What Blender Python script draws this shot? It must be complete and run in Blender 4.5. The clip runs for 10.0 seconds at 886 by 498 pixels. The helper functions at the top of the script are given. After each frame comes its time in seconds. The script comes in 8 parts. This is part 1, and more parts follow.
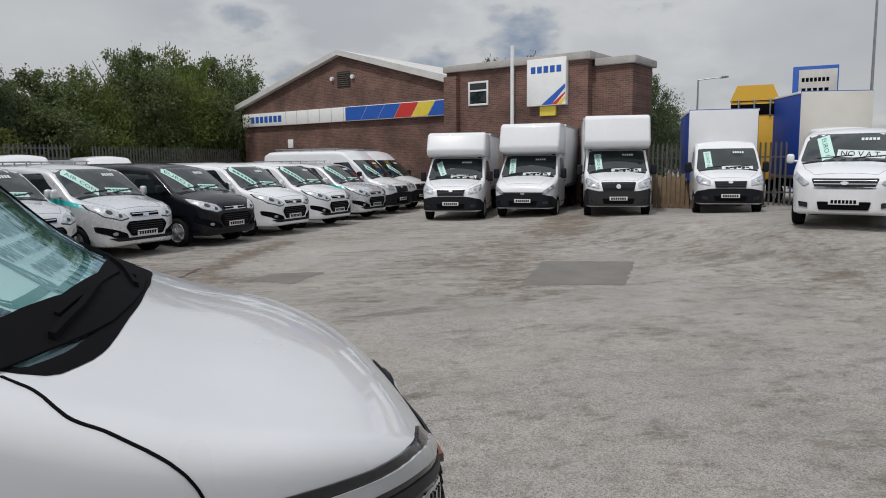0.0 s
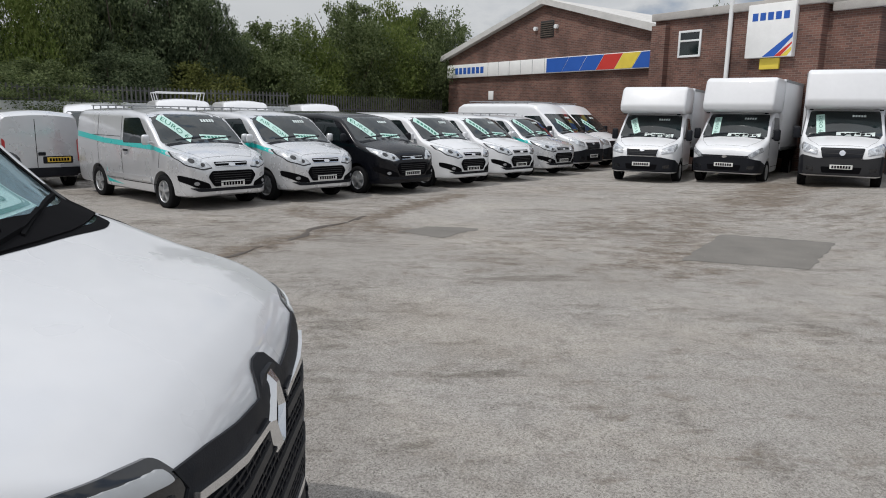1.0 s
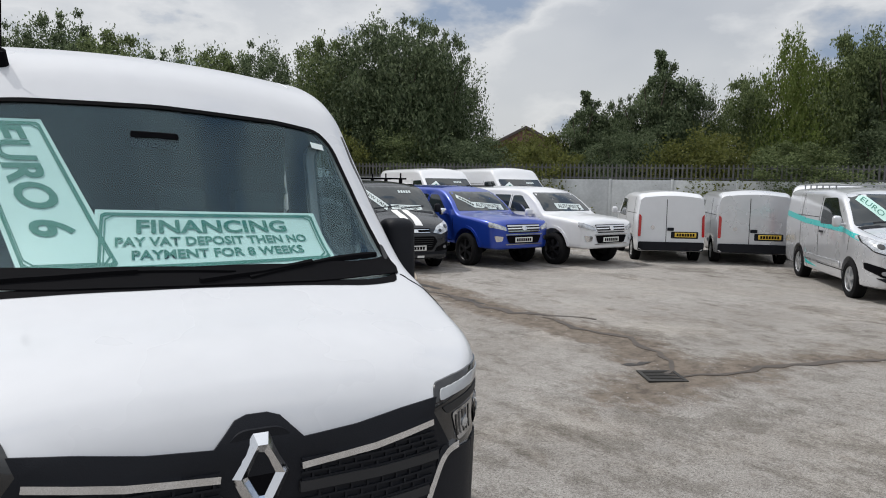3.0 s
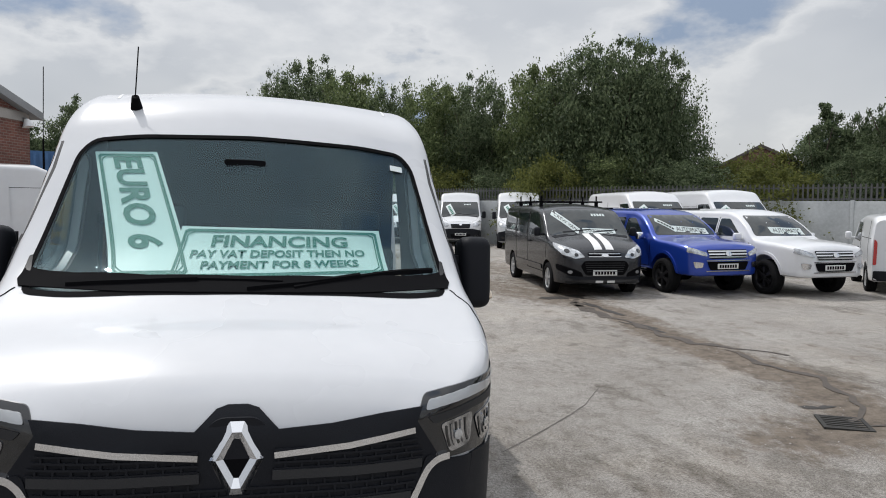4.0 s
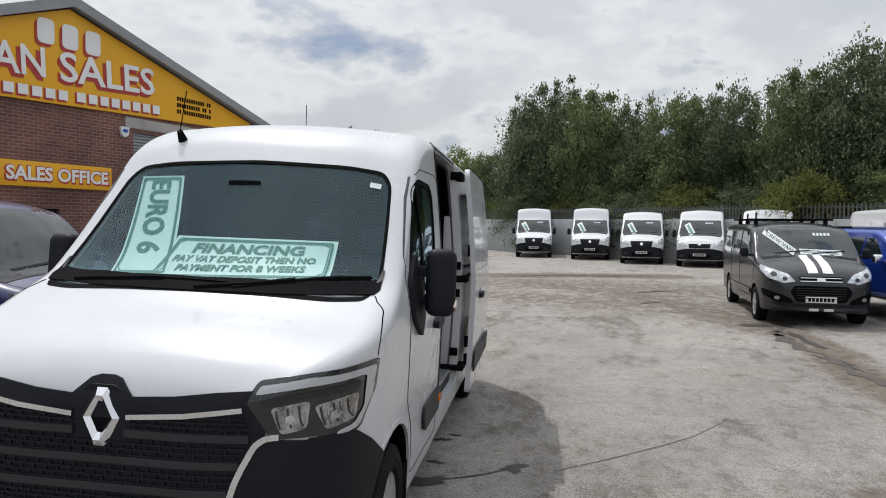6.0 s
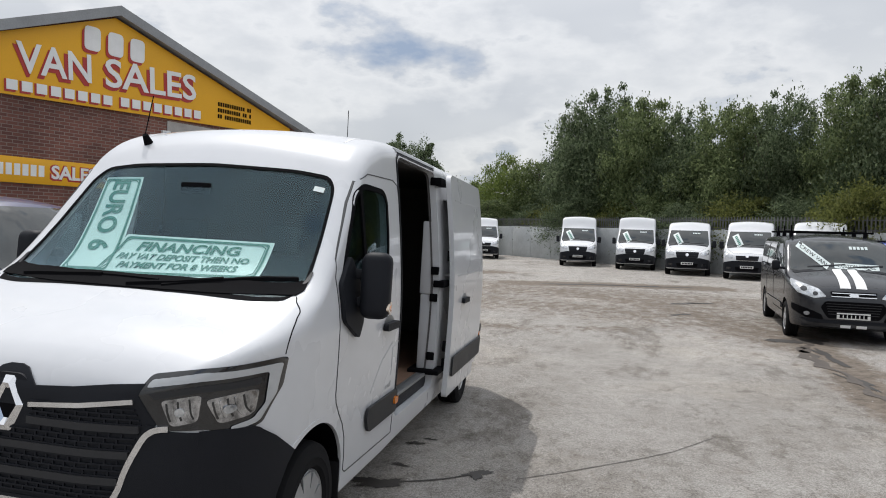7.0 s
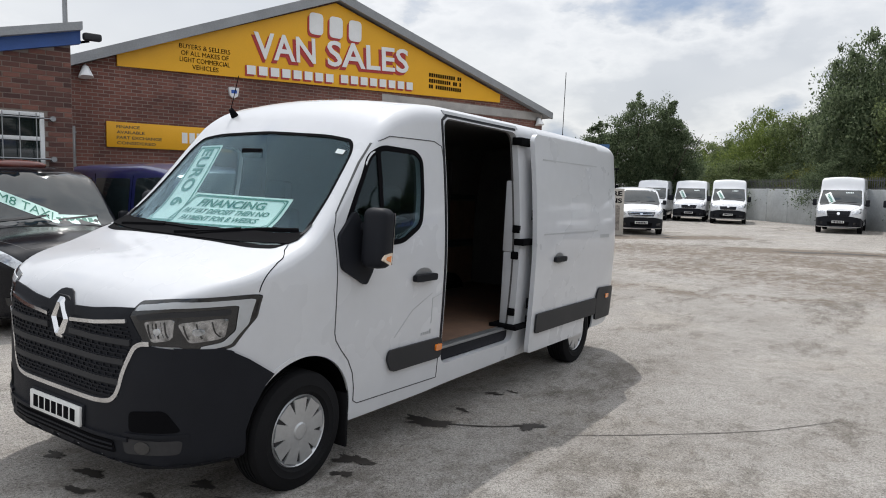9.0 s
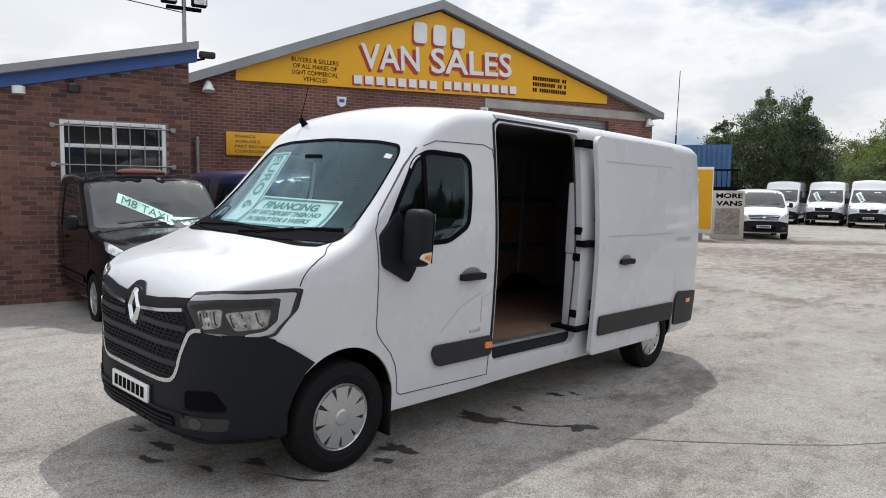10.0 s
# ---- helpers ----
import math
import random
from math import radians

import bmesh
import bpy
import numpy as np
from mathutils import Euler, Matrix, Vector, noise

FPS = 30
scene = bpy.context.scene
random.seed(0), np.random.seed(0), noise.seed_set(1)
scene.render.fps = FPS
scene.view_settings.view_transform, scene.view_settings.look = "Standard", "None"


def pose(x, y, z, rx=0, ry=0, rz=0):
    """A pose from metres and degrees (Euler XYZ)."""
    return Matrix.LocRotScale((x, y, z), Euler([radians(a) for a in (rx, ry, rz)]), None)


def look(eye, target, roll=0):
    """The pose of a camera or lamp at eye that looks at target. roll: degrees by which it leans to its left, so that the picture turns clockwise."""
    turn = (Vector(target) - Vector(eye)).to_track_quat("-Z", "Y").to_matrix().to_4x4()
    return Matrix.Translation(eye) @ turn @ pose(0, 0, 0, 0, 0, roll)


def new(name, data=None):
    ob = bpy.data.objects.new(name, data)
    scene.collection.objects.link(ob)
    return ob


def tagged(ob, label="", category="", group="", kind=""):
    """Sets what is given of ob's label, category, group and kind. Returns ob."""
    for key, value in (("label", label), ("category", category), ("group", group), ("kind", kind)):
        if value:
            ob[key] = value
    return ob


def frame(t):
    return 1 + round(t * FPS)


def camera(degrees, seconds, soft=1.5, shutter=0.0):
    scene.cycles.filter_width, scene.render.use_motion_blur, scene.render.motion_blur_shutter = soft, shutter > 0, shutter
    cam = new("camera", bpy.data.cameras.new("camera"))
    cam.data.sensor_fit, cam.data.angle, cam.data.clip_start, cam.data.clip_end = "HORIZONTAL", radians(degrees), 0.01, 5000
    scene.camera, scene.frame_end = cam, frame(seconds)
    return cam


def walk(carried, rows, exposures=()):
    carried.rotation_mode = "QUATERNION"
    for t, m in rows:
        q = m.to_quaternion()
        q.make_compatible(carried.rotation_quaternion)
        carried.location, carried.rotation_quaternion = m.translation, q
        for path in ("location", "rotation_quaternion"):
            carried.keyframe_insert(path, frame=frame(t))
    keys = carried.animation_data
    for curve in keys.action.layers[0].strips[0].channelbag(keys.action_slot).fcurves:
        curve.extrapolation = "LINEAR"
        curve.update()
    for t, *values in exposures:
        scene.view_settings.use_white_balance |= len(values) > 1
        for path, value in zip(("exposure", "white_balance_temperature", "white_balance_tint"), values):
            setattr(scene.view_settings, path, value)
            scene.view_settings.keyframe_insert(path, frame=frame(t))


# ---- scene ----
cam = camera(64.72, 10.0, soft=1.0)
PATH = [
    (0.0, pose(-2.079, 0.555, 1.858, 82.99, 0.62, -108.95)),
    (0.5, pose(-2.024, 0.058, 1.889, 80.14, 0.21, -94.84)),
    (1.0, pose(-1.800, -0.388, 1.887, 79.17, -0.98, -91.65)),
    (1.5, pose(-1.611, -0.862, 1.889, 81.10, 0.13, -76.22)),
    (2.0, pose(-1.287, -1.201, 1.871, 81.05, -1.25, -61.37)),
    (2.5, pose(-0.952, -1.490, 1.916, 82.82, -1.37, -51.85)),
    (3.0, pose(-0.556, -1.842, 1.889, 84.65, -0.85, -32.23)),
    (3.2, pose(-0.400, -1.910, 1.896, 84.22, 0.68, -27.93)),
    (4.3, pose(0.343, -2.366, 1.864, 86.61, -0.87, -8.81)),
    (4.5, pose(0.490, -2.431, 1.892, 86.26, -0.39, -5.78)),
    (5.0, pose(0.869, -2.405, 1.861, 87.07, -2.00, -1.78)),
    (5.5, pose(1.278, -2.463, 1.849, 88.07, -1.27, 1.01)),
    (5.7, pose(1.472, -2.518, 1.842, 88.04, -0.00, 4.60)),
    (6.8, pose(2.270, -2.460, 1.887, 87.72, -2.02, 11.42)),
    (7.0, pose(2.405, -2.437, 1.852, 88.32, -1.57, 12.29)),
    (7.5, pose(2.818, -2.426, 1.868, 87.46, -1.46, 20.09)),
    (8.0, pose(3.097, -2.241, 1.842, 88.52, -3.05, 23.94)),
    (8.5, pose(3.537, -2.202, 1.826, 88.57, -1.90, 24.40)),
    (9.0, pose(3.925, -2.064, 1.843, 84.93, -1.13, 33.13)),
    (9.5, pose(4.057, -1.891, 1.827, 86.60, -1.50, 35.75)),
    (10.0, pose(4.452, -1.875, 1.839, 85.09, -0.75, 43.00)),
]
EXPOSURES = [(0.0, -0.42), (1.0, -0.26), (2.0, -0.10), (4.5, -0.08), (7.5, 0.07), (8.5, 0.12), (10.0, 0.30)]
walk(cam, PATH, EXPOSURES)

# ---- daylight: a bright, mostly clouded sky with the sun behind the white van ----
SUN_TO = Vector((-0.35, 0.50, 1.0)).normalized()
world = bpy.data.worlds.new("sky")
scene.world = world
world.use_nodes = True
wt = world.node_tree
sky = wt.nodes.new("ShaderNodeTexSky")
sky.sky_type, sky.sun_disc = "NISHITA", False
sky.sun_elevation = math.asin(SUN_TO.z)
sky.sun_rotation = math.atan2(SUN_TO.x, SUN_TO.y)
sky.dust_density, sky.air_density = 2.0, 1.0
w_tc = wt.nodes.new("ShaderNodeTexCoord")
w_sep = wt.nodes.new("ShaderNodeSeparateXYZ")
wt.links.new(w_tc.outputs["Generated"], w_sep.inputs[0])


def w_math(op, a, b):
    n = wt.nodes.new("ShaderNodeMath")
    n.operation = op
    for s, v in zip(n.inputs, (a, b)):
        if isinstance(v, (int, float)):
            s.default_value = v
        else:
            wt.links.new(v, s)
    return n.outputs[0]


def w_noise(scale, detail, seed):
    n = wt.nodes.new("ShaderNodeTexNoise")
    n.inputs["Scale"].default_value, n.inputs["Detail"].default_value = scale, detail
    n.inputs["Roughness"].default_value = 0.55
    mp = wt.nodes.new("ShaderNodeMapping")
    mp.inputs["Location"].default_value = (seed, seed * 1.7, 0)
    mp.inputs["Scale"].default_value = (1.0, 1.0, 2.1)
    wt.links.new(w_tc.outputs["Generated"], mp.inputs[0])
    wt.links.new(mp.outputs[0], n.inputs["Vector"])
    return n.outputs["Fac"]


def w_ramp(src, stops):
    r = wt.nodes.new("ShaderNodeValToRGB")
    el = r.color_ramp.elements
    el[0].position, el[0].color = stops[0][0], (*stops[0][1], 1)
    el[1].position, el[1].color = stops[-1][0], (*stops[-1][1], 1)
    for p, c in stops[1:-1]:
        e = el.new(p)
        e.color = (*c, 1)
    wt.links.new(src, r.inputs["Fac"])
    return r.outputs["Color"]


def w_rgb(c):
    n = wt.nodes.new("ShaderNodeRGB")
    n.outputs[0].default_value = (*c, 1)
    return n.outputs[0]


def w_mix(fac, a, b):
    n = wt.nodes.new("ShaderNodeMix")
    n.data_type = "RGBA"
    if isinstance(fac, float):
        n.inputs[0].default_value = fac
    else:
        wt.links.new(fac, n.inputs[0])
    wt.links.new(a, n.inputs[6])
    wt.links.new(b, n.inputs[7])
    return n.outputs[2]


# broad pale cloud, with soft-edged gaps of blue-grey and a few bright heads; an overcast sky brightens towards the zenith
veil = w_ramp(w_noise(1.7, 4.0, 3.1), [(0.30, (5.6, 5.9, 6.4)), (0.50, (7.2, 7.4, 7.7)), (0.70, (8.6, 8.7, 8.8))])
gap = w_ramp(w_noise(2.6, 9.0, 6.4), [(0.365, (1.0, 1.0, 1.0)), (0.43, (0.0, 0.0, 0.0))])
head = w_ramp(w_noise(2.6, 9.0, 6.4), [(0.42, (0.0, 0.0, 0.0)), (0.455, (0.75, 0.75, 0.75)), (0.52, (0.0, 0.0, 0.0))])
blue = w_rgb((3.3, 4.15, 5.6))
white = w_rgb((9.4, 9.45, 9.5))
cloud = w_mix(gap, w_mix(head, veil, white), blue)
clear = w_mix(0.85, sky.outputs["Color"], cloud)
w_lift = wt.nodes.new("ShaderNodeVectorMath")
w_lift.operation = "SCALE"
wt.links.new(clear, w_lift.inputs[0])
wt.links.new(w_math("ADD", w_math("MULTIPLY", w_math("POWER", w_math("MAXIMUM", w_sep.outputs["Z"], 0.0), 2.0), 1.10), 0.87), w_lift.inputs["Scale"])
w_bg = wt.nodes["Background"]
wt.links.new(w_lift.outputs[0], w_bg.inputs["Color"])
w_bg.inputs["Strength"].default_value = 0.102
sun = new("sun", bpy.data.lights.new("sun", "SUN"))
sun.data.energy, sun.data.angle, sun.data.color = 2.3, radians(0.6), (1.0, 0.975, 0.945)
sun.matrix_basis = look(SUN_TO * 50, (0, 0, 0))

# ---- materials ----
def nodes_of(name):
    m = bpy.data.materials.new(name)
    m.use_nodes = True
    nt = m.node_tree
    return m, nt, nt.nodes["Principled BSDF"]


def noise_node(nt, scale, detail=4.0, rough=0.55, coords="Object", stretch=None):
    tc = nt.nodes.new("ShaderNodeTexCoord")
    n = nt.nodes.new("ShaderNodeTexNoise")
    n.inputs["Scale"].default_value = scale
    n.inputs["Detail"].default_value = detail
    n.inputs["Roughness"].default_value = rough
    if stretch:
        mp = nt.nodes.new("ShaderNodeMapping")
        mp.inputs["Scale"].default_value = stretch
        nt.links.new(tc.outputs[coords], mp.inputs["Vector"])
        nt.links.new(mp.outputs["Vector"], n.inputs["Vector"])
    else:
        nt.links.new(tc.outputs[coords], n.inputs["Vector"])
    return n


def ramp(nt, src, a, b, lo=0.3, hi=0.7):
    r = nt.nodes.new("ShaderNodeValToRGB")
    r.color_ramp.elements[0].position, r.color_ramp.elements[1].position = lo, hi
    r.color_ramp.elements[0].color, r.color_ramp.elements[1].color = (*a, 1), (*b, 1)
    nt.links.new(src, r.inputs["Fac"])
    return r.outputs["Color"]


def mixc(nt, fac, a, b, kind="MIX"):
    m = nt.nodes.new("ShaderNodeMix")
    m.data_type, m.blend_type = "RGBA", kind
    for sock, v in ((m.inputs[0], fac), (m.inputs[6], a), (m.inputs[7], b)):
        if isinstance(v, bpy.types.NodeSocket):
            nt.links.new(v, sock)
        elif isinstance(v, (int, float)):
            sock.default_value = v
        else:
            sock.default_value = (*v, 1)
    return m.outputs[2]


def bump(nt, src, bsdf, strength=0.2, dist=0.01):
    b = nt.nodes.new("ShaderNodeBump")
    b.inputs["Strength"].default_value, b.inputs["Distance"].default_value = strength, dist
    nt.links.new(src, b.inputs["Height"])
    nt.links.new(b.outputs["Normal"], bsdf.inputs["Normal"])


def mat(name, col, rough=0.5, metal=0.0, var=0.12, scale=3.0, fine=40.0, rel=0.0, coat=0.0, spec=0.5, rvar=0.1):
    """A plain surface with large soft variation, fine grain and a little relief."""
    m, nt, b = nodes_of(name)
    big, small = noise_node(nt, scale), noise_node(nt, fine, 3)
    dark = tuple(c * (1 - var) for c in col)
    lite = tuple(min(1, c * (1 + var * 0.6)) for c in col)
    c = mixc(nt, 0.35, ramp(nt, big.outputs["Fac"], dark, lite), ramp(nt, small.outputs["Fac"], dark, lite))
    nt.links.new(c, b.inputs["Base Color"])
    r = nt.nodes.new("ShaderNodeMapRange")
    r.inputs["To Min"].default_value, r.inputs["To Max"].default_value = max(0.02, rough - rvar), min(1, rough + rvar)
    nt.links.new(big.outputs["Fac"], r.inputs["Value"])
    nt.links.new(r.outputs["Result"], b.inputs["Roughness"])
    b.inputs["Metallic"].default_value, b.inputs["Specular IOR Level"].default_value = metal, spec
    b.inputs["Coat Weight"].default_value, b.inputs["Coat Roughness"].default_value = coat, 0.04
    if rel:
        bump(nt, small.outputs["Fac"], b, rel, 0.004)
    return m


def paint(name, col, metal=0.0, rough=0.32, coat=0.8, spec=0.5):
    return mat(name, col, rough=rough, metal=metal, var=0.05, scale=1.2, fine=9.0, coat=coat, rvar=0.05, spec=spec)


M = {}
M["white_paint"] = paint("white_paint", (0.60, 0.61, 0.63), 0.0, 0.28, 0.6, 0.25)
M["van_white"] = paint("van_white", (0.71, 0.72, 0.74), 0.0, 0.3, 0.6, 0.3)
M["silver_paint"] = paint("silver_paint", (0.64, 0.65, 0.67), 0.45, 0.28)
M["black_paint"] = paint("black_paint", (0.004, 0.0045, 0.007), 0.0, 0.2, 0.1, 0.3)
M["grey_paint"] = paint("grey_paint", (0.03, 0.032, 0.037), 0.4, 0.25, 0.3)
M["blue_paint"] = paint("blue_paint", (0.012, 0.05, 0.36), 0.35)
M["navy_paint"] = paint("navy_paint", (0.009, 0.013, 0.085), 0.0, 0.3, 0.5)
M["panel_line"] = mat("panel_line", (0.42, 0.43, 0.44), 0.5, var=0.1)
M["joint_grey"] = mat("joint_grey", (0.06, 0.06, 0.062), 0.7, var=0.2)
M["yellow_paint"] = paint("yellow_paint", (0.75, 0.42, 0.02))
M["black_plastic"] = mat("black_plastic", (0.0118, 0.0130, 0.0170), 0.55, rel=0.25, fine=220, var=0.2, spec=0.16)
M["grey_plastic"] = mat("grey_plastic", (0.027, 0.0275, 0.030), 0.55, rel=0.2, fine=200, var=0.15, spec=0.3)
M["rubber"] = mat("rubber", (0.010, 0.010, 0.011), 0.85, rel=0.3, fine=90, var=0.3, spec=0.15)
M["lamp_bowl"] = mat("lamp_bowl", (0.30, 0.31, 0.33), 0.2, 0.5, var=0.4, scale=20, coat=0.8)
M["band_yellow"] = mat("band_yellow", (0.72, 0.56, 0.07), 0.45, var=0.1)
M["coping"] = mat("coping", (0.58, 0.57, 0.55), 0.8, var=0.2, scale=1.5)
M["wheel_silver"] = mat("wheel_silver", (0.52, 0.53, 0.54), 0.35, 0.7, var=0.15, scale=8)
M["wheel_dark"] = mat("wheel_dark", (0.03, 0.03, 0.033), 0.4, 0.5, var=0.2, scale=8)
M["chrome"] = mat("chrome", (0.75, 0.76, 0.78), 0.12, 1.0, var=0.05, rvar=0.05)
M["lamp_lens"] = mat("lamp_lens", (0.56, 0.58, 0.60), 0.12, 0.6, var=0.75, scale=14, fine=60, coat=1.0)
M["lamp_dark"] = mat("lamp_dark", (0.012, 0.013, 0.015), 0.12, 0.0, var=0.5, scale=20, coat=0.5)
M["amber"] = mat("amber", (0.8, 0.22, 0.02), 0.2, var=0.1, coat=1.0)
M["red_lens"] = mat("red_lens", (0.45, 0.01, 0.012), 0.2, var=0.2, coat=1.0)
M["dark_glass"] = mat("dark_glass", (0.013, 0.020, 0.022), 0.04, var=0.6, scale=2.2, coat=0.35, rvar=0.02, spec=0.5)
M["poster"] = mat("poster", (0.62, 0.78, 0.73), 0.5, var=0.06)
M["poster_far"] = mat("poster_far", (0.50, 0.72, 0.66), 0.5, var=0.08)
M["poster_ink"] = mat("poster_ink", (0.015, 0.17, 0.12), 0.6, var=0.1)
M["poster_white"] = mat("poster_white", (0.62, 0.69, 0.68), 0.5, var=0.06)
M["turquoise"] = mat("turquoise", (0.02, 0.48, 0.46), 0.3, var=0.06, coat=0.6)
M["plate_white"] = mat("plate_white", (0.72, 0.72, 0.70), 0.4, var=0.08)
M["plate_yellow"] = mat("plate_yellow", (0.75, 0.5, 0.06), 0.4, var=0.08)
M["ink"] = mat("ink", (0.005, 0.005, 0.006), 0.8, spec=0.04)
M["inner_dark"] = mat("inner_dark", (0.030, 0.029, 0.030), 0.85, var=0.3)
M["lining_grey"] = mat("lining_grey", (0.11, 0.105, 0.105), 0.8, var=0.3, rel=0.2)
M["cloth"] = mat("cloth", (0.03, 0.044, 0.048), 0.9, rel=0.4, fine=300)
M["ply"] = mat("ply", (0.17, 0.10, 0.065), 0.7, var=0.35, scale=6, fine=60, rel=0.2)
M["steel_zinc"] = mat("steel_zinc", (0.32, 0.33, 0.34), 0.45, 0.8, var=0.25, scale=3)
M["roof_sheet"] = mat("roof_sheet", (0.30, 0.31, 0.32), 0.7, 0.2, var=0.25, scale=1.5, rel=0.2)
M["fascia_blue"] = mat("fascia_blue", (0.03, 0.09, 0.30), 0.5, var=0.2)
M["sign_yellow"] = mat("sign_yellow", (0.80, 0.40, 0.006), 0.45, var=0.08, scale=0.8)
M["sign_red"] = mat("sign_red", (0.42, 0.035, 0.03), 0.5, var=0.12)
M["sign_white"] = mat("sign_white", (0.80, 0.80, 0.79), 0.45, var=0.08)
M["sign_blue"] = mat("sign_blue", (0.02, 0.10, 0.42), 0.45, var=0.08)
M["frame_white"] = mat("frame_white", (0.75, 0.76, 0.76), 0.4, var=0.1)
M["concrete_trim"] = mat("concrete_trim", (0.40, 0.38, 0.36), 0.85, var=0.3, scale=2, rel=0.3)
M["timber"] = mat("timber", (0.22, 0.155, 0.09), 0.8, var=0.3, scale=5, rel=0.3)
M["door_dark"] = mat("door_dark", (0.02, 0.02, 0.022), 0.8, var=0.3)
M["roof_tile"] = mat("roof_tile", (0.10, 0.085, 0.08), 0.85, var=0.3, scale=4, rel=0.4)
M["cream_panel"] = mat("cream_panel", (0.62, 0.60, 0.55), 0.5, var=0.08, scale=1.5)
M["blue_curtain"] = mat("blue_curtain", (0.012, 0.055, 0.30), 0.55, var=0.25, scale=2)


def glass_mat(name, tint, sheen):
    """Thin tinted glass: clear through, with a mirror that grows at a glancing angle."""
    m, nt, b = nodes_of(name)
    clear = nt.nodes.new("ShaderNodeBsdfTransparent")
    clear.inputs["Color"].default_value = (*tint, 1)
    gloss = nt.nodes.new("ShaderNodeBsdfGlossy")
    gloss.inputs["Color"].default_value, gloss.inputs["Roughness"].default_value = (*sheen, 1), 0.015
    lw = nt.nodes.new("ShaderNodeLayerWeight")
    lw.inputs["Blend"].default_value = 0.5
    p5 = nt.nodes.new("ShaderNodeMath")
    p5.operation, p5.inputs[1].default_value = "POWER", 5.0
    fr = nt.nodes.new("ShaderNodeMath")
    fr.operation, fr.inputs[1].default_value, fr.inputs[2].default_value = "MULTIPLY_ADD", 0.9, 0.035
    mx = nt.nodes.new("ShaderNodeMixShader")
    nt.links.new(lw.outputs["Facing"], p5.inputs[0])
    nt.links.new(p5.outputs[0], fr.inputs[0])
    nt.links.new(fr.outputs[0], mx.inputs[0])
    nt.links.new(clear.outputs[0], mx.inputs[1])
    nt.links.new(gloss.outputs[0], mx.inputs[2])
    nt.links.new(mx.outputs[0], nt.nodes["Material Output"].inputs["Surface"])
    nt.nodes.remove(b)
    return m


M["screen_glass"] = glass_mat("screen_glass", (0.86, 0.915, 0.915), (0.60, 0.80, 0.90))
M["side_glass"] = glass_mat("side_glass", (0.52, 0.60, 0.62), (0.75, 0.88, 0.95))


def brick_mat(name, a, b, mortar, scale=1.0):
    """Brickwork for walls seen from afar; object coordinates, x along the wall and z up."""
    m, nt, bs = nodes_of(name)
    tc = nt.nodes.new("ShaderNodeTexCoord")
    sep = nt.nodes.new("ShaderNodeSeparateXYZ")
    com = nt.nodes.new("ShaderNodeCombineXYZ")
    nt.links.new(tc.outputs["Object"], sep.inputs[0])
    nt.links.new(sep.outputs["X"], com.inputs["X"])
    nt.links.new(sep.outputs["Z"], com.inputs["Y"])
    br = nt.nodes.new("ShaderNodeTexBrick")
    br.inputs["Scale"].default_value = scale
    br.inputs["Brick Width"].default_value, br.inputs["Row Height"].default_value = 0.225, 0.075
    br.inputs["Mortar Size"].default_value, br.inputs["Bias"].default_value = 0.008, -0.1
    br.inputs["Color1"].default_value, br.inputs["Color2"].default_value = (*a, 1), (*b, 1)
    br.inputs["Mortar"].default_value = (*mortar, 1)
    nt.links.new(com.outputs[0], br.inputs["Vector"])
    big = noise_node(nt, 0.6, 5)
    c = mixc(nt, 0.8, br.outputs["Color"], ramp(nt, big.outputs["Fac"], (0.5, 0.48, 0.48), (1.15, 1.12, 1.1), 0.36, 0.62), "MULTIPLY")
    nt.links.new(c, bs.inputs["Base Color"])
    bs.inputs["Roughness"].default_value = 0.88
    bump(nt, br.outputs["Fac"], bs, -0.4, 0.01)
    return m


M["brick_kw"] = brick_mat("brick_kw", (0.175, 0.085, 0.064), (0.095, 0.048, 0.04), (0.18, 0.145, 0.125))
M["brick_js"] = brick_mat("brick_js", (0.20, 0.082, 0.062), (0.12, 0.05, 0.042), (0.23, 0.19, 0.165))


def brick_piece():
    m, nt, b = nodes_of("brick_piece")
    oi = nt.nodes.new("ShaderNodeObjectInfo")
    ge = nt.nodes.new("ShaderNodeNewGeometry")
    ad = nt.nodes.new("ShaderNodeMath")
    ad.operation = "FRACT"
    ad0 = nt.nodes.new("ShaderNodeMath")
    nt.links.new(oi.outputs["Random"], ad0.inputs[0])
    nt.links.new(ge.outputs["Random Per Island"], ad0.inputs[1])
    nt.links.new(ad0.outputs[0], ad.inputs[0])
    n = noise_node(nt, 30, 4)
    c = ramp(nt, ad.outputs[0], (0.080, 0.038, 0.033), (0.235, 0.103, 0.077), 0.0, 1.0)
    c2 = mixc(nt, 0.45, c, ramp(nt, n.outputs["Fac"], (0.5, 0.48, 0.48), (1, 1, 1)), "MULTIPLY")
    nt.links.new(c2, b.inputs["Base Color"])
    b.inputs["Roughness"].default_value = 0.88
    bump(nt, n.outputs["Fac"], b, 0.4, 0.006)
    return m


M["brick_piece"] = brick_piece()
M["mortar"] = mat("mortar", (0.25, 0.21, 0.185), 0.92, var=0.3, scale=1.5, rel=0.3)


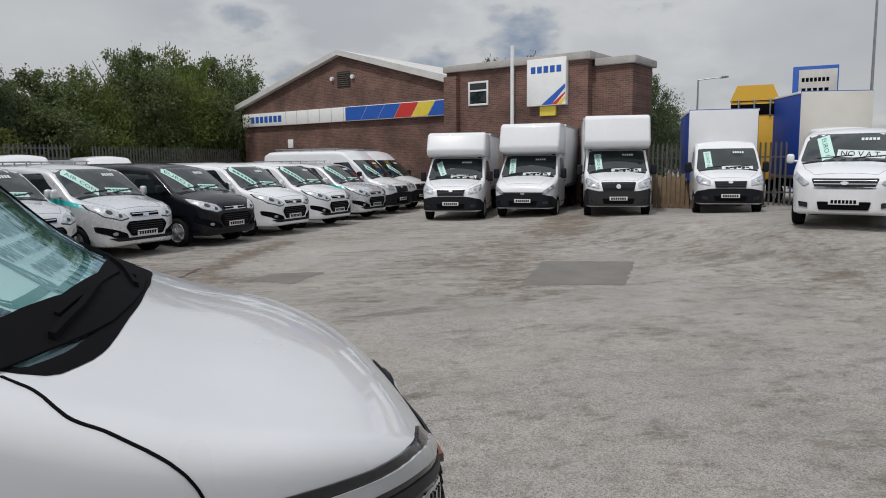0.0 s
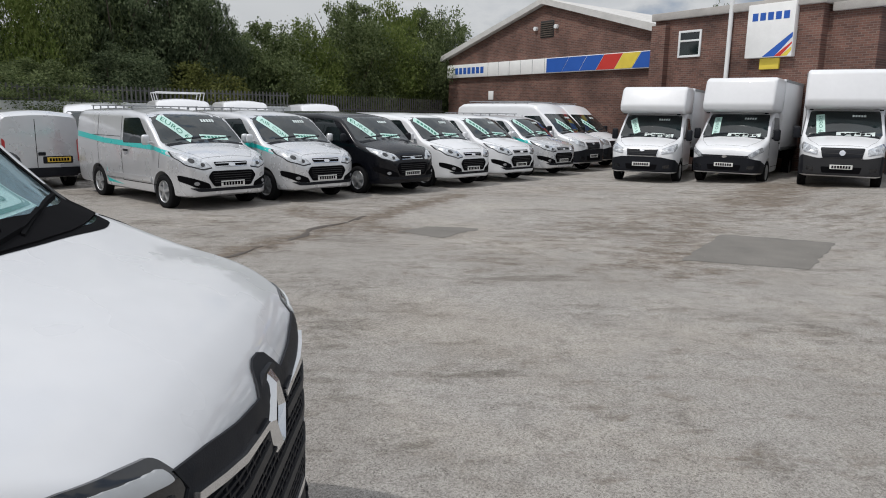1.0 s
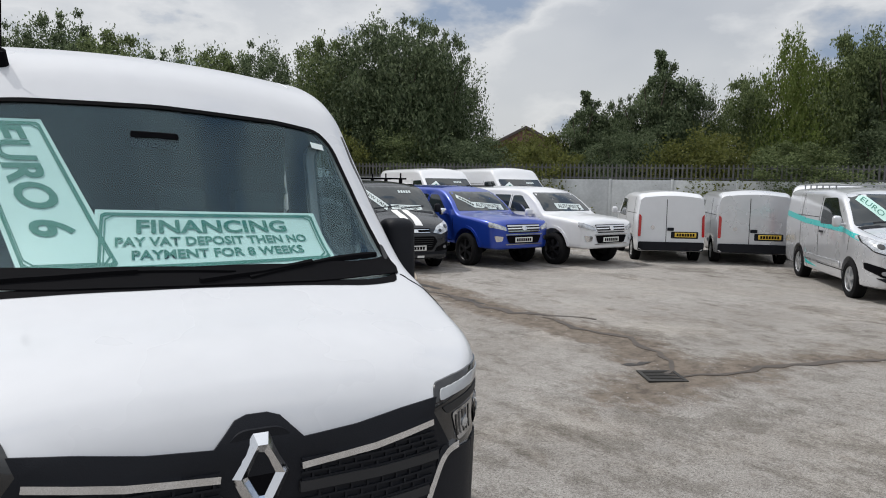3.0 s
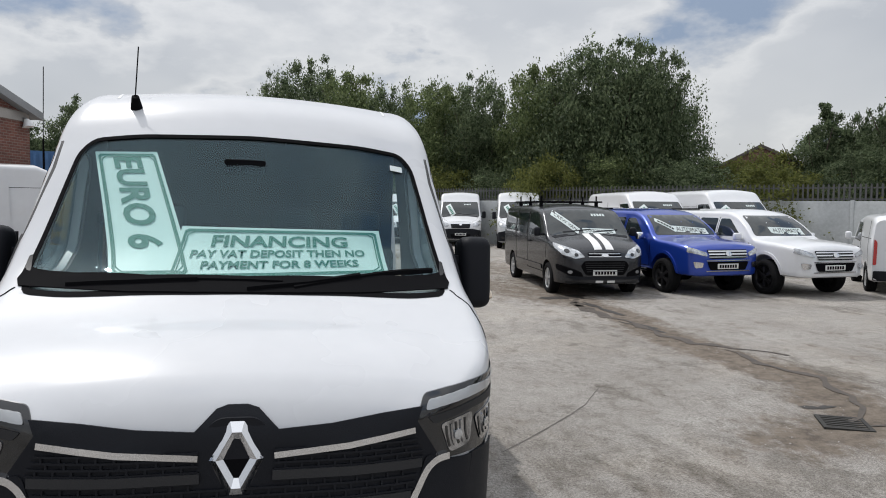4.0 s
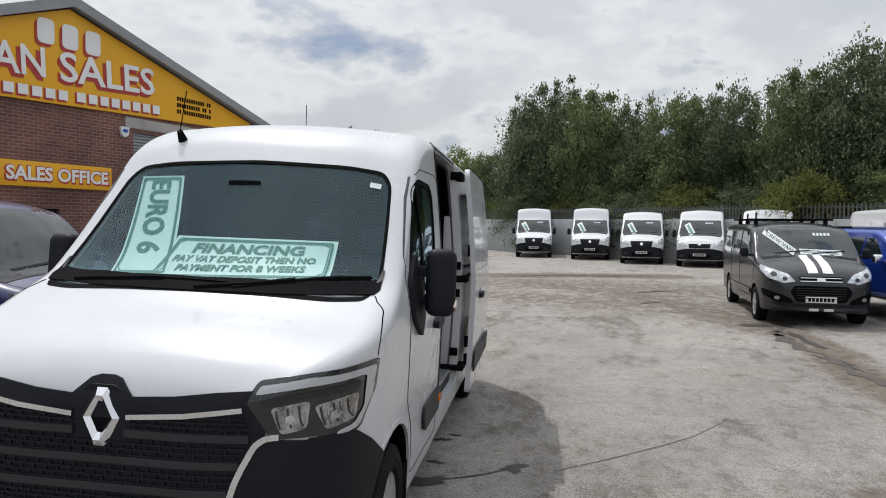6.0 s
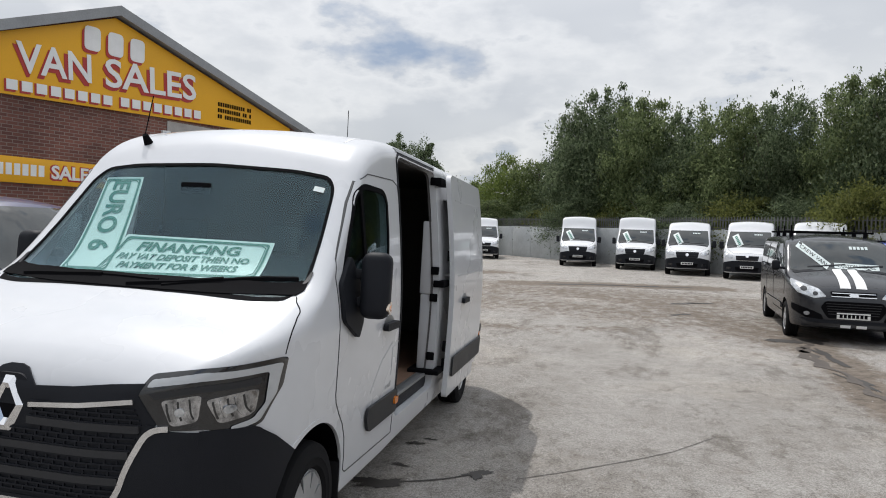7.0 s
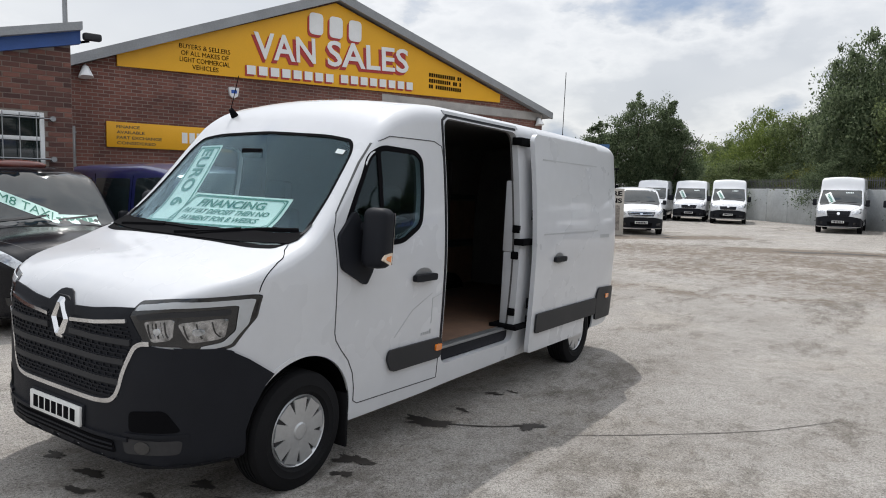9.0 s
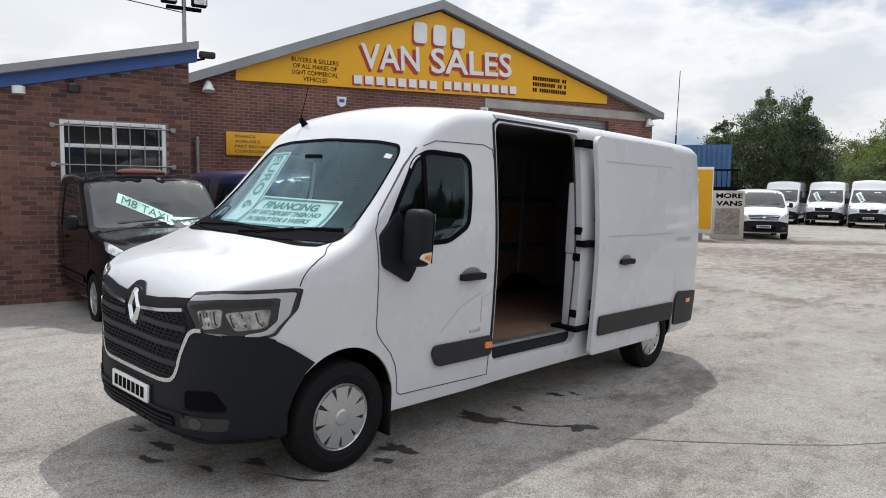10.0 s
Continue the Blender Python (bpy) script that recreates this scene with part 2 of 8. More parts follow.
def ground_mat():
    m, nt, b = nodes_of("yard_concrete")
    huge = noise_node(nt, 0.06, 6, 0.6)
    big = noise_node(nt, 0.5, 9, 0.68)
    streak = noise_node(nt, 1.3, 8, 0.7, stretch=(1.0, 0.45, 1.0))
    mid = noise_node(nt, 6.0, 8, 0.72)
    fine = noise_node(nt, 55.0, 5, 0.75)
    grit = noise_node(nt, 240.0, 2, 0.6)
    c = mixc(nt, 0.5, ramp(nt, huge.outputs["Fac"], (0.35, 0.328, 0.302), (0.45, 0.43, 0.402), 0.35, 0.65),
             ramp(nt, big.outputs["Fac"], (0.32, 0.297, 0.27), (0.46, 0.44, 0.415), 0.36, 0.62))
    c = mixc(nt, 0.20, c, ramp(nt, streak.outputs["Fac"], (0.55, 0.51, 0.47), (1, 1, 1), 0.38, 0.50), "MULTIPLY")
    c = mixc(nt, 0.5, c, ramp(nt, mid.outputs["Fac"], (0.62, 0.60, 0.58), (1.0, 1.0, 1.0), 0.34, 0.52), "MULTIPLY")
    c = mixc(nt, 0.7, c, ramp(nt, fine.outputs["Fac"], (0.40, 0.39, 0.38), (1.08, 1.08, 1.08), 0.38, 0.54), "MULTIPLY")
    c = mixc(nt, 0.7, c, ramp(nt, grit.outputs["Fac"], (0.35, 0.35, 0.35), (1.1, 1.1, 1.1), 0.34, 0.56), "MULTIPLY")
    pit = noise_node(nt, 95.0, 3, 0.5)
    c = mixc(nt, 0.75, c, ramp(nt, pit.outputs["Fac"], (0.25, 0.24, 0.23), (1.0, 1.0, 1.0), 0.33, 0.41), "MULTIPLY")
    pale = noise_node(nt, 130.0, 2, 0.5)
    c = mixc(nt, 0.6, c, ramp(nt, pale.outputs["Fac"], (1.0, 1.0, 1.0), (1.7, 1.66, 1.6), 0.60, 0.68), "MULTIPLY")
    # worn skin: ragged darker patches where the aggregate shows, drawn out along the traffic
    vein = noise_node(nt, 0.75, 12, 0.78, stretch=(1.0, 0.42, 1.0))
    c = mixc(nt, 0.62, c, ramp(nt, vein.outputs["Fac"], (0.42, 0.39, 0.355), (1.0, 1.0, 1.0), 0.385, 0.455), "MULTIPLY")
    where = noise_node(nt, 0.11, 3, 0.5)
    wear = noise_node(nt, 2.4, 12, 0.82, stretch=(1.0, 0.6, 1.0))
    wm = nt.nodes.new("ShaderNodeMath")
    wm.operation = "MULTIPLY_ADD"
    nt.links.new(where.outputs["Fac"], wm.inputs[0])
    wm.inputs[1].default_value = 0.55
    nt.links.new(wear.outputs["Fac"], wm.inputs[2])
    c = mixc(nt, 0.55, c, ramp(nt, wm.outputs[0], (0.46, 0.44, 0.41), (1.0, 1.0, 1.0), 0.655, 0.735), "MULTIPLY")
    bleach = noise_node(nt, 0.33, 8, 0.7)
    c = mixc(nt, 0.5, c, ramp(nt, bleach.outputs["Fac"], (1.0, 1.0, 1.0), (1.26, 1.23, 1.18), 0.50, 0.62), "MULTIPLY")
    # run-off stains laid out on the sheet, with broken edges
    at = nt.nodes.new("ShaderNodeAttribute")
    at.attribute_name = "stain"
    ad = nt.nodes.new("ShaderNodeMath")
    ad.operation = "MULTIPLY_ADD"
    edge = noise_node(nt, 3.2, 12, 0.82, stretch=(1.0, 0.55, 1.0))
    nt.links.new(edge.outputs["Fac"], ad.inputs[0])
    ad.inputs[1].default_value = 2.4
    half = nt.nodes.new("ShaderNodeMath")
    half.operation = "MULTIPLY"
    half.inputs[1].default_value = 0.5
    nt.links.new(ad.outputs[0], half.inputs[0])
    nt.links.new(at.outputs["Fac"], ad.inputs[2])
    k = ramp(nt, half.outputs[0], (0, 0, 0), (0.95, 0.95, 0.95), 0.68, 0.86)
    dirt = mixc(nt, 0.8, (0.175, 0.15, 0.125), ramp(nt, mid.outputs["Fac"], (0.45, 0.42, 0.4), (1.2, 1.15, 1.1), 0.35, 0.6), "MULTIPLY")
    c = mixc(nt, k, c, dirt)
    nt.links.new(c, b.inputs["Base Color"])
    b.inputs["Roughness"].default_value = 0.93
    b.inputs["Specular IOR Level"].default_value = 0.25
    mx = nt.nodes.new("ShaderNodeMath")
    mx.operation = "ADD"
    nt.links.new(fine.outputs["Fac"], mx.inputs[0])
    nt.links.new(grit.outputs["Fac"], mx.inputs[1])
    bump(nt, mx.outputs[0], b, 0.8, 0.010)
    return m


M["ground"] = ground_mat()
M["tarmac"] = mat("tarmac", (0.16, 0.15, 0.135), 0.9, var=0.3, scale=1.5, fine=90, rel=0.6)
M["stain"] = mat("stain", (0.13, 0.11, 0.095), 0.85, var=0.35, scale=2.5, fine=30, rel=0.2)
M["wet"] = mat("wet", (0.035, 0.03, 0.026), 0.6, var=0.3, scale=4, fine=30)
M["wet_dirt"] = mat("wet_dirt", (0.075, 0.060, 0.048), 0.6, var=0.5, scale=5, fine=40, rel=0.3)
M["crack"] = mat("crack", (0.12, 0.11, 0.10), 0.95, var=0.3)
M["cast_iron"] = mat("cast_iron", (0.05, 0.048, 0.045), 0.7, 0.5, var=0.3, fine=80, rel=0.3)


def leaf_mat(name, a, b2):
    m, nt, b = nodes_of(name)
    ge = nt.nodes.new("ShaderNodeNewGeometry")
    n = noise_node(nt, 0.5, 3)
    c = ramp(nt, ge.outputs["Random Per Island"], a, b2, 0.0, 1.0)
    c = mixc(nt, 0.5, c, ramp(nt, n.outputs["Fac"], (0.55, 0.6, 0.5), (1.1, 1.1, 1.0), 0.35, 0.65), "MULTIPLY")
    nt.links.new(c, b.inputs["Base Color"])
    b.inputs["Roughness"].default_value = 0.6
    b.inputs["Specular IOR Level"].default_value = 0.18
    tr = nt.nodes.new("ShaderNodeBsdfTranslucent")
    nt.links.new(c, tr.inputs["Color"])
    mx = nt.nodes.new("ShaderNodeMixShader")
    mx.inputs[0].default_value = 0.5
    nt.links.new(b.outputs[0], mx.inputs[1])
    nt.links.new(tr.outputs[0], mx.inputs[2])
    nt.links.new(mx.outputs[0], nt.nodes["Material Output"].inputs["Surface"])
    return m


M["leaf_dark"] = leaf_mat("leaf_dark", (0.038, 0.062, 0.031), (0.215, 0.26, 0.155))
M["leaf_mid"] = leaf_mat("leaf_mid", (0.056, 0.083, 0.034), (0.235, 0.28, 0.135))
M["leaf_light"] = leaf_mat("leaf_light", (0.10, 0.145, 0.034), (0.22, 0.265, 0.085))
M["leaf_olive"] = leaf_mat("leaf_olive", (0.09, 0.105, 0.03), (0.20, 0.21, 0.07))
M["bark"] = mat("bark", (0.09, 0.07, 0.055), 0.9, var=0.4, scale=5, fine=30, rel=0.6)
M["panel_wall"] = mat("panel_wall", (0.50, 0.52, 0.525), 0.85, var=0.28, scale=0.7, fine=12, rel=0.25)
M["palisade"] = mat("palisade", (0.13, 0.13, 0.13), 0.6, 0.5, var=0.25, scale=2)
M["board_grey"] = mat("board_grey", (0.50, 0.47, 0.42), 0.7, var=0.2, scale=4)
M["engine_print"] = mat("engine_print", (0.30, 0.27, 0.24), 0.6, var=0.8, scale=9, fine=30)
M["container_blue"] = mat("container_blue", (0.05, 0.13, 0.28), 0.6, 0.1, var=0.3, scale=2)
M["bay_bronze"] = mat("bay_bronze", (0.12, 0.085, 0.04), 0.6, var=0.25, scale=3)

# ---- building helpers ----
def finish(bm, name, material, smooth=True, angle=35):
    me = bpy.data.meshes.new(name)
    bmesh.ops.recalc_face_normals(bm, faces=bm.faces)
    if smooth:
        lim = math.cos(radians(angle))
        for f in bm.faces:
            f.smooth = True
        for e in bm.edges:
            if len(e.link_faces) == 2 and e.link_faces[0].normal.dot(e.link_faces[1].normal) < lim:
                e.smooth = False
    bm.to_mesh(me)
    bm.free()
    for m in material if isinstance(material, (list, tuple)) else [material]:
        me.materials.append(m)
    return me


def part(name, bm, material, parent, label="", m=None, smooth=True, angle=35):
    """One mesh object under a thing or a part."""
    me = bm if isinstance(bm, bpy.types.Mesh) else finish(bm, name, material, smooth, angle)
    ob = new(name, me)
    if parent is not None:
        ob.parent = parent
    if m is not None:
        ob.matrix_basis = m
    return tagged(ob, label)


def thing(name, label, category, m=None, group="", kind=""):
    ob = new(name)
    ob.empty_display_size = 0.2
    if m is not None:
        ob.matrix_basis = m
    return tagged(ob, label, category, group, kind)


def solid(name, bm, material, label, category, m=None, group="", kind="", smooth=True):
    ob = part(name, bm, material, None, "", m, smooth)
    return tagged(ob, label, category, group, kind)


def box(x0, y0, z0, x1, y1, z1, bevel=0.0, bm=None, seg=2):
    bm2 = bmesh.new()
    bmesh.ops.create_cube(bm2, size=1)
    bmesh.ops.transform(bm2, matrix=Matrix.LocRotScale(((x0 + x1) / 2, (y0 + y1) / 2, (z0 + z1) / 2), None, (abs(x1 - x0), abs(y1 - y0), abs(z1 - z0))), verts=bm2.verts)
    if bevel:
        bmesh.ops.bevel(bm2, geom=bm2.edges[:], offset=bevel, segments=seg, affect="EDGES", profile=0.5)
    return join(bm, bm2)


def join(bm, bm2, m=None):
    if m is not None:
        bmesh.ops.transform(bm2, matrix=m, verts=bm2.verts)
    if bm is None:
        return bm2
    tmp = bpy.data.meshes.new("tmp")
    bm2.to_mesh(tmp)
    bm.from_mesh(tmp)
    bm2.free()
    bpy.data.meshes.remove(tmp)
    return bm


def tube(a, b, r, n=10, bm=None, r2=None):
    a, b = Vector(a), Vector(b)
    bm2 = bmesh.new()
    d = b - a
    bmesh.ops.create_cone(bm2, cap_ends=True, segments=n, radius1=r, radius2=r if r2 is None else r2, depth=d.length)
    bmesh.ops.transform(bm2, matrix=Matrix.Translation((a + b) / 2) @ d.to_track_quat("Z", "Y").to_matrix().to_4x4(), verts=bm2.verts)
    return join(bm, bm2)


def lathe(profile, n=32, axis="X"):
    """Turn a profile of (along, radius) about an axis."""
    bm = bmesh.new()
    rings = []
    for a, r in profile:
        ring = []
        for i in range(n):
            t = 2 * math.pi * i / n
            ring.append(bm.verts.new((a, r * math.cos(t), r * math.sin(t))))
        rings.append(ring)
    for r0, r1 in zip(rings, rings[1:]):
        for i in range(n):
            bm.faces.new((r0[i], r0[(i + 1) % n], r1[(i + 1) % n], r1[i]))
    return bm


def rpoly(pts, r=0.05, n=4):
    """A polygon with rounded corners."""
    out = []
    k = len(pts)
    for i in range(k):
        p, a, b = Vector(pts[i]), Vector(pts[i - 1]), Vector(pts[(i + 1) % k])
        d0, d1 = a - p, b - p
        rr = min(r, d0.length * 0.45, d1.length * 0.45)
        s, e = p + d0.normalized() * rr, p + d1.normalized() * rr
        for j in range(n + 1):
            t = j / n
            out.append(tuple((1 - t) ** 2 * s + 2 * t * (1 - t) * p + t * t * e))
    return out


def prism(pts, z0, z1, bm=None, m=None):
    """A plate: an outline in x and y between two heights."""
    bm2 = bmesh.new()
    lo = [bm2.verts.new((x, y, z0)) for x, y in pts]
    hi = [bm2.verts.new((x, y, z1)) for x, y in pts]
    n = len(pts)
    bm2.faces.new(lo[::-1])
    bm2.faces.new(hi)
    for i in range(n):
        bm2.faces.new((lo[i], lo[(i + 1) % n], hi[(i + 1) % n], hi[i]))
    if m is not None:
        bmesh.ops.transform(bm2, matrix=m, verts=bm2.verts)
    return join(bm, bm2)


UPRIGHT = Matrix(((1, 0, 0, 0), (0, 0, -1, 0), (0, 1, 0, 0), (0, 0, 0, 1)))


def words(text, size, depth=0.0, align="CENTER", spread=1.0, bold=0.0):
    """A mesh of letters in x and y, by the built-in font."""
    cu = bpy.data.curves.new("words", "FONT")
    cu.body, cu.size, cu.extrude, cu.align_x, cu.align_y = text, size, depth, align, "CENTER"
    cu.space_character, cu.offset, cu.resolution_u = spread, bold, 3
    ob = new("words", cu)
    dg = bpy.context.evaluated_depsgraph_get()
    me = bpy.data.meshes.new_from_object(ob.evaluated_get(dg))
    bpy.data.objects.remove(ob)
    bpy.data.curves.remove(cu)
    bm = bmesh.new()
    bm.from_mesh(me)
    bpy.data.meshes.remove(me)
    return bm


def fitted(bm, width, height=None):
    xs = [v.co.x for v in bm.verts]
    ys = [v.co.y for v in bm.verts]
    sx = width / (max(xs) - min(xs))
    sy = sx if height is None else height / (max(ys) - min(ys))
    c = Vector(((max(xs) + min(xs)) / 2, (max(ys) + min(ys)) / 2, 0))
    bmesh.ops.transform(bm, matrix=Matrix.Diagonal((sx, sy, 1, 1)) @ Matrix.Translation(-c), verts=bm.verts)
    return bm


def bars(width, height, n, seed=1, bm=None):
    """Unreadable writing: a row of plain bars in x and y."""
    rnd = random.Random(seed)
    bm = bm or bmesh.new()
    step = width / n
    for i in range(n):
        x = -width / 2 + i * step
        if n > 8 and rnd.random() < 0.12:
            continue
        box(x + step * 0.12, -height / 2, 0, x + step * 0.85, height / 2, 0.002, bm=bm)
    return bm


def pchip(xs, ys, x):
    """Smooth, monotone interpolation of a profile."""
    xs, ys, x = np.asarray(xs, float), np.asarray(ys, float), np.asarray(x, float)
    h, d = np.diff(xs), np.diff(ys) / np.diff(xs)
    s = np.zeros(len(xs))
    s[0], s[-1] = d[0], d[-1]
    for i in range(1, len(xs) - 1):
        if d[i - 1] * d[i] > 0:
            w1, w2 = 2 * h[i] + h[i - 1], h[i] + 2 * h[i - 1]
            s[i] = (w1 + w2) / (w1 / d[i - 1] + w2 / d[i])
    i = np.clip(np.searchsorted(xs, x) - 1, 0, len(h) - 1)
    t = (x - xs[i]) / h[i]
    return ((1 + 2 * t) * (1 - t) ** 2 * ys[i] + t * (1 - t) ** 2 * h[i] * s[i] + t * t * (3 - 2 * t) * ys[i + 1] + t * t * (t - 1) * h[i] * s[i + 1])


def section(w, top, crown, r, tum, low, belt):
    """Half of a body's cross section, from the underside's middle to the roof's middle."""
    p = [(0, low), (w * 0.6, low), (w - 0.10, low), (w - 0.035, low + 0.03)]
    z1 = max(top - r, low + 0.12)

    def side(z):
        if z < belt:
            return w * (1 - 0.03 * ((belt - z) / max(belt - low, 0.05)) ** 2)
        return w * (1 - tum * (min(1, (z - belt) / max(top - belt, 0.05))) ** 1.5)

    for k in range(14):
        z = low + 0.08 + (z1 - low - 0.08) * k / 13
        p.append((side(z), z))
    xt = side(z1)
    rx = min(r * 1.25, xt * 0.7)
    for k in range(1, 8):
        a = math.pi / 2 * k / 8
        p.append((xt - rx + rx * math.cos(a) ** 0.85, z1 + (top - z1) * math.sin(a) ** 0.85))
    for k in range(7):
        x = (xt - rx) * (1 - k / 6)
        p.append((x, top + crown * (1 - (x / max(xt - rx, 0.01)) ** 2)))
    return p


def loft(rows, ys):
    """A closed body from rows of (y, width, top, crown, radius, tumble, low, belt)."""
    rows = np.array(rows, float)
    cols = [pchip(rows[:, 0], rows[:, k], ys) for k in range(1, 8)]
    bm = bmesh.new()
    rings = []
    for i, y in enumerate(ys):
        half = section(*[c[i] for c in cols])
        pts = half + [(-x, z) for x, z in half[-2:0:-1]]
        rings.append([bm.verts.new((x, y, z)) for x, z in pts])
    n = len(rings[0])
    for a, b in zip(rings, rings[1:]):
        for j in range(n):
            bm.faces.new((a[j], a[(j + 1) % n], b[(j + 1) % n], b[j]))
    bm.faces.new(rings[0])
    bm.faces.new(rings[-1][::-1])
    bmesh.ops.recalc_face_normals(bm, faces=bm.faces)
    return bm


def tree_of(bm):
    from mathutils.bvhtree import BVHTree
    return BVHTree.FromBMesh(bm)


def carve(bm, cutters):
    """Take solids out of a solid; gives the finished bmesh."""
    me = bpy.data.meshes.new("carve")
    bm.to_mesh(me)
    bm.free()
    ob = new("carve", me)
    tools = []
    for c in cutters:
        cm = bpy.data.meshes.new("tool")
        bmesh.ops.recalc_face_normals(c, faces=c.faces)
        c.to_mesh(cm)
        c.free()
        t = new("tool", cm)
        mo = ob.modifiers.new("cut", "BOOLEAN")
        mo.operation, mo.object, mo.solver = "DIFFERENCE", t, "EXACT"
        tools.append(t)
    dg = bpy.context.evaluated_depsgraph_get()
    out = bpy.data.meshes.new_from_object(ob.evaluated_get(dg))
    res = bmesh.new()
    res.from_mesh(out)
    for o in [ob] + tools:
        d = o.data
        bpy.data.objects.remove(o)
        bpy.data.meshes.remove(d)
    bpy.data.meshes.remove(out)
    return res


WAYS = {"front": ((0, -3, 0), (0, 1, 0)), "rear": ((0, 20, 0), (0, -1, 0)), "left": ((4, 0, 0), (-1, 0, 0)), "right": ((-4, 0, 0), (1, 0, 0)), "top": ((0, 0, 6), (0, 0, -1))}


def onto(tree, p, way):
    start, d = WAYS[way]
    if way in ("front", "rear"):
        o = Vector((p[0], start[1], p[1]))
    elif way == "top":
        o = Vector((p[0], p[1], start[2]))
    else:
        o = Vector((start[0], p[0], p[1]))
    loc, nor, _, _ = tree.ray_cast(o, Vector(d))
    return loc, nor


def patch(tree, outline, way, off=0.004, thick=0.012, step=0.12, bm=None, proud=False):
    """A shaped panel that lies on a body: the outline is laid onto it along one way; proud lifts it square to the body, round corners too."""
    b = bmesh.new()
    b.faces.new([b.verts.new((p[0], p[1], 0)) for p in outline])
    b.normal_update()
    bmesh.ops.triangulate(b, faces=b.faces[:])
    for _ in range(4):
        long = [e for e in b.edges if e.calc_length() > step]
        if not long:
            break
        bmesh.ops.subdivide_edges(b, edges=long, cuts=1, use_grid_fill=False)
        bmesh.ops.triangulate(b, faces=[f for f in b.faces if len(f.verts) > 3])
    d = Vector(WAYS[way][1])
    found, lost = [], []
    for v in b.verts:
        loc, nor = onto(tree, (v.co.x, v.co.y), way)
        if loc is None:
            lost.append((v, v.co.copy()))
        else:
            found.append((v.co.copy(), loc))
            v.co = loc + nor * off * (1 if nor.dot(d) < 0 else -1) if proud else loc - d * off
    for v, flat in lost:
        if found:
            near = min(found, key=lambda q: (q[0] - flat).length_squared)
            c = near[1] - d * off
            if way in ("front", "rear"):
                v.co = Vector((flat.x, c.y, flat.y))
            elif way == "top":
                v.co = Vector((flat.x, flat.y, c.z))
            else:
                v.co = Vector((c.x, flat.x, flat.y))
    b.normal_update()
    geo = bmesh.ops.extrude_face_region(b, geom=b.faces[:])
    new_v = [g for g in geo["geom"] if isinstance(g, bmesh.types.BMVert)]
    bmesh.ops.translate(b, verts=new_v, vec=d * thick if proud else -d * thick * 0.5)
    bmesh.ops.recalc_face_normals(b, faces=b.faces)
    return join(bm, b)


def line_on(tree, pts, way, width=0.01, off=0.003, bm=None, step=0.08):
    """A narrow strip that follows a body, for joints, bars and stripes."""
    b = bmesh.new()
    fine = []
    for p, q in zip(pts, pts[1:]):
        p, q = Vector(p), Vector(q)
        k = max(1, int((q - p).length / step))
        fine += [p.lerp(q, i / k) for i in range(k)]
    fine.append(Vector(pts[-1]))
    d = Vector(WAYS[way][1])
    pairs = []
    for i, p in enumerate(fine):
        t = (fine[min(i + 1, len(fine) - 1)] - fine[max(i - 1, 0)]).normalized()
        s = Vector((-t.y, t.x)) * width / 2
        a, _ = onto(tree, p + s, way)
        c, _ = onto(tree, p - s, way)
        if a is None or c is None:
            continue
        pairs.append((b.verts.new(a - d * off), b.verts.new(c - d * off)))
    for (a, c), (e, f) in zip(pairs, pairs[1:]):
        b.faces.new((a, c, f, e))
    geo = bmesh.ops.extrude_face_region(b, geom=b.faces[:])
    bmesh.ops.translate(b, verts=[g for g in geo["geom"] if isinstance(g, bmesh.types.BMVert)], vec=d * (off + 0.004))
    return join(bm, b)


def strip_near(tree, pts, width=0.01, off=0.003):
    """A narrow strip through points in space, each drawn to the nearest place on a body."""
    b = bmesh.new()
    pts = [Vector(p) for p in pts]
    fine = []
    for k in range(len(pts) - 1):
        p0, p1, p2, p3 = pts[max(k - 1, 0)], pts[k], pts[k + 1], pts[min(k + 2, len(pts) - 1)]
        for j in range(6):
            t = j / 6
            fine.append(0.5 * (2 * p1 + (p2 - p0) * t + (2 * p0 - 5 * p1 + 4 * p2 - p3) * t * t + (3 * p1 - p0 - 3 * p2 + p3) * t ** 3))
    fine.append(pts[-1])
    rows = []
    for i, p in enumerate(fine):
        loc, nor, _, _ = tree.find_nearest(p)
        d = (fine[min(i + 1, len(fine) - 1)] - fine[max(i - 1, 0)]).normalized()
        s = d.cross(nor).normalized() * width / 2
        rows.append([b.verts.new(loc + s + nor * off), b.verts.new(loc - s + nor * off), b.verts.new(loc - s - nor * 0.004), b.verts.new(loc + s - nor * 0.004)])
    for a, c in zip(rows, rows[1:]):
        for k in range(4):
            b.faces.new((a[k], a[(k + 1) % 4], c[(k + 1) % 4], c[k]))
    b.faces.new(rows[0])
    b.faces.new(rows[-1][::-1])
    return b


def facing(px, py, fx, fy, wx, wy, z=0.0):
    """A pose for a vehicle (its nose at the origin, its tail along +y) that looks along (fx, fy), its point (wx, wy) at (px, py)."""
    rz = math.atan2(fx, -fy)
    c, s = math.cos(rz), math.sin(rz)
    return pose(px - (c * wx - s * wy), py - (s * wx + c * wy), z, 0, 0, math.degrees(rz))

# ---- ground: one sheet to the horizon, with a slight fall under the white van ----
VAN_UP = Vector((-0.028, -0.020, 1.0)).normalized()
VAN_TILT = Matrix.Translation((0, 3, 0)) @ VAN_UP.rotation_difference(Vector((0, 0, 1))).to_matrix().to_4x4() @ Matrix.Translation((0, -3, 0))


def smooth(a, b, x):
    t = min(1.0, max(0.0, (x - a) / (b - a)))
    return t * t * (3 - 2 * t)


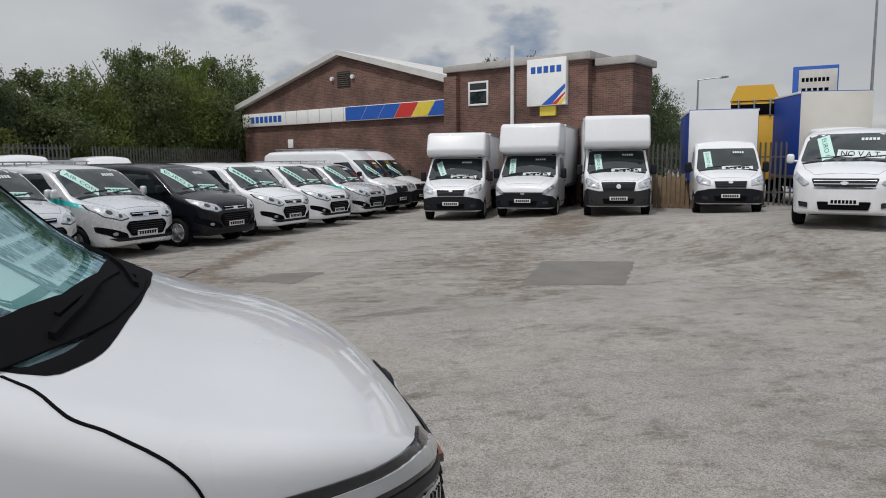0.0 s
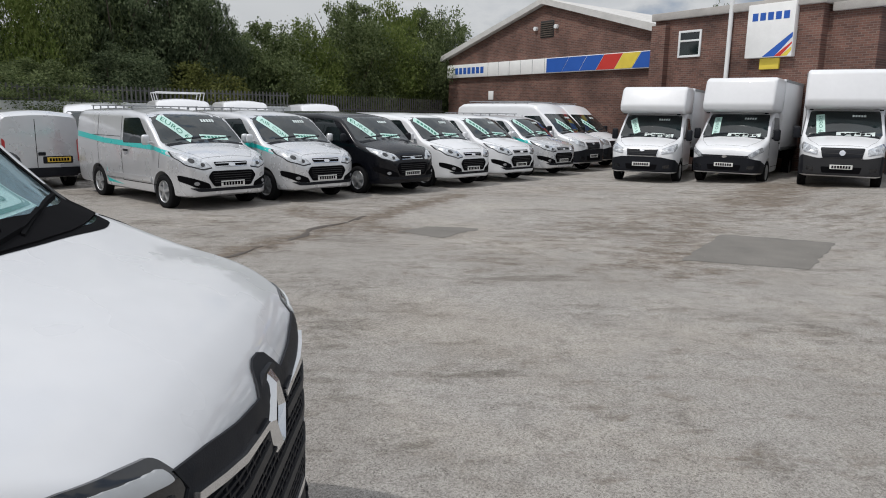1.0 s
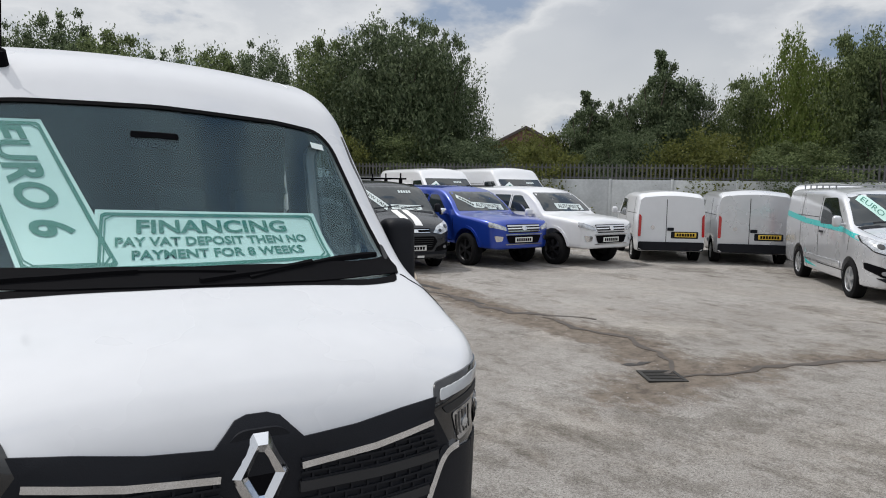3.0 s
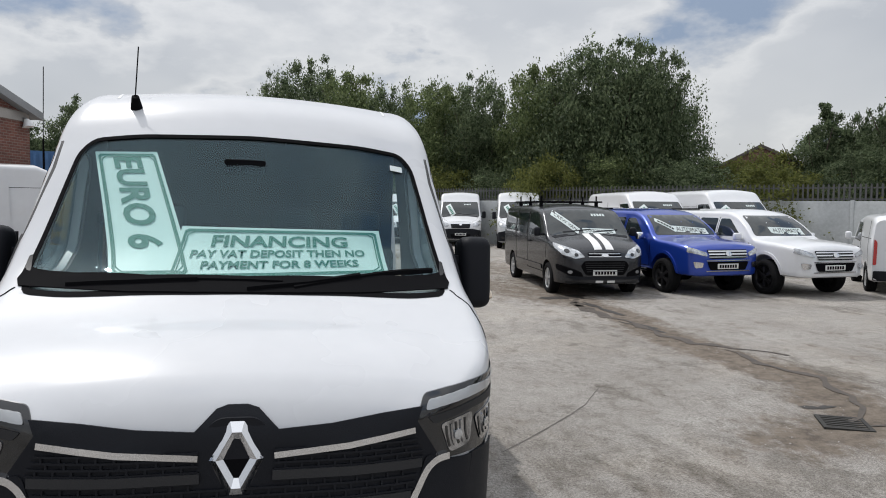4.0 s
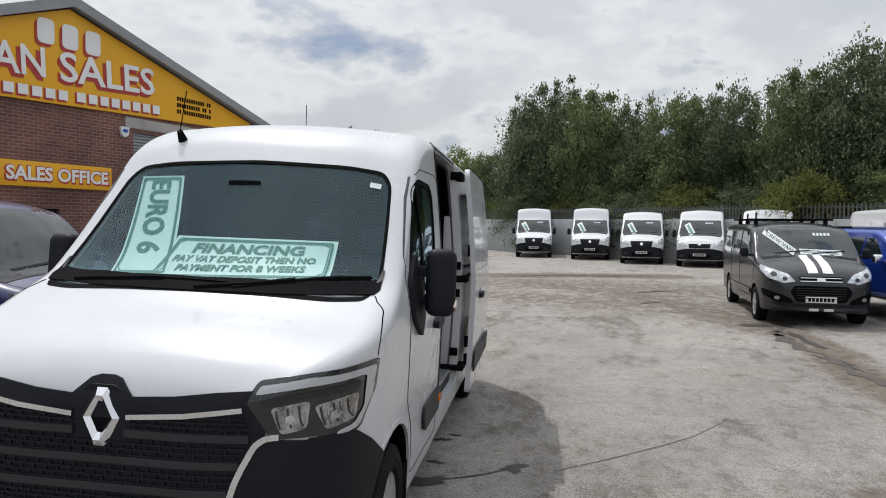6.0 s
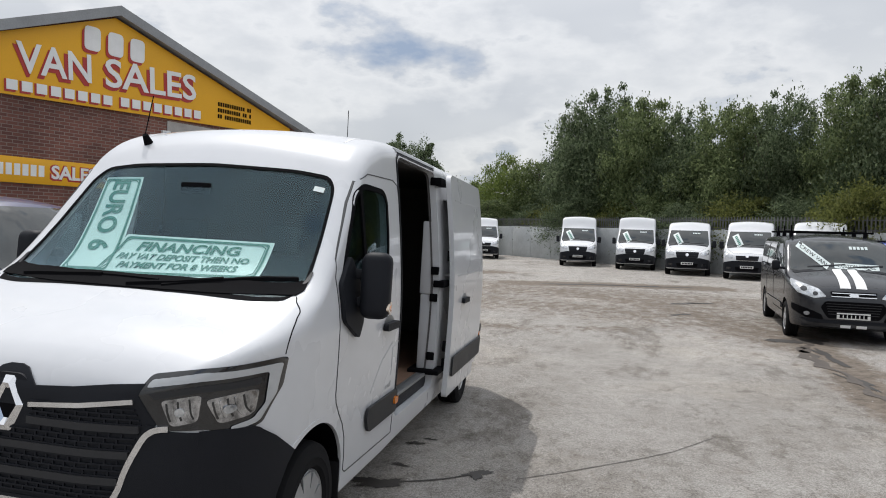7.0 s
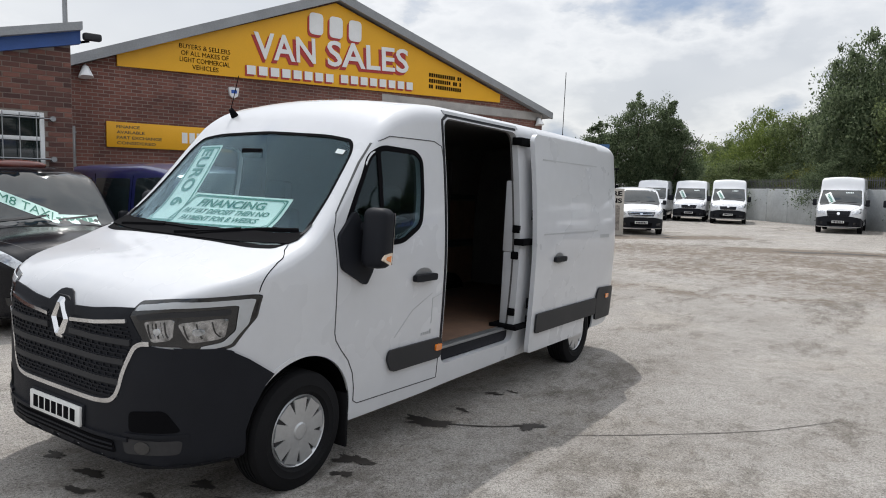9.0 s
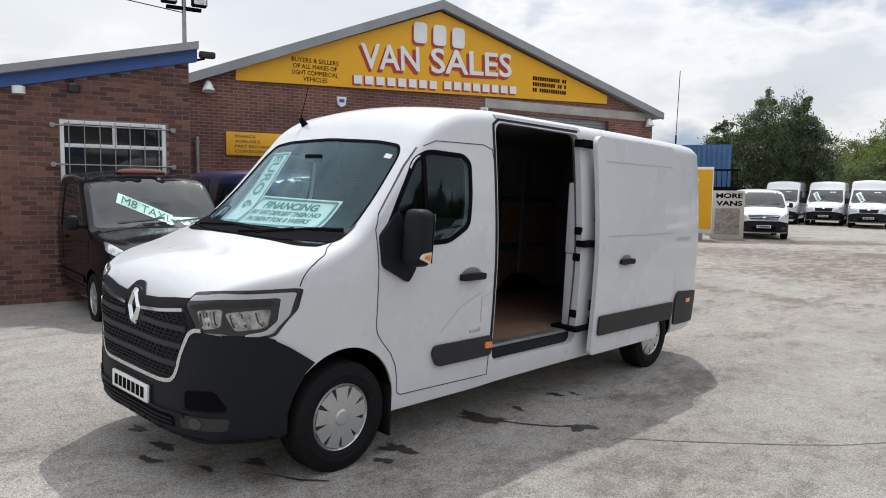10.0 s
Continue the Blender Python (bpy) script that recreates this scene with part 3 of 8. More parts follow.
def ground_z(x, y):
    dx, dy = max(0.0, abs(x) - 1.6), max(0.0, abs(y - 3.0) - 3.8)
    k = 1 - smooth(0.0, 5.0, math.hypot(dx, dy))
    z = k * (-0.028 * x - 0.020 * (y - 3))
    z += 0.52 * smooth(-7.0, -12.0, y) * smooth(4.0, 9.0, x) * (1 - smooth(10.0, 17.0, x) * 0.6)
    return z


DRAIN_TRAILS = [([(6.4, 13.0), (6.05, 10.4), (6.1, 9.1), (5.85, 7.4), (5.75, 6.2), (5.8, 5.1), (5.85, 4.0), (5.5, 3.1), (5.1, 2.75)], 0.42, 0.75), ([(5.2, 2.7), (6.4, 2.65), (7.5, 2.25), (8.7, 1.6), (10.4, 0.8), (12.6, -0.1), (15.0, -1.2)], 0.40, 0.55)]
YARD_TRAILS = [([(4.3, 2.6), (5.0, 2.75), (5.8, 2.6)], 0.6, 0.55), ([(10.5, 3.4), (13.0, 0.6), (15.5, -1.6), (17.0, -4.0), (17.0, -8.0)], 1.6, 0.20), ([(14.0, -8.0), (17.0, -10.4)], 1.3, 0.5), ([(7.0, -3.6), (9.6, -4.8), (12.5, -6.0)], 1.1, 0.38),
          ([(0.0, 22.4), (3.0, 23.2), (6.2, 23.4)], 1.2, 0.85), ([(1.5, 19.6), (4.2, 16.5), (5.2, 13.5), (5.9, 10.8)], 1.2, 0.5), ([(-3.0, 13.4), (-1.0, 11.4), (1.0, 11.0), (3.0, 11.5)], 0.5, 0.35), ([(-6.2, 24.4), (-2.0, 28.0)], 1.2, 0.8), ([(9.6, 0.2), (12.0, 2.0)], 0.7, 0.4),
          ([(-3.0, 20.5), (1.5, 19.5), (6.5, 18.0)], 3.2, 0.42), ([(-0.5, 16.0), (3.0, 14.5), (6.5, 13.0)], 2.4, 0.40), ([(-0.5, -3.0), (3.0, -5.5), (7.0, -8.0)], 3.2, 0.14), ([(1.0, 13.2), (4.6, 11.0), (7.2, 6.6), (8.4, 3.0)], 1.5, 0.14), ([(12.5, -8.2), (9.0, -9.2), (6.0, -9.0)], 2.4, 0.24), ([(10.2, -3.6), (12.4, -6.2), (14.6, -8.6)], 1.9, 0.32), ([(7.4, -1.2), (9.4, -2.6)], 1.2, 0.24)]
TRAILS = DRAIN_TRAILS + YARD_TRAILS


def stain_at(x, y):
    best = 0.0
    for pts, w, k in TRAILS:
        for (ax, ay), (bx, by) in zip(pts, pts[1:]):
            dx, dy = bx - ax, by - ay
            t = max(0.0, min(1.0, ((x - ax) * dx + (y - ay) * dy) / (dx * dx + dy * dy)))
            d = math.hypot(x - ax - t * dx, y - ay - t * dy) / w
            if d < 1.6:
                best = max(best, k * (1 - smooth(0.1, 1.6, d)))
    return best


def ground_sheet():
    ax = [-3000, -800, -300, -150, -90] + list(np.arange(-60, -8, 4.0)) + list(np.arange(-8, 19, 0.25)) + list(np.arange(19, 70, 3.0)) + [90, 150, 300, 800, 3000]
    ay = [-3000, -800, -300, -150, -90] + list(np.arange(-60, -16, 4.0)) + list(np.arange(-16, 29, 0.25)) + list(np.arange(29, 70, 3.0)) + [90, 150, 300, 800, 3000]
    nx, ny = len(ax), len(ay)
    vs = [(float(x), float(y), ground_z(x, y)) for x in ax for y in ay]
    fs = [(i * ny + j, (i + 1) * ny + j, (i + 1) * ny + j + 1, i * ny + j + 1) for i in range(nx - 1) for j in range(ny - 1)]
    me = bpy.data.meshes.new("ground")
    me.from_pydata(vs, [], fs)
    at = me.attributes.new("stain", "FLOAT", "POINT")
    at.data.foreach_set("value", [stain_at(v[0], v[1]) for v in vs])
    for f in me.polygons:
        f.use_smooth = True
    me.materials.append(M["ground"])
    return me


solid("ground", ground_sheet(), M["ground"], "worn pale concrete yard with grit and stains", "ground", kind="structure")


def blob(cx, cy, rx, ry, rot=0.0, rough=0.25, n=40, seed=1, rag=0.0):
    rnd = random.Random(seed)
    ph = [rnd.uniform(0, 6.28) for _ in range(5)]
    pts = []
    c, s = math.cos(radians(rot)), math.sin(radians(rot))
    for i in range(n):
        a = 2 * math.pi * i / n
        k = (1 + rough * sum(math.sin((j + 2) * a + ph[j]) / (j + 1.5) for j in range(5))) * rnd.uniform(1 - rag, 1 + rag)
        x, y = rx * k * math.cos(a), ry * k * math.sin(a)
        pts.append((cx + c * x - s * y, cy + s * x + c * y))
    return pts


def flat(name, pts, material, label, category, lift=0.004):
    bm = bmesh.new()
    bm.faces.new([bm.verts.new((x, y, 0)) for x, y in pts])
    bm.normal_update()
    bmesh.ops.triangulate(bm, faces=bm.faces[:])
    for _ in range(4):
        long = [e for e in bm.edges if e.calc_length() > 0.7]
        if not long:
            break
        bmesh.ops.subdivide_edges(bm, edges=long, cuts=1)
        bmesh.ops.triangulate(bm, faces=[f for f in bm.faces if len(f.verts) > 3])
    for v in bm.verts:
        v.co.z = ground_z(v.co.x, v.co.y) + lift
    return solid(name, bm, M[material], label, category, kind="structure")


def trail(name, pts, width, material, label, category, lift=0.005, wob=0.3, seed=1):
    rnd = random.Random(seed)
    fine = []
    for p, q in zip(pts, pts[1:]):
        p, q = Vector(p), Vector(q)
        k = max(2, int((q - p).length / 0.18))
        fine += [p.lerp(q, i / k) for i in range(k)]
    fine.append(Vector(pts[-1]))
    bm = bmesh.new()
    prev = None
    off = 0.0
    for i, p in enumerate(fine):
        t = (fine[min(i + 1, len(fine) - 1)] - fine[max(i - 1, 0)]).normalized()
        s = Vector((-t.y, t.x))
        off = off * 0.8 + rnd.uniform(-1, 1) * width * wob
        w = width * (0.35 + 0.65 * math.sin(math.pi * min(1, max(0.06, i / (len(fine) - 1) if i < len(fine) - 1 else 0.97))) ** 0.5) * rnd.uniform(1 - wob, 1 + wob)
        a, b = p + s * (off + w / 2), p + s * (off - w / 2)
        cur = [bm.verts.new((a.x, a.y, ground_z(a.x, a.y) + lift)), bm.verts.new((b.x, b.y, ground_z(b.x, b.y) + lift))]
        if prev:
            bm.faces.new((prev[0], prev[1], cur[1], cur[0]))
        prev = cur
    return solid(name, bm, M[material], label, category, kind="structure")


# ---- brick gable workshop with the yellow sign ----
JS_D = Vector((0.28, 0.96, 0)).normalized()
JS = Matrix.Translation((-8.8, 12.0, 0)) @ Matrix((( JS_D.x, -JS_D.y, 0, 0), (JS_D.y, JS_D.x, 0, 0), (0, 0, 1, 0), (0, 0, 0, 1)))


def wall_mesh(pts, thick, holes=()):
    """A wall in x and z, its face at y = 0 and its body behind, with openings."""
    bm = prism(pts, -thick, 0)
    bmesh.ops.transform(bm, matrix=UPRIGHT, verts=bm.verts)
    if holes:
        bm = carve(bm, [box(a, -0.5, b, c, thick + 0.5, d) for a, b, c, d in holes])
    return bm


def build_js():
    # x runs along the front to the far end, y into the building
    g = thing("brick_workshop", "brown brick gable workshop with a yellow sales sign and a dark open bay", "building", JS, kind="structure")
    pts = [(-8.3, -0.2), (8.3, -0.2), (8.3, 4.30), (0.06, 6.62), (-8.3, 3.36)]
    part("wall", wall_mesh(pts, 0.3, [(1.85, -0.5, 6.35, 4.05), (-1.2, -0.5, -0.2, 2.1)]), M["brick_js"], g, "brown brick gable wall", smooth=False)
    part("side_wall", box(8.0, 0.3, -0.2, 8.3, 24, 4.30), M["brick_js"], g, smooth=False)
    part("side_wall", box(-8.3, 0.3, -0.2, -8.0, 24, 3.36), M["brick_js"], g, smooth=False)
    part("back_wall", box(-8.0, 23.7, -0.2, 8.0, 24, 3.36), M["brick_js"], g, smooth=False)
    for xe, ze in ((-8.6, 3.28), (8.56, 4.24)):
        bm = prism([(xe, ze), (0.06, 6.64), (0.06, 6.80), (xe, ze + 0.16)], -24.2, 0.18)
        bmesh.ops.transform(bm, matrix=UPRIGHT, verts=bm.verts)
        part("roof", bm, M["roof_sheet"], g, "grey sheet roof", smooth=False)
        bm = prism([(xe, ze - 0.02), (0.06, 6.60), (0.06, 6.83), (xe, ze + 0.19)], 0.18, 0.26)
        bmesh.ops.transform(bm, matrix=UPRIGHT, verts=bm.verts)
        part("bargeboard", bm, M["roof_sheet"], g, smooth=False)
    part("lintel", box(1.6, -0.03, 4.14, 8.25, -0.003, 4.40, 0.005), M["concrete_trim"], g)
    sh = box(1.87, 0.1, 3.4, 6.33, 0.16, 4.05)
    part("roller_shutter", sh, M["steel_zinc"], g, "half-raised grey roller shutter")
    for k in range(8):
        part("slat", box(1.88, 0.07, 3.42 + k * 0.08, 6.32, 0.1, 3.475 + k * 0.08, 0.01), M["steel_zinc"], g)
    part("bay_floor", box(-7.9, 0.3, 0.0, 7.9, 23.6, 0.015), M["tarmac"], g)
    part("office_door", box(-1.18, 0.1, 0, -0.22, 0.16, 2.08, 0.01), M["door_dark"], g)
    # the yellow gable sign
    sg = thing("gable_sign", "yellow gable sign with white red-edged letters", "sign", JS)
    bm = prism([(-5.36, 4.28), (6.18, 4.57), (6.18, 4.82), (0.06, 6.56), (-5.36, 4.53)], 0.01, 0.07)
    bmesh.ops.transform(bm, matrix=UPRIGHT, verts=bm.verts)
    part("panel", bm, M["sign_yellow"], sg, smooth=False)

    def put(bmw, x, z, material, nm, y=-0.075, rot=0.0):
        q = part(nm, bmw, M[material], sg, m=Matrix.Translation((x, y, z)) @ Matrix.Rotation(radians(rot), 4, "Y") @ UPRIGHT, smooth=False)
        if "line" in nm or "lettering" in nm:
            tagged(q, kind="stuff")
    # the trader's mark as plain blocks
    for i, x in enumerate((-0.54, 0.05, 0.64)):
        for dx, dz, mm, yy in ((0.05, -0.07, "sign_red", -0.078), (0, 0, "sign_white", -0.09)):
            b = prism(rpoly([(-0.2, -0.27), (0.2, -0.27), (0.2, 0.27), (-0.2, 0.27)], 0.12), 0, 0.01)
            put(b, x - dx, 5.93 + dz, mm, "mark_block", yy)
    for word, x, z, wd, hh in (("VAN", -1.40, 5.20, 1.68, 0.64), ("SALES", 1.12, 5.31, 2.66, 0.66)):
        for dx, dz, mm, yy, bo in ((0.06, -0.08, "sign_red", -0.078, 0.03), (0, 0, "sign_white", -0.092, 0.012)):
            put(fitted(words(word, 0.8, 0.004, bold=bo), wd, hh), x - dx, z + dz, mm, "lettering", yy, -2.6)
    for k, wx_ in ((-1.22, 2.5), (1.42, 2.5)):
        put(bars(wx_, 0.21, 8, 4), k, 4.625 + 0.03 * k, "sign_white", "web_line", -0.088, -1.4)
        put(bars(wx_, 0.25, 8, 4), k - 0.04, 4.60 + 0.03 * k, "sign_red", "web_line", -0.080, -1.4)
    for i, line in enumerate(("BUYERS & SELLERS", "OF ALL MAKES OF", "LIGHT COMMERCIAL", "VEHICLES")):
        put(fitted(words(line, 0.175, 0.002), (1.2, 1.12, 1.18, 0.62)[i], 0.105), -3.44, 4.90 - i * 0.148, "ink", "small_lettering", -0.075)
    for i in range(3):
        put(bars(1.28, 0.11, 15, 20 + i), 3.86, 5.10 - i * 0.165, "ink", "small_line", -0.075)
    lo = thing("office_sign", "long yellow fascia sign under the gable", "sign", JS)
    part("board", box(-5.6, -0.06, 2.56, 1.15, -0.004, 3.10, 0.008), M["sign_yellow"], lo)
    for i in range(4):
        b = fitted(words(("FINANCE", "AVAILABLE", "PART EXCHANGE", "CONSIDERED")[i], 0.1, 0.001, bold=0.002), (0.48, 0.58, 0.95, 0.82)[i], 0.065)
        bmesh.ops.translate(b, verts=b.verts, vec=((0.48, 0.58, 0.95, 0.82)[i] / 2 - 0.5, 0, 0))
        tagged(part("lettering", b, M["bay_bronze"], lo, m=Matrix.Translation((-4.9, -0.062, 3.0 - i * 0.115)) @ UPRIGHT, smooth=False), kind="stuff")
    for k in (-3.42, -2.18):
        tagged(part("web_line", bars(1.2, 0.24, 7, 9), M["sign_white"], lo, m=Matrix.Translation((k, -0.062, 2.84)) @ UPRIGHT, smooth=False), kind="stuff")
    tagged(part("lettering", fitted(words("SALES OFFICE", 0.4, 0.003, bold=0.012), 2.5, 0.30), M["sign_white"], lo, m=Matrix.Translation((-0.2, -0.066, 2.84)) @ UPRIGHT, smooth=False), kind="stuff")
    tagged(part("letter_edge", fitted(words("SALES OFFICE", 0.4, 0.001, bold=0.03), 2.58, 0.36), M["sign_red"], lo, m=Matrix.Translation((-0.2, -0.0615, 2.83)) @ UPRIGHT, smooth=False), kind="stuff")
    # alarm box, bells and lamps
    for x, z, nm, lab in ((-2.75, 3.98, "alarm_box", "small white alarm box on brick"), (1.55, 4.02, "alarm_box", "small white alarm box on brick"), (8.0, 4.1, "siren", "grey horn siren under the eaves"), (-6.0, 4.08, "siren", "grey horn siren under the eaves")):
        t = thing(nm, lab, "alarm", JS @ Matrix.Translation((x, -0.004, z)))
        if nm == "alarm_box":
            b = prism(rpoly([(-0.13, 0.12), (0.13, 0.12), (0.1, -0.08), (0, -0.14), (-0.1, -0.08)], 0.03), 0, 0.07)
            part("cover", b, M["frame_white"], t, m=UPRIGHT)
            part("label", prism(rpoly([(-0.07, -0.02), (0.07, -0.02), (0.07, 0.06), (-0.07, 0.06)], 0.02), 0.071, 0.075), M["sign_blue"], t, m=UPRIGHT)
        else:
            part("horn", tube((0, -0.12, 0.10), (0, -0.16, -0.12), 0.06, 14, r2=0.15), M["frame_white"], t)
            part("bracket", box(-0.03, -0.12, 0.02, 0.03, 0, 0.14, 0.008), M["steel_zinc"], t)
    vp = thing("vent_pipe", "thin grey pipe bracketed to the brick wall", "pipe", JS @ Matrix.Translation((-6.25, -0.004, 1.9)))
    part("tube", tube((0, -0.06, 0), (0, -0.06, 1.05), 0.045, 10), M["steel_zinc"], vp)
    part("bracket", box(-0.06, -0.08, 0.9, 0.06, 0, 0.94, 0.005), M["steel_zinc"], vp)


build_js()

# ---- low office with the barred window; its brick pieces come last ----
OFF_C = Vector((-6.75, 3.89, 0))
OFF = Matrix.Translation(OFF_C) @ JS.to_3x3().to_4x4()


def build_office():
    o = thing("office_block", "low red brick office with a blue fascia and sloping roof", "building", OFF, kind="structure")
    bm = wall_mesh([(-9, -0.2), (0, -0.2), (0, 3.93), (-9, 1.79)], 0.3, [(-1.92, 1.55, -0.38, 2.83)])
    part("wall", bm, M["mortar"], o, smooth=False)
    part("end_wall", box(-0.3, 0.3, -0.2, 0, 5.2, 3.7), M["brick_js"], o, smooth=False)
    for dy, mm, a, b2, nm in ((-0.10, "fascia_blue", -0.06, 0.13, "fascia"), (-0.24, "roof_sheet", 0.13, 0.25, "roof_edge")):
        bm = prism([(-9, 1.79 + a), (0.12, 3.955 + a), (0.12, 3.955 + b2), (-9, 1.79 + b2)], -0.02 if nm == "fascia" else -6.0, -dy)
        bmesh.ops.transform(bm, matrix=UPRIGHT, verts=bm.verts)
        part(nm, bm, M[mm], o, smooth=False)
    w = thing("window_1", "white framed office window behind steel bars", "window", OFF @ Matrix.Translation((-1.15, 0, 2.19)), kind="structure")
    W2, H2 = 0.77, 0.64
    for nm, a in (("frame_side", (-W2, -0.0, -H2, -W2 + 0.06, 0.10, H2)), ("frame_side", (W2 - 0.06, 0.0, -H2, W2, 0.10, H2)), ("frame_top", (-W2 + 0.06, 0.0, H2 - 0.06, W2 - 0.06, 0.10, H2)), ("frame_sill", (-W2 + 0.06, 0.0, -H2, W2 - 0.06, 0.10, -H2 + 0.06)), ("transom", (-W2 + 0.06, 0.0, 0.22, W2 - 0.06, 0.09, 0.28)), ("mullion", (-0.03, 0.01, 0.28, 0.03, 0.09, H2 - 0.06))):
        part(nm, box(*a, 0.006), M["frame_white"], w)
    part("pane", box(-W2 + 0.05, 0.04, -H2 + 0.05, W2 - 0.05, 0.05, H2 - 0.05), M["dark_glass"], w)
    part("blind", box(-W2 + 0.06, 0.12, 0.30, W2 - 0.06, 0.13, H2 - 0.06), M["frame_white"], w)
    gr = thing("window_guard", "thin grey steel bars over the office window", "window guard", OFF @ Matrix.Translation((-1.15, -0.06, 2.19)))
    for z in (0.55, -0.05):
        part("rail", tube((-W2 - 0.1, -0.02, z), (W2 + 0.1, -0.02, z), 0.012, 8), M["steel_zinc"], gr)
        for x in (-W2 - 0.1, W2 + 0.1):
            part("rosette", tube((x, -0.03, z), (x, 0.06, z), 0.04, 12), M["steel_zinc"], gr)
    for i in range(7):
        x = -W2 + 0.12 + i * (2 * W2 - 0.24) / 6
        part("bar", tube((x, -0.02, -0.6), (x, -0.02, 0.62), 0.008, 6), M["steel_zinc"], gr)
    # mast with floodlights and a camera at the corner
    ms = thing("floodlight_mast", "steel mast with paired black floodlights and a wire", "floodlight", OFF @ Matrix.Translation((-0.04, 0.1, 4.0)))
    part("pole", tube((0, 0, -0.2), (0, 0, 0.95), 0.035, 10), M["steel_zinc"], ms)
    part("cross_arm", box(-0.28, -0.03, 0.74, 0.28, 0.03, 0.80, 0.01), M["ink"], ms)
    for x in (-0.24, 0.24):
        f = part("floodlight", box(x - 0.12, -0.12, 0.82, x + 0.12, 0.04, 1.02, 0.02), M["ink"], ms)
        part("lens", box(x - 0.10, -0.126, 0.84, x + 0.10, -0.119, 1.0), M["lamp_lens"], f)
    cu = tube((0, 0, 0.7), (-3, -0.2, 0.95), 0.008, 6)
    tube((-3, -0.2, 0.95), (-12, -0.6, 2.2), 0.008, 6, cu)
    part("wire", cu, M["ink"], ms)
    cc = thing("security_camera", "grey bullet camera on a wall arm", "camera", OFF @ Matrix.Translation((0.12, -0.05, 3.95)))
    part("arm", tube((-0.1, 0.05, -0.05), (0.12, -0.05, 0.0), 0.02, 8), M["ink"], cc)
    part("housing", box(0.02, -0.16, 0.0, 0.28, -0.04, 0.11, 0.03), M["grey_plastic"], cc)
    for x, z, lab in ((-2.44, 3.22, "white globe wall lamp under the fascia"), (-1.72, 3.30, "dark bulkhead lamp on brick")):
        l = thing("wall_lamp", lab, "lamp", OFF @ Matrix.Translation((x, -0.12, z)))
        part("globe", tube((0, -0.02, -0.06), (0, -0.02, 0.05), 0.09, 14), M["frame_white"] if x < -2 else M["grey_plastic"], l)
        part("base", box(-0.05, -0.02, 0.03, 0.05, 0.12, 0.07, 0.01), M["steel_zinc"], l)


build_office()

# ---- brick dealership across the yard ----
KW_L, KW_D = Vector((39.38, -1.94, 0)), Vector((-0.8233, -0.5677, 0))
KW = Matrix.Translation(KW_L) @ Matrix(((KW_D.x, -KW_D.y, 0, 0), (KW_D.y, KW_D.x, 0, 0), (0, 0, 1, 0), (0, 0, 0, 1)))


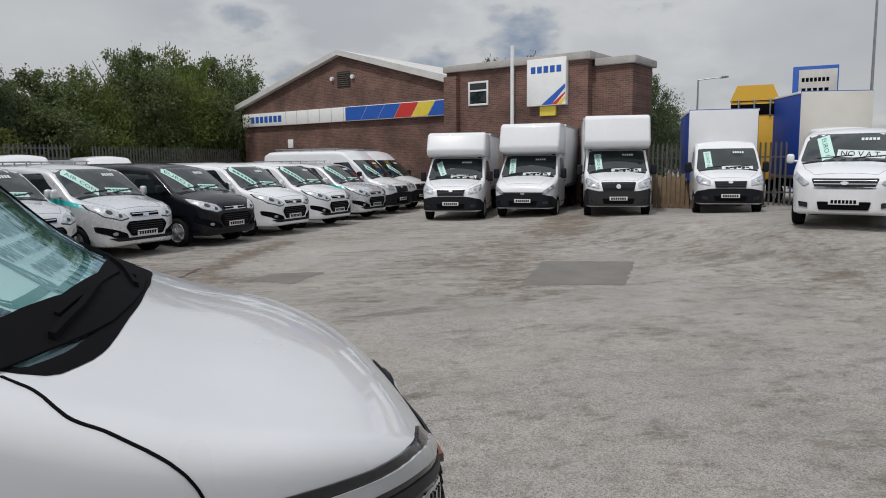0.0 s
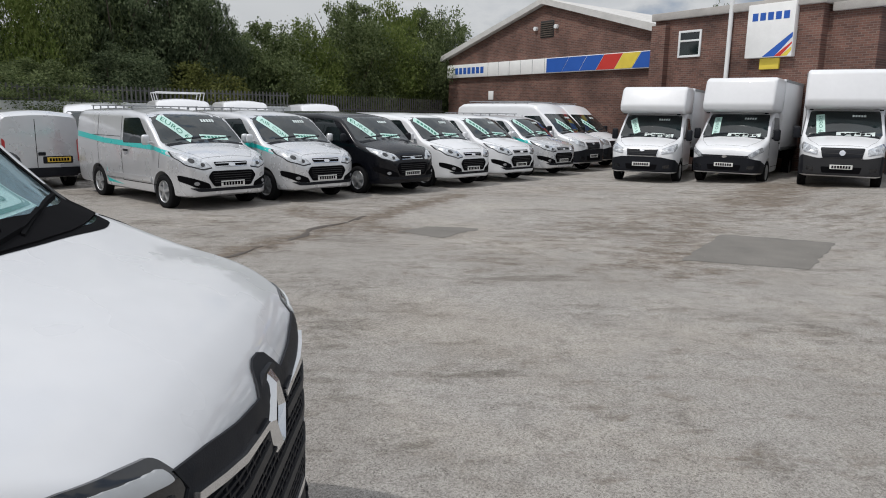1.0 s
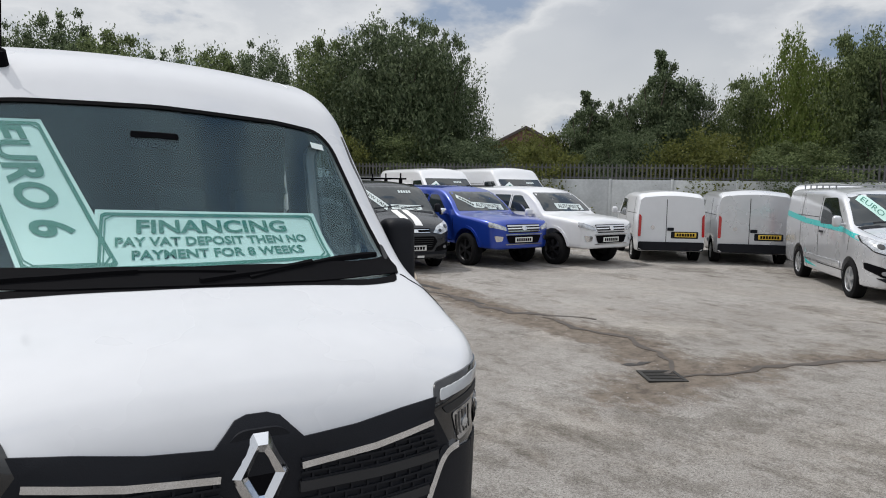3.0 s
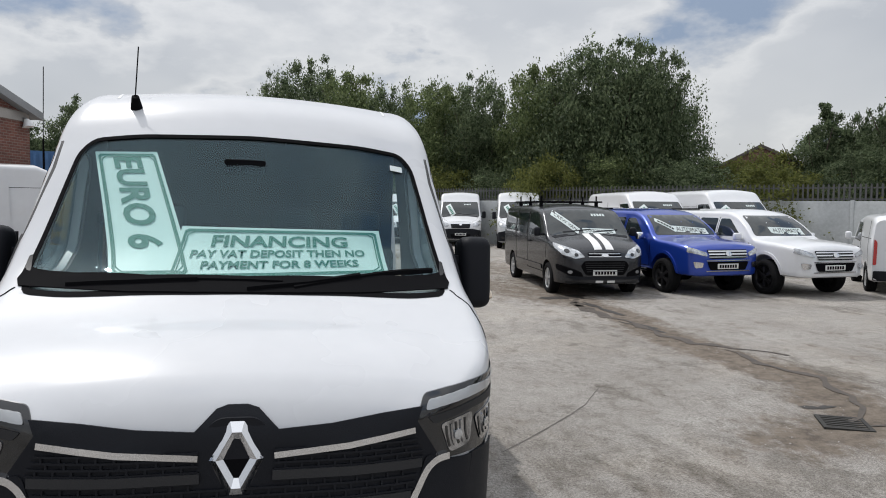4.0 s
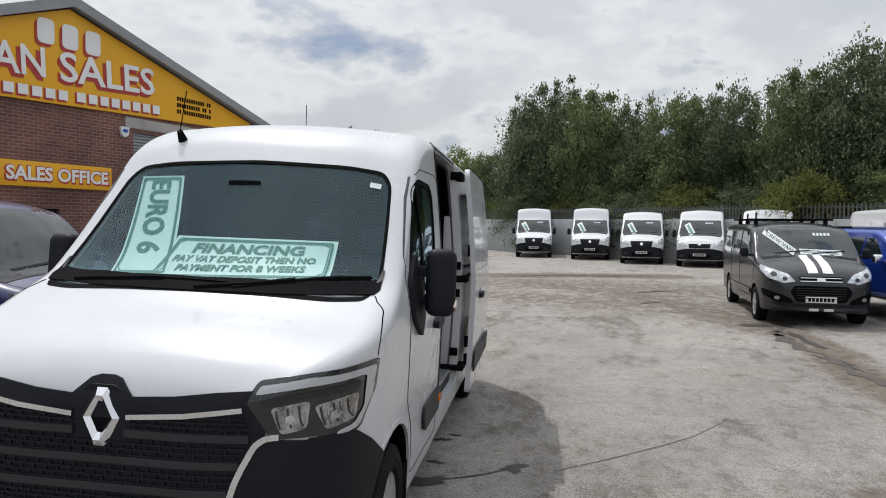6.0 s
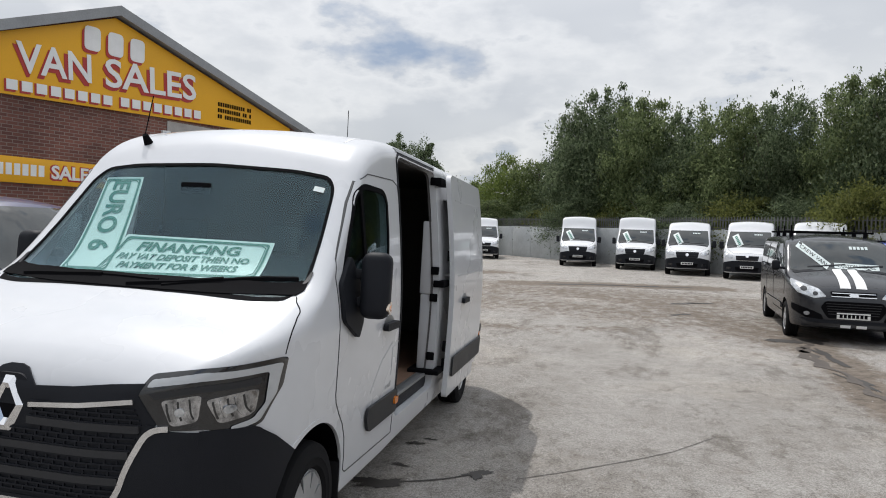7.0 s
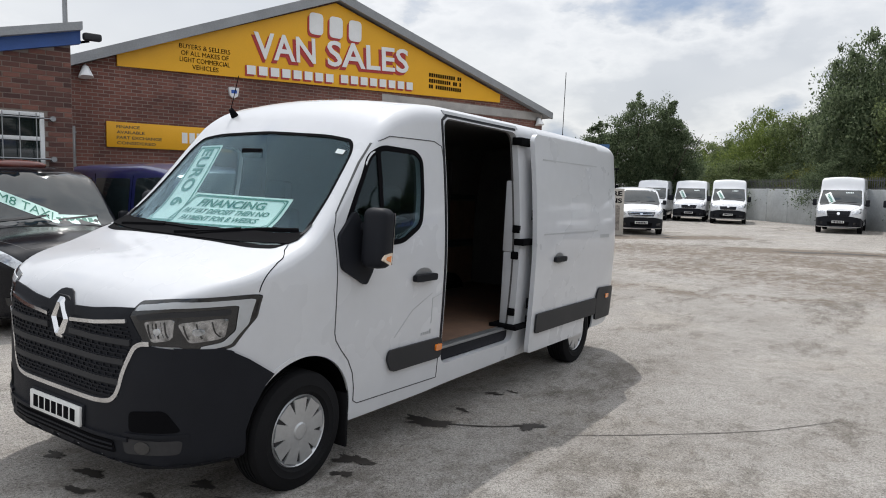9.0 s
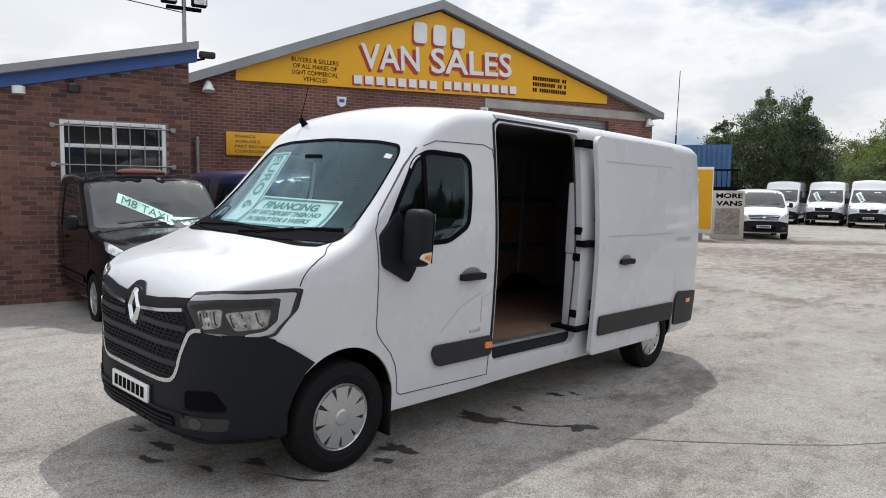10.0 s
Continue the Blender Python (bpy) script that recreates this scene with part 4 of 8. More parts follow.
def build_kw():
    g = thing("brick_dealership", "brown brick dealership hall with a striped fascia and flat-roofed tower", "building", KW, kind="structure")
    pts = [(-0.1, -0.5), (14.5, -0.5), (14.5, 5.28), (7.55, 7.18), (-0.1, 5.02)]
    part("gable_wall", wall_mesh(pts, 0.3), M["brick_kw"], g, smooth=False)
    part("side_wall", box(-0.1, 0.3, -0.5, 0.2, 20, 4.9), M["brick_kw"], g, smooth=False)
    for p in ([(-0.6, 4.90), (7.55, 7.20), (7.55, 7.46), (-0.6, 5.18)], [(14.9, 5.18), (7.55, 7.20), (7.55, 7.46), (14.9, 5.50)]):
        bm = prism(p, -20, 0.28)
        bmesh.ops.transform(bm, matrix=UPRIGHT, verts=bm.verts)
        part("roof", bm, M["coping"], g, "pale coped roof edge", smooth=False)
    part("tower_wall", box(14.5, -0.6, -0.5, 21.1, 2.4, 5.7), M["brick_kw"], g, smooth=False)
    part("tower_end", box(21.1, -0.2, -0.5, 22.7, 1.8, 5.45), M["brick_kw"], g, smooth=False)
    part("pier", box(14.55, -0.9, -0.5, 15.2, -0.6, 5.5), M["brick_kw"], g, smooth=False)
    part("tower_parapet", box(14.4, -0.75, 5.7, 21.25, 2.5, 5.98, 0.02), M["concrete_trim"], g)
    part("end_parapet", box(21.25, -0.35, 5.45, 22.85, 1.9, 5.72, 0.02), M["concrete_trim"], g)
    v = part("gable_vent", box(7.3, -0.03, 5.65, 8.2, -0.003, 6.42, 0.01), M["inner_dark"], g)
    for k in range(7):
        part("louvre", box(7.34, -0.06, 5.69 + k * 0.10, 8.16, -0.031, 5.74 + k * 0.10, 0.005), M["bark"], v)
    for x in (7.0, 8.4):
        part("lamp", tube((x, -0.14, 6.10), (x, -0.003, 6.10), 0.10, 12), M["frame_white"], g)
    part("drainpipe", tube((14.35, -0.1, 0), (14.35, -0.1, 5.2), 0.06, 10), M["frame_white"], g)
    part("flue", tube((17.86, -0.72, 0), (17.86, -0.72, 6.5), 0.08, 10), M["frame_white"], g)
    part("notice", box(3.5, -0.03, 2.75, 3.9, -0.003, 3.2, 0.005), M["sign_white"], g)
    s = thing("striped_fascia", "long white fascia sign with blue red and yellow slanted bands", "sign", KW)
    part("panel", box(0.0, -0.20, 3.96, 14.2, -0.004, 4.66, 0.01), M["sign_white"], s)
    for i in range(6):
        part("joint", box(3.6 + i * 0.85, -0.206, 3.97, 3.62 + i * 0.85, -0.199, 4.65), M["roof_sheet"], s)
    cols = [("sign_blue", 8.0, 9.0), ("sign_blue", 9.03, 10.1), ("sign_blue", 10.13, 11.1), ("sign_red_bright", 11.13, 12.15), ("band_yellow", 12.18, 13.1), ("sign_blue", 13.13, 14.15)]
    for c, a, b in cols:
        d = 0.45
        pts = [(a, 3.99), (b - (0 if b > 14.1 else 0.0), 3.99), (min(14.15, b + d), 4.63), (min(14.15, a + d), 4.63)] if a > 8.1 else [(a, 3.99), (b, 3.99), (b + d, 4.63), (a, 4.63)]
        bm = prism(pts, 0.202, 0.212)
        bmesh.ops.transform(bm, matrix=UPRIGHT, verts=bm.verts)
        part("band", bm, M[c], s, smooth=False)
    tagged(part("name_bar", bars(2.6, 0.34, 7, 77), M["sign_blue"], s, m=Matrix.Translation((2.0, -0.202, 4.31)) @ UPRIGHT, smooth=False), kind="stuff")
    q = thing("square_sign", "square white sign with a striped corner over bars", "sign", KW)
    part("panel", box(18.6, -0.85, 4.05, 20.3, -0.604, 5.85, 0.02), M["sign_white"], q)
    tagged(part("name_bar", bars(1.4, 0.26, 5, 31), M["sign_blue"], q, m=Matrix.Translation((19.45, -0.852, 5.42)) @ UPRIGHT, smooth=False), kind="stuff")
    for c, a, b in (("sign_blue", 0.35, 0.62), ("sign_red_bright", 0.62, 0.76), ("band_yellow", 0.76, 0.90)):
        k = 1.6
        bm = prism([(18.7 + a * k, 4.07), (18.7 + b * k, 4.07), (20.28, 4.07 + (1 - b) * 1.55 + 0.02), (20.28, 4.07 + (1 - a) * 1.15 + 0.02)], 0.852, 0.858)
        bmesh.ops.transform(bm, matrix=UPRIGHT, verts=bm.verts)
        part("slant_band", bm, M[c], q, smooth=False)
    part("yellow_plate", box(19.1, -0.70, 3.66, 19.8, -0.604, 4.03, 0.01), M["band_yellow"], q)
    w = thing("window_2", "white framed two-light upstairs window", "window", KW @ Matrix.Translation((16.15, -0.604, 4.74)), kind="structure")
    for a in ((-0.5, -0.05, -0.5, -0.42, 0.0, 0.5), (0.42, -0.05, -0.5, 0.5, 0.0, 0.5), (-0.42, -0.05, 0.42, 0.42, 0.0, 0.5), (-0.42, -0.05, -0.5, 0.42, 0.0, -0.42), (-0.42, -0.05, 0.08, 0.42, 0.0, 0.15)):
        part("frame", box(*a, 0.006), M["frame_white"], w)
    part("pane", box(-0.43, -0.025, -0.43, 0.43, -0.01, 0.43), M["dark_glass"], w)


M["sign_red_bright"] = mat("sign_red_bright", (0.55, 0.04, 0.03), 0.45, var=0.08)
build_kw()


# ---- boundary: panel wall with palisade on top, then open palisade ----
def palisade(name, a, b, z0, h, label, step=0.17, base=None):
    a, b = Vector((*a, 0)), Vector((*b, 0))
    d = b - a
    n = int(d.length / step)
    ux = d.normalized()
    nn = Vector((-ux.y, ux.x, 0))
    t = thing(name, label, "fence", kind="structure")
    bm = bmesh.new()
    for i in range(n):
        p = a + ux * (i + 0.5) * step
        q = []
        w = 0.034
        for dx, z in ((-w, z0), (w, z0), (w, z0 + h - 0.06), (0.0, z0 + h), (-w, z0 + h - 0.06)):
            v = p + ux * dx
            q.append((bm.verts.new((v.x, v.y, z)), bm.verts.new((v.x + nn.x * 0.012, v.y + nn.y * 0.012, z))))
        bm.faces.new([e[0] for e in q])
        bm.faces.new([e[1] for e in q][::-1])
        for k in range(5):
            bm.faces.new((q[k][0], q[k][1], q[(k + 1) % 5][1], q[(k + 1) % 5][0]))
    pl = part("pales", bm, M["palisade"], t, smooth=False)
    tagged(pl, kind="stuff")
    for z in (z0 + h * 0.2, z0 + h * 0.75):
        bm = box(0, 0.012, z, d.length, 0.06, z + 0.05)
        part("rail", bm, M["palisade"], t, m=Matrix.Translation(a) @ Matrix.Rotation(math.atan2(ux.y, ux.x), 4, "Z"))
    return t


def panel_wall(name, a, b, h, label):
    a, b = Vector((*a, 0)), Vector((*b, 0))
    d = b - a
    t = thing(name, label, "wall", Matrix.Translation(a) @ Matrix.Rotation(math.atan2(d.y, d.x), 4, "Z"), kind="structure")
    n = int(d.length / 2.4)
    for i in range(n):
        x0, x1 = i * d.length / n, (i + 1) * d.length / n
        part("panel", box(x0 + 0.06, -0.04, -0.3, x1 - 0.06, 0.04, h, 0.01), M["panel_wall"], t)
        part("post", box(x0 - 0.06, -0.07, -0.3, x0 + 0.06, 0.07, h + 0.03, 0.01), M["panel_wall"], t)
    return t


panel_wall("wall_far", (-14.0, 62.0), (31.0, 5.6), 2.15, "weathered pale concrete panel wall")
palisade("fence_top", (-14.1, 62.1), (31.1, 5.7), 2.05, 0.75, "dark palisade fence behind the panel wall")
palisade("fence_side", (31.5, 5.0), (38.8, -1.6), 0.0, 2.75, "tall dark palisade fence beside the hall")
palisade("fence_hall", (38.0, -3.0), (24.0, -12.6), 0.0, 2.3, "dark palisade fence in front of the hall")
palisade("fence_gate", (24.0, -12.6), (15.0, -22.0), 0.2, 2.3, "dark palisade fence at the yard entrance")

# ---- wheels, shared by all vehicles ----
WHEELS = {}


def wheel_meshes(r, wid, style):
    key = (round(r, 3), round(wid, 3), style)
    if key in WHEELS:
        return WHEELS[key]
    rr = r * (0.61 if style == "cover" else 0.66)
    h = wid / 2
    prof = [(-h * 0.8, rr), (-h, rr + 0.02), (-h, r * 0.9), (-h * 0.86, r * 0.975), (-h * 0.6, r)] + [(h * k, r - d) for k0 in (-0.4, -0.12, 0.12, 0.4) for k, d in ((k0 - 0.06, 0.0), (k0 - 0.05, 0.007), (k0 + 0.05, 0.007), (k0 + 0.06, 0.0))] + [(h * 0.6, r), (h * 0.86, r * 0.975), (h, r * 0.9), (h, rr + 0.066), (h + 0.004, rr + 0.06), (h, rr + 0.053), (h, rr + 0.02), (h * 0.8, rr)]
    bm = lathe(prof, 40)
    tyre = finish(bm, "tyre", M["rubber"], True, 40)
    rim_m = M["wheel_dark"] if style == "alloy_dark" else M["wheel_silver"]
    bm = lathe([(-h * 0.6, rr * 0.96), (h * 0.62, rr * 0.97), (h * 0.80, rr), (h * 0.86, rr * 0.97), (h * 0.70, rr * 0.90), (h * 0.30, rr * 0.86)], 40)
    disc = lathe([(h * 0.28, rr * 0.88), (h * 0.26, 0.001)], 30)
    join(bm, disc)
    n = {"cover": 9, "alloy": 5, "alloy_dark": 6, "steel": 8}[style]
    for i in range(n):
        a = 2 * math.pi * i / n
        t = Matrix.Rotation(a, 4, "X")
        wd = rr * (0.24 if style == "cover" else 0.17)
        sp = prism([(-wd * 0.55, rr * 0.16), (wd * 0.55, rr * 0.16), (wd, rr * 0.90), (-wd, rr * 0.90)], 0, 1)
        for v in sp.verts:
            x, y, z = v.co
            v.co = Vector(((h * 0.90 if y < rr * 0.5 else h * 0.84) if z > 0.5 else h * 0.25, x, y))
        join(bm, sp, t)
    if style == "cover":
        join(bm, lathe([(h * 0.66, rr * 0.90), (h * 0.70, rr * 0.80), (h * 0.78, rr * 0.58), (h * 0.82, 0.001)], 40))
    hub = lathe([(h * 0.4, rr * 0.26), (h * 0.9, rr * 0.25), (h * 0.96, rr * 0.20), (h * 0.97, 0.001)], 24)
    join(bm, hub)
    rim = finish(bm, "rim", rim_m, True, 30)
    bm = lathe([(h * 0.2, rr * 0.86), (h * 0.2, 0.001)], 24)
    if style == "cover":
        # dark wedges laid over the uncut cover stand for shade in its slots
        for i in range(n):
            wd = rr * (0.10, 0.15, 0.12)[i % 3]
            slot = prism([(-wd * 0.3, rr * 0.62), (wd * 0.5, rr * 0.58), (wd * 1.45, rr * 0.86), (-wd * 1.15, rr * 0.88)], 0, 1)
            for v in slot.verts:
                x, y, z = v.co
                v.co = Vector((h * (0.83 if y < rr * 0.7 else 0.74) if z > 0.5 else h * 0.5, x, y))
            join(bm, slot, Matrix.Rotation(2 * math.pi * (i + 0.5) / n, 4, "X"))
    back = finish(bm, "brake", M["inner_dark"], True)
    WHEELS[key] = tyre, rim, back
    return WHEELS[key]


def wheel(parent, x, y, r, wid, style):
    tyre, rim, back = wheel_meshes(r, wid, style)
    flip = pose(x, y, r - 0.012, 0, 0, 0 if x > 0 else 180)
    w = part("wheel", tyre, None, parent, m=flip)
    part("rim", rim, None, w)
    part("brake_disc", back, None, w)
    return w


def plate(parent, tree, x, z, way, mat_="plate_white", wid=0.52, hgt=0.111, seed=3, y=None):
    loc, _ = onto(tree, (x, z), way)
    yy = loc.y if y is None else y
    s = -1 if way == "front" else 1
    bm = box(-wid / 2, -0.008, -hgt / 2, wid / 2, 0.008, hgt / 2, 0.004)
    p = part("number_plate", bm, M[mat_], parent, "plain number plate with dark bars", pose(x, yy + s * 0.014, z))
    b = bars(wid * 0.86, hgt * 0.62, 7, seed)
    bmesh.ops.transform(b, matrix=UPRIGHT if s < 0 else pose(0, 0, 0, 0, 0, 180) @ UPRIGHT, verts=b.verts)
    tagged(part("bar_mark", b, M["ink"], p, m=pose(0, s * 0.0085, 0), smooth=False), kind="stuff")
    return p


def mirror_pair(parent, x, y, z, sx=0.09, sy=0.16, sz=0.26, mat_="black_plastic"):
    for s in (-1, 1):
        bm = box(-sx, -sy / 2, -sz / 2, sx, sy / 2, sz / 2, 0.05, seg=3)
        tube((-s * 0.22, 0.06, -sz * 0.3), (-s * 0.02, 0, -sz * 0.25), 0.025, 8, bm)
        part("wing_mirror", bm, M[mat_], parent, m=pose(s * (x + 0.13), y, z))


def poster_on(parent, tree, cx, cz, wid, hgt, rot, text, seed=0, material="poster_far", ink="poster_ink", off=0.012):
    """A sale sheet in the windscreen, seen on the glass."""
    c, s = math.cos(radians(rot)), math.sin(radians(rot))

    def at_(x, z):
        return (cx + c * x - s * z, cz + s * x + c * z)
    out = [at_(-wid / 2, -hgt / 2), at_(wid / 2, -hgt / 2), at_(wid / 2, hgt / 2), at_(-wid / 2, hgt / 2)]
    sh = part("sale_sheet", patch(tree, out, "front", off, 0.003, 0.1), M[material], parent, smooth=False)
    bm = fitted(words(text, 0.2, bold=0.0), wid * 0.84) if len(text) > 2 else bars(wid * 0.8, hgt * 0.4, 6, seed)
    d = Vector((0, -1, 0))
    hmax = max(v.co.y for v in bm.verts)
    k = min(1.0, hgt * 0.36 / hmax)
    for v in bm.verts:
        p = at_(v.co.x, v.co.y * k if len(text) > 2 else v.co.y)
        loc, _ = onto(tree, p, "front")
        if loc is not None:
            v.co = loc + d * (off + 0.006)
    tagged(part("lettering", bm, M[ink], sh, smooth=False), kind="stuff")


def price_on(parent, tree, cx, cz, wid, hgt):
    """Pale figures stuck to the top of a windscreen, too small to read."""
    bm = bars(wid, hgt, 5, 3)
    for v in bm.verts:
        loc, _ = onto(tree, (cx + v.co.x, cz + v.co.y), "front")
        if loc is not None:
            v.co = loc + Vector((0, -0.016 - v.co.z, 0))
    tagged(part("price_mark", bm, M["poster_white"], parent, smooth=False), kind="stuff")


def make_van(name, label, paint_, m, L=4.97, W=0.98, H=1.89, low=0.28, hood=0.98, cowl=(0.95, 1.22), screen=(1.75, 1.79), wheels=(0.93, 3.86), wr=0.335,
             front="custom", style="alloy", bumper="body", stripe=None, crew=False, rack=False, rear="doors", posters=(), plate_rear=False, group="parked vehicles",
             tum=0.10, bonnet_stripes=False, cab_only=0.0, category="van", aircon=False, bars_=False, seed=1, sides=("left", "right")):
    """A panel van: body with wheel arches, glass, lights, grille, mirrors, joints, plates and wheels."""
    th = thing(name, label, category, m, group)
    P = M[paint_]
    yc, zc = cowl
    yt, zt = screen
    end = cab_only or L
    belt = zc - 0.12
    n0, n1, n2, n3 = (0.56, 0.72, 0.85, 0.955) if front in ("custom", "vivaro") else (0.66, 0.80, 0.90, 0.97)
    rows = [(0, W * n0, hood * 0.78, 0.03, 0.12, 0, low + 0.03, belt), (0.05, W * n1, hood * 0.90, 0.04, 0.13, 0, low, belt), (0.14, W * n2, hood * 0.985, 0.05, 0.14, 0, low - 0.02, belt),
            (0.40, W * n3, hood + 0.42 * (zc - hood), 0.06, 0.15, 0.0, low - 0.03, belt), (yc, W, zc, 0.07, 0.12, 0.03, low - 0.03, belt),
            ((yc + yt) / 2, W, (zc + zt) / 2 + 0.02, 0.10, 0.10, tum * 0.75, low - 0.03, belt), (yt, W, zt, 0.08, 0.12, tum, low - 0.03, belt),
            (yt + 0.45, W, H - 0.035, 0.06, 0.16, tum, low - 0.03, belt), (yt + 0.9, W, H, 0.05, 0.16, tum, low - 0.03, belt)]
    if end > yt + 1.5:
        rows += [(end - 0.3, W * 0.99, H - 0.01, 0.05, 0.16, tum, low - 0.02, belt), (end - 0.06, W * 0.975, H - 0.05, 0.05, 0.16, tum, low, belt), (end, W * 0.955, H - 0.11, 0.04, 0.15, tum, low + 0.03, belt)]
    else:
        rows = [r for r in rows if r[0] < end - 0.05] + [(end, W, min(H, zt + 0.1), 0.05, 0.14, tum, low, belt)]
    ys = np.unique(np.concatenate([np.linspace(0, 0.2, 9), np.linspace(0.2, yt + 0.9, 34), np.linspace(min(yt + 0.9, end - 0.2), end, 16)]))
    ys = ys[ys <= end + 1e-6]
    bm = loft(rows, ys)
    tree = tree_of(bm)
    cut = []
    for wy in wheels:
        if wy > end:
            continue
        for s in (-1, 1):
            c = bmesh.new()
            bmesh.ops.create_cone(c, cap_ends=True, segments=32, radius1=wr + 0.055, radius2=wr + 0.055, depth=0.56)
            bmesh.ops.transform(c, matrix=Matrix.Translation((s * (W - 0.02), wy, wr + 0.0)) @ Matrix.Rotation(math.pi / 2, 4, "Y"), verts=c.verts)
            cut.append(c)
    part("body", carve(bm, cut), P, th, angle=40)
    for wy in wheels:
        for s in (-1, 1):
            wheel(th, s * (W - 0.12), wy, wr, 0.215, style)
    # glass
    tw = W * (1 - tum)
    ws = rpoly([(-W * 0.91, zc + 0.03), (W * 0.91, zc + 0.03), (tw * 0.91, zt + 0.025), (-tw * 0.91, zt + 0.025)], 0.06)
    part("windscreen", patch(tree, ws, "front", 0.004, 0.008, 0.14), M["dark_glass"], th)
    part("wiper", line_on(tree, [(-W * 0.6, zc + 0.10), (W * 0.05, zc + 0.16)], "front", 0.022, 0.02), M["black_plastic"], th)
    part("wiper", line_on(tree, [(W * 0.08, zc + 0.10), (W * 0.7, zc + 0.15)], "front", 0.022, 0.02), M["black_plastic"], th)
    dy0, dy1 = yc + 0.22, yt + 0.78
    zw = zt - 0.05
    for way in sides:
        win = rpoly([(dy0 + 0.12, zc + 0.02), (dy1, zc + 0.0), (dy1, zw - 0.02), (yt + 0.12, zw), (dy0 + 0.48, zw - 0.22)], 0.06)
        part("door_window", patch(tree, win, way, 0.003, 0.008, 0.2), M["dark_glass"], th)
        if crew:
            a = dy1 + 0.16
            while a + 0.75 < end - 0.3:
                b = min(a + 1.05, end - 0.3)
                part("side_window", patch(tree, rpoly([(a, zc + 0.0), (b, zc + 0.0), (b, zw - 0.02), (a, zw - 0.02)], 0.06), way, 0.003, 0.008, 0.2), M["dark_glass"], th)
                a = b + 0.12
        jt = line_on(tree, [(dy1 + 0.10, zw + 0.02), (dy1 + 0.10, low + 0.16), (yc + 0.25, low + 0.16)], way, 0.012)
        line_on(tree, [(yc + 0.02, zc - 0.12), (yc + 0.10, low + 0.5)], way, 0.010, bm=jt)
        if end > 3.5:
            line_on(tree, [(dy1 + 1.25, zw + 0.05), (dy1 + 1.25, low + 0.16)], way, 0.012, bm=jt)
            line_on(tree, [(dy1 + 0.14, H - 0.55 if H > 2.2 else zc + 0.12), (end - 0.15, H - 0.55 if H > 2.2 else zc + 0.12)], way, 0.012, bm=jt)
        part("panel_joints", jt, M["ink"], th)
        hb = patch(tree, rpoly([(dy1 - 0.24, zc - 0.17), (dy1 - 0.04, zc - 0.17), (dy1 - 0.04, zc - 0.13), (dy1 - 0.24, zc - 0.13)], 0.015), way, 0.02, 0.03)
        part("door_handle", hb, M["black_plastic"], th)
        if stripe:
            st = [(yc - 0.35, zc - 0.20), (yc + 0.25, zc - 0.10), (dy1 + 0.9, zc - 0.09 + 0.05), (end - 0.06, zc + 0.07), (end - 0.06, zc + 0.19), (dy1 + 0.9, zc + 0.07), (yc + 0.4, zc + 0.0), (yc - 0.25, zc - 0.10)]
            part("side_stripe", patch(tree, st, way, 0.003, 0.004, 0.15), M[stripe], th, "turquoise stripe along the side")
            part("sill_flash", patch(tree, rpoly([(dy1 + 0.1, low + 0.06), (wheels[1] - 0.50, low + 0.08), (wheels[1] - 0.46, low + 0.40), (dy1 + 0.9, low + 0.16)], 0.03), way, 0.003, 0.004, 0.2, proud=True), M[stripe], th)
        mo = [(wheels[0] + 0.42, low + 0.20), (wheels[1] - 0.42, low + 0.20), (wheels[1] - 0.42, low + 0.30), (wheels[0] + 0.45, low + 0.30)]
        if cab_only == 0.0:
            part("side_moulding", patch(tree, rpoly(mo, 0.03), way, 0.012, 0.02, 0.3), M["black_plastic"] if bumper != "body" else P, th)
    # nose
    g = {"custom": (0.42, hood - 0.02, 0.40, hood - 0.17, 0.30, 0.30), "sprinter": (0.50, hood + 0.02, 0.44, hood - 0.28, 0.0, 0), "transit": (0.46, hood - 0.02, 0.42, hood - 0.26, 0, 0),
         "iveco": (0.70, hood - 0.20, 0.52, hood - 0.32, 0, 0), "hilux": (0.5, hood - 0.02, 0.42, hood - 0.22, 0, 0), "vivaro": (0.58, hood - 0.02, 0.50, hood - 0.24, 0, 0)}[front]
    wx = W / 0.98
    if front == "custom":
        part("upper_grille", patch(tree, rpoly([(-0.37 * wx, hood - 0.05), (0.37 * wx, hood - 0.05), (0.33 * wx, hood - 0.145), (-0.33 * wx, hood - 0.145)], 0.03), "front", 0.006, 0.012), M["ink"], th)
        gp = part("grille", patch(tree, rpoly([(-0.44 * wx, hood - 0.22), (0.44 * wx, hood - 0.22), (0.52 * wx, hood - 0.33), (0.40 * wx, hood - 0.52), (-0.40 * wx, hood - 0.52), (-0.52 * wx, hood - 0.33)], 0.04), "front", 0.010, 0.014), M["ink"], th)
        for k in range(5):
            z = hood - 0.265 - k * 0.045
            part("grille_bar", line_on(tree, [(-(0.43 - 0.01 * k) * wx, z), ((0.43 - 0.01 * k) * wx, z)], "front", 0.012, 0.024), M["grey_plastic"], gp)
        part("chrome_bar", line_on(tree, [(-0.35 * wx, hood - 0.135), (0.35 * wx, hood - 0.135)], "front", 0.014, 0.022), M["chrome"], th)
        part("grille_bar", line_on(tree, [(-0.34 * wx, hood - 0.075), (0.34 * wx, hood - 0.075)], "front", 0.012, 0.022), M["chrome"], th)
        part("badge", patch(tree, [(0.075 * math.cos(a), hood - 0.105 + 0.032 * math.sin(a)) for a in np.linspace(0, 2 * math.pi, 17)[:-1]], "front", 0.026, 0.008), M["chrome"], th)
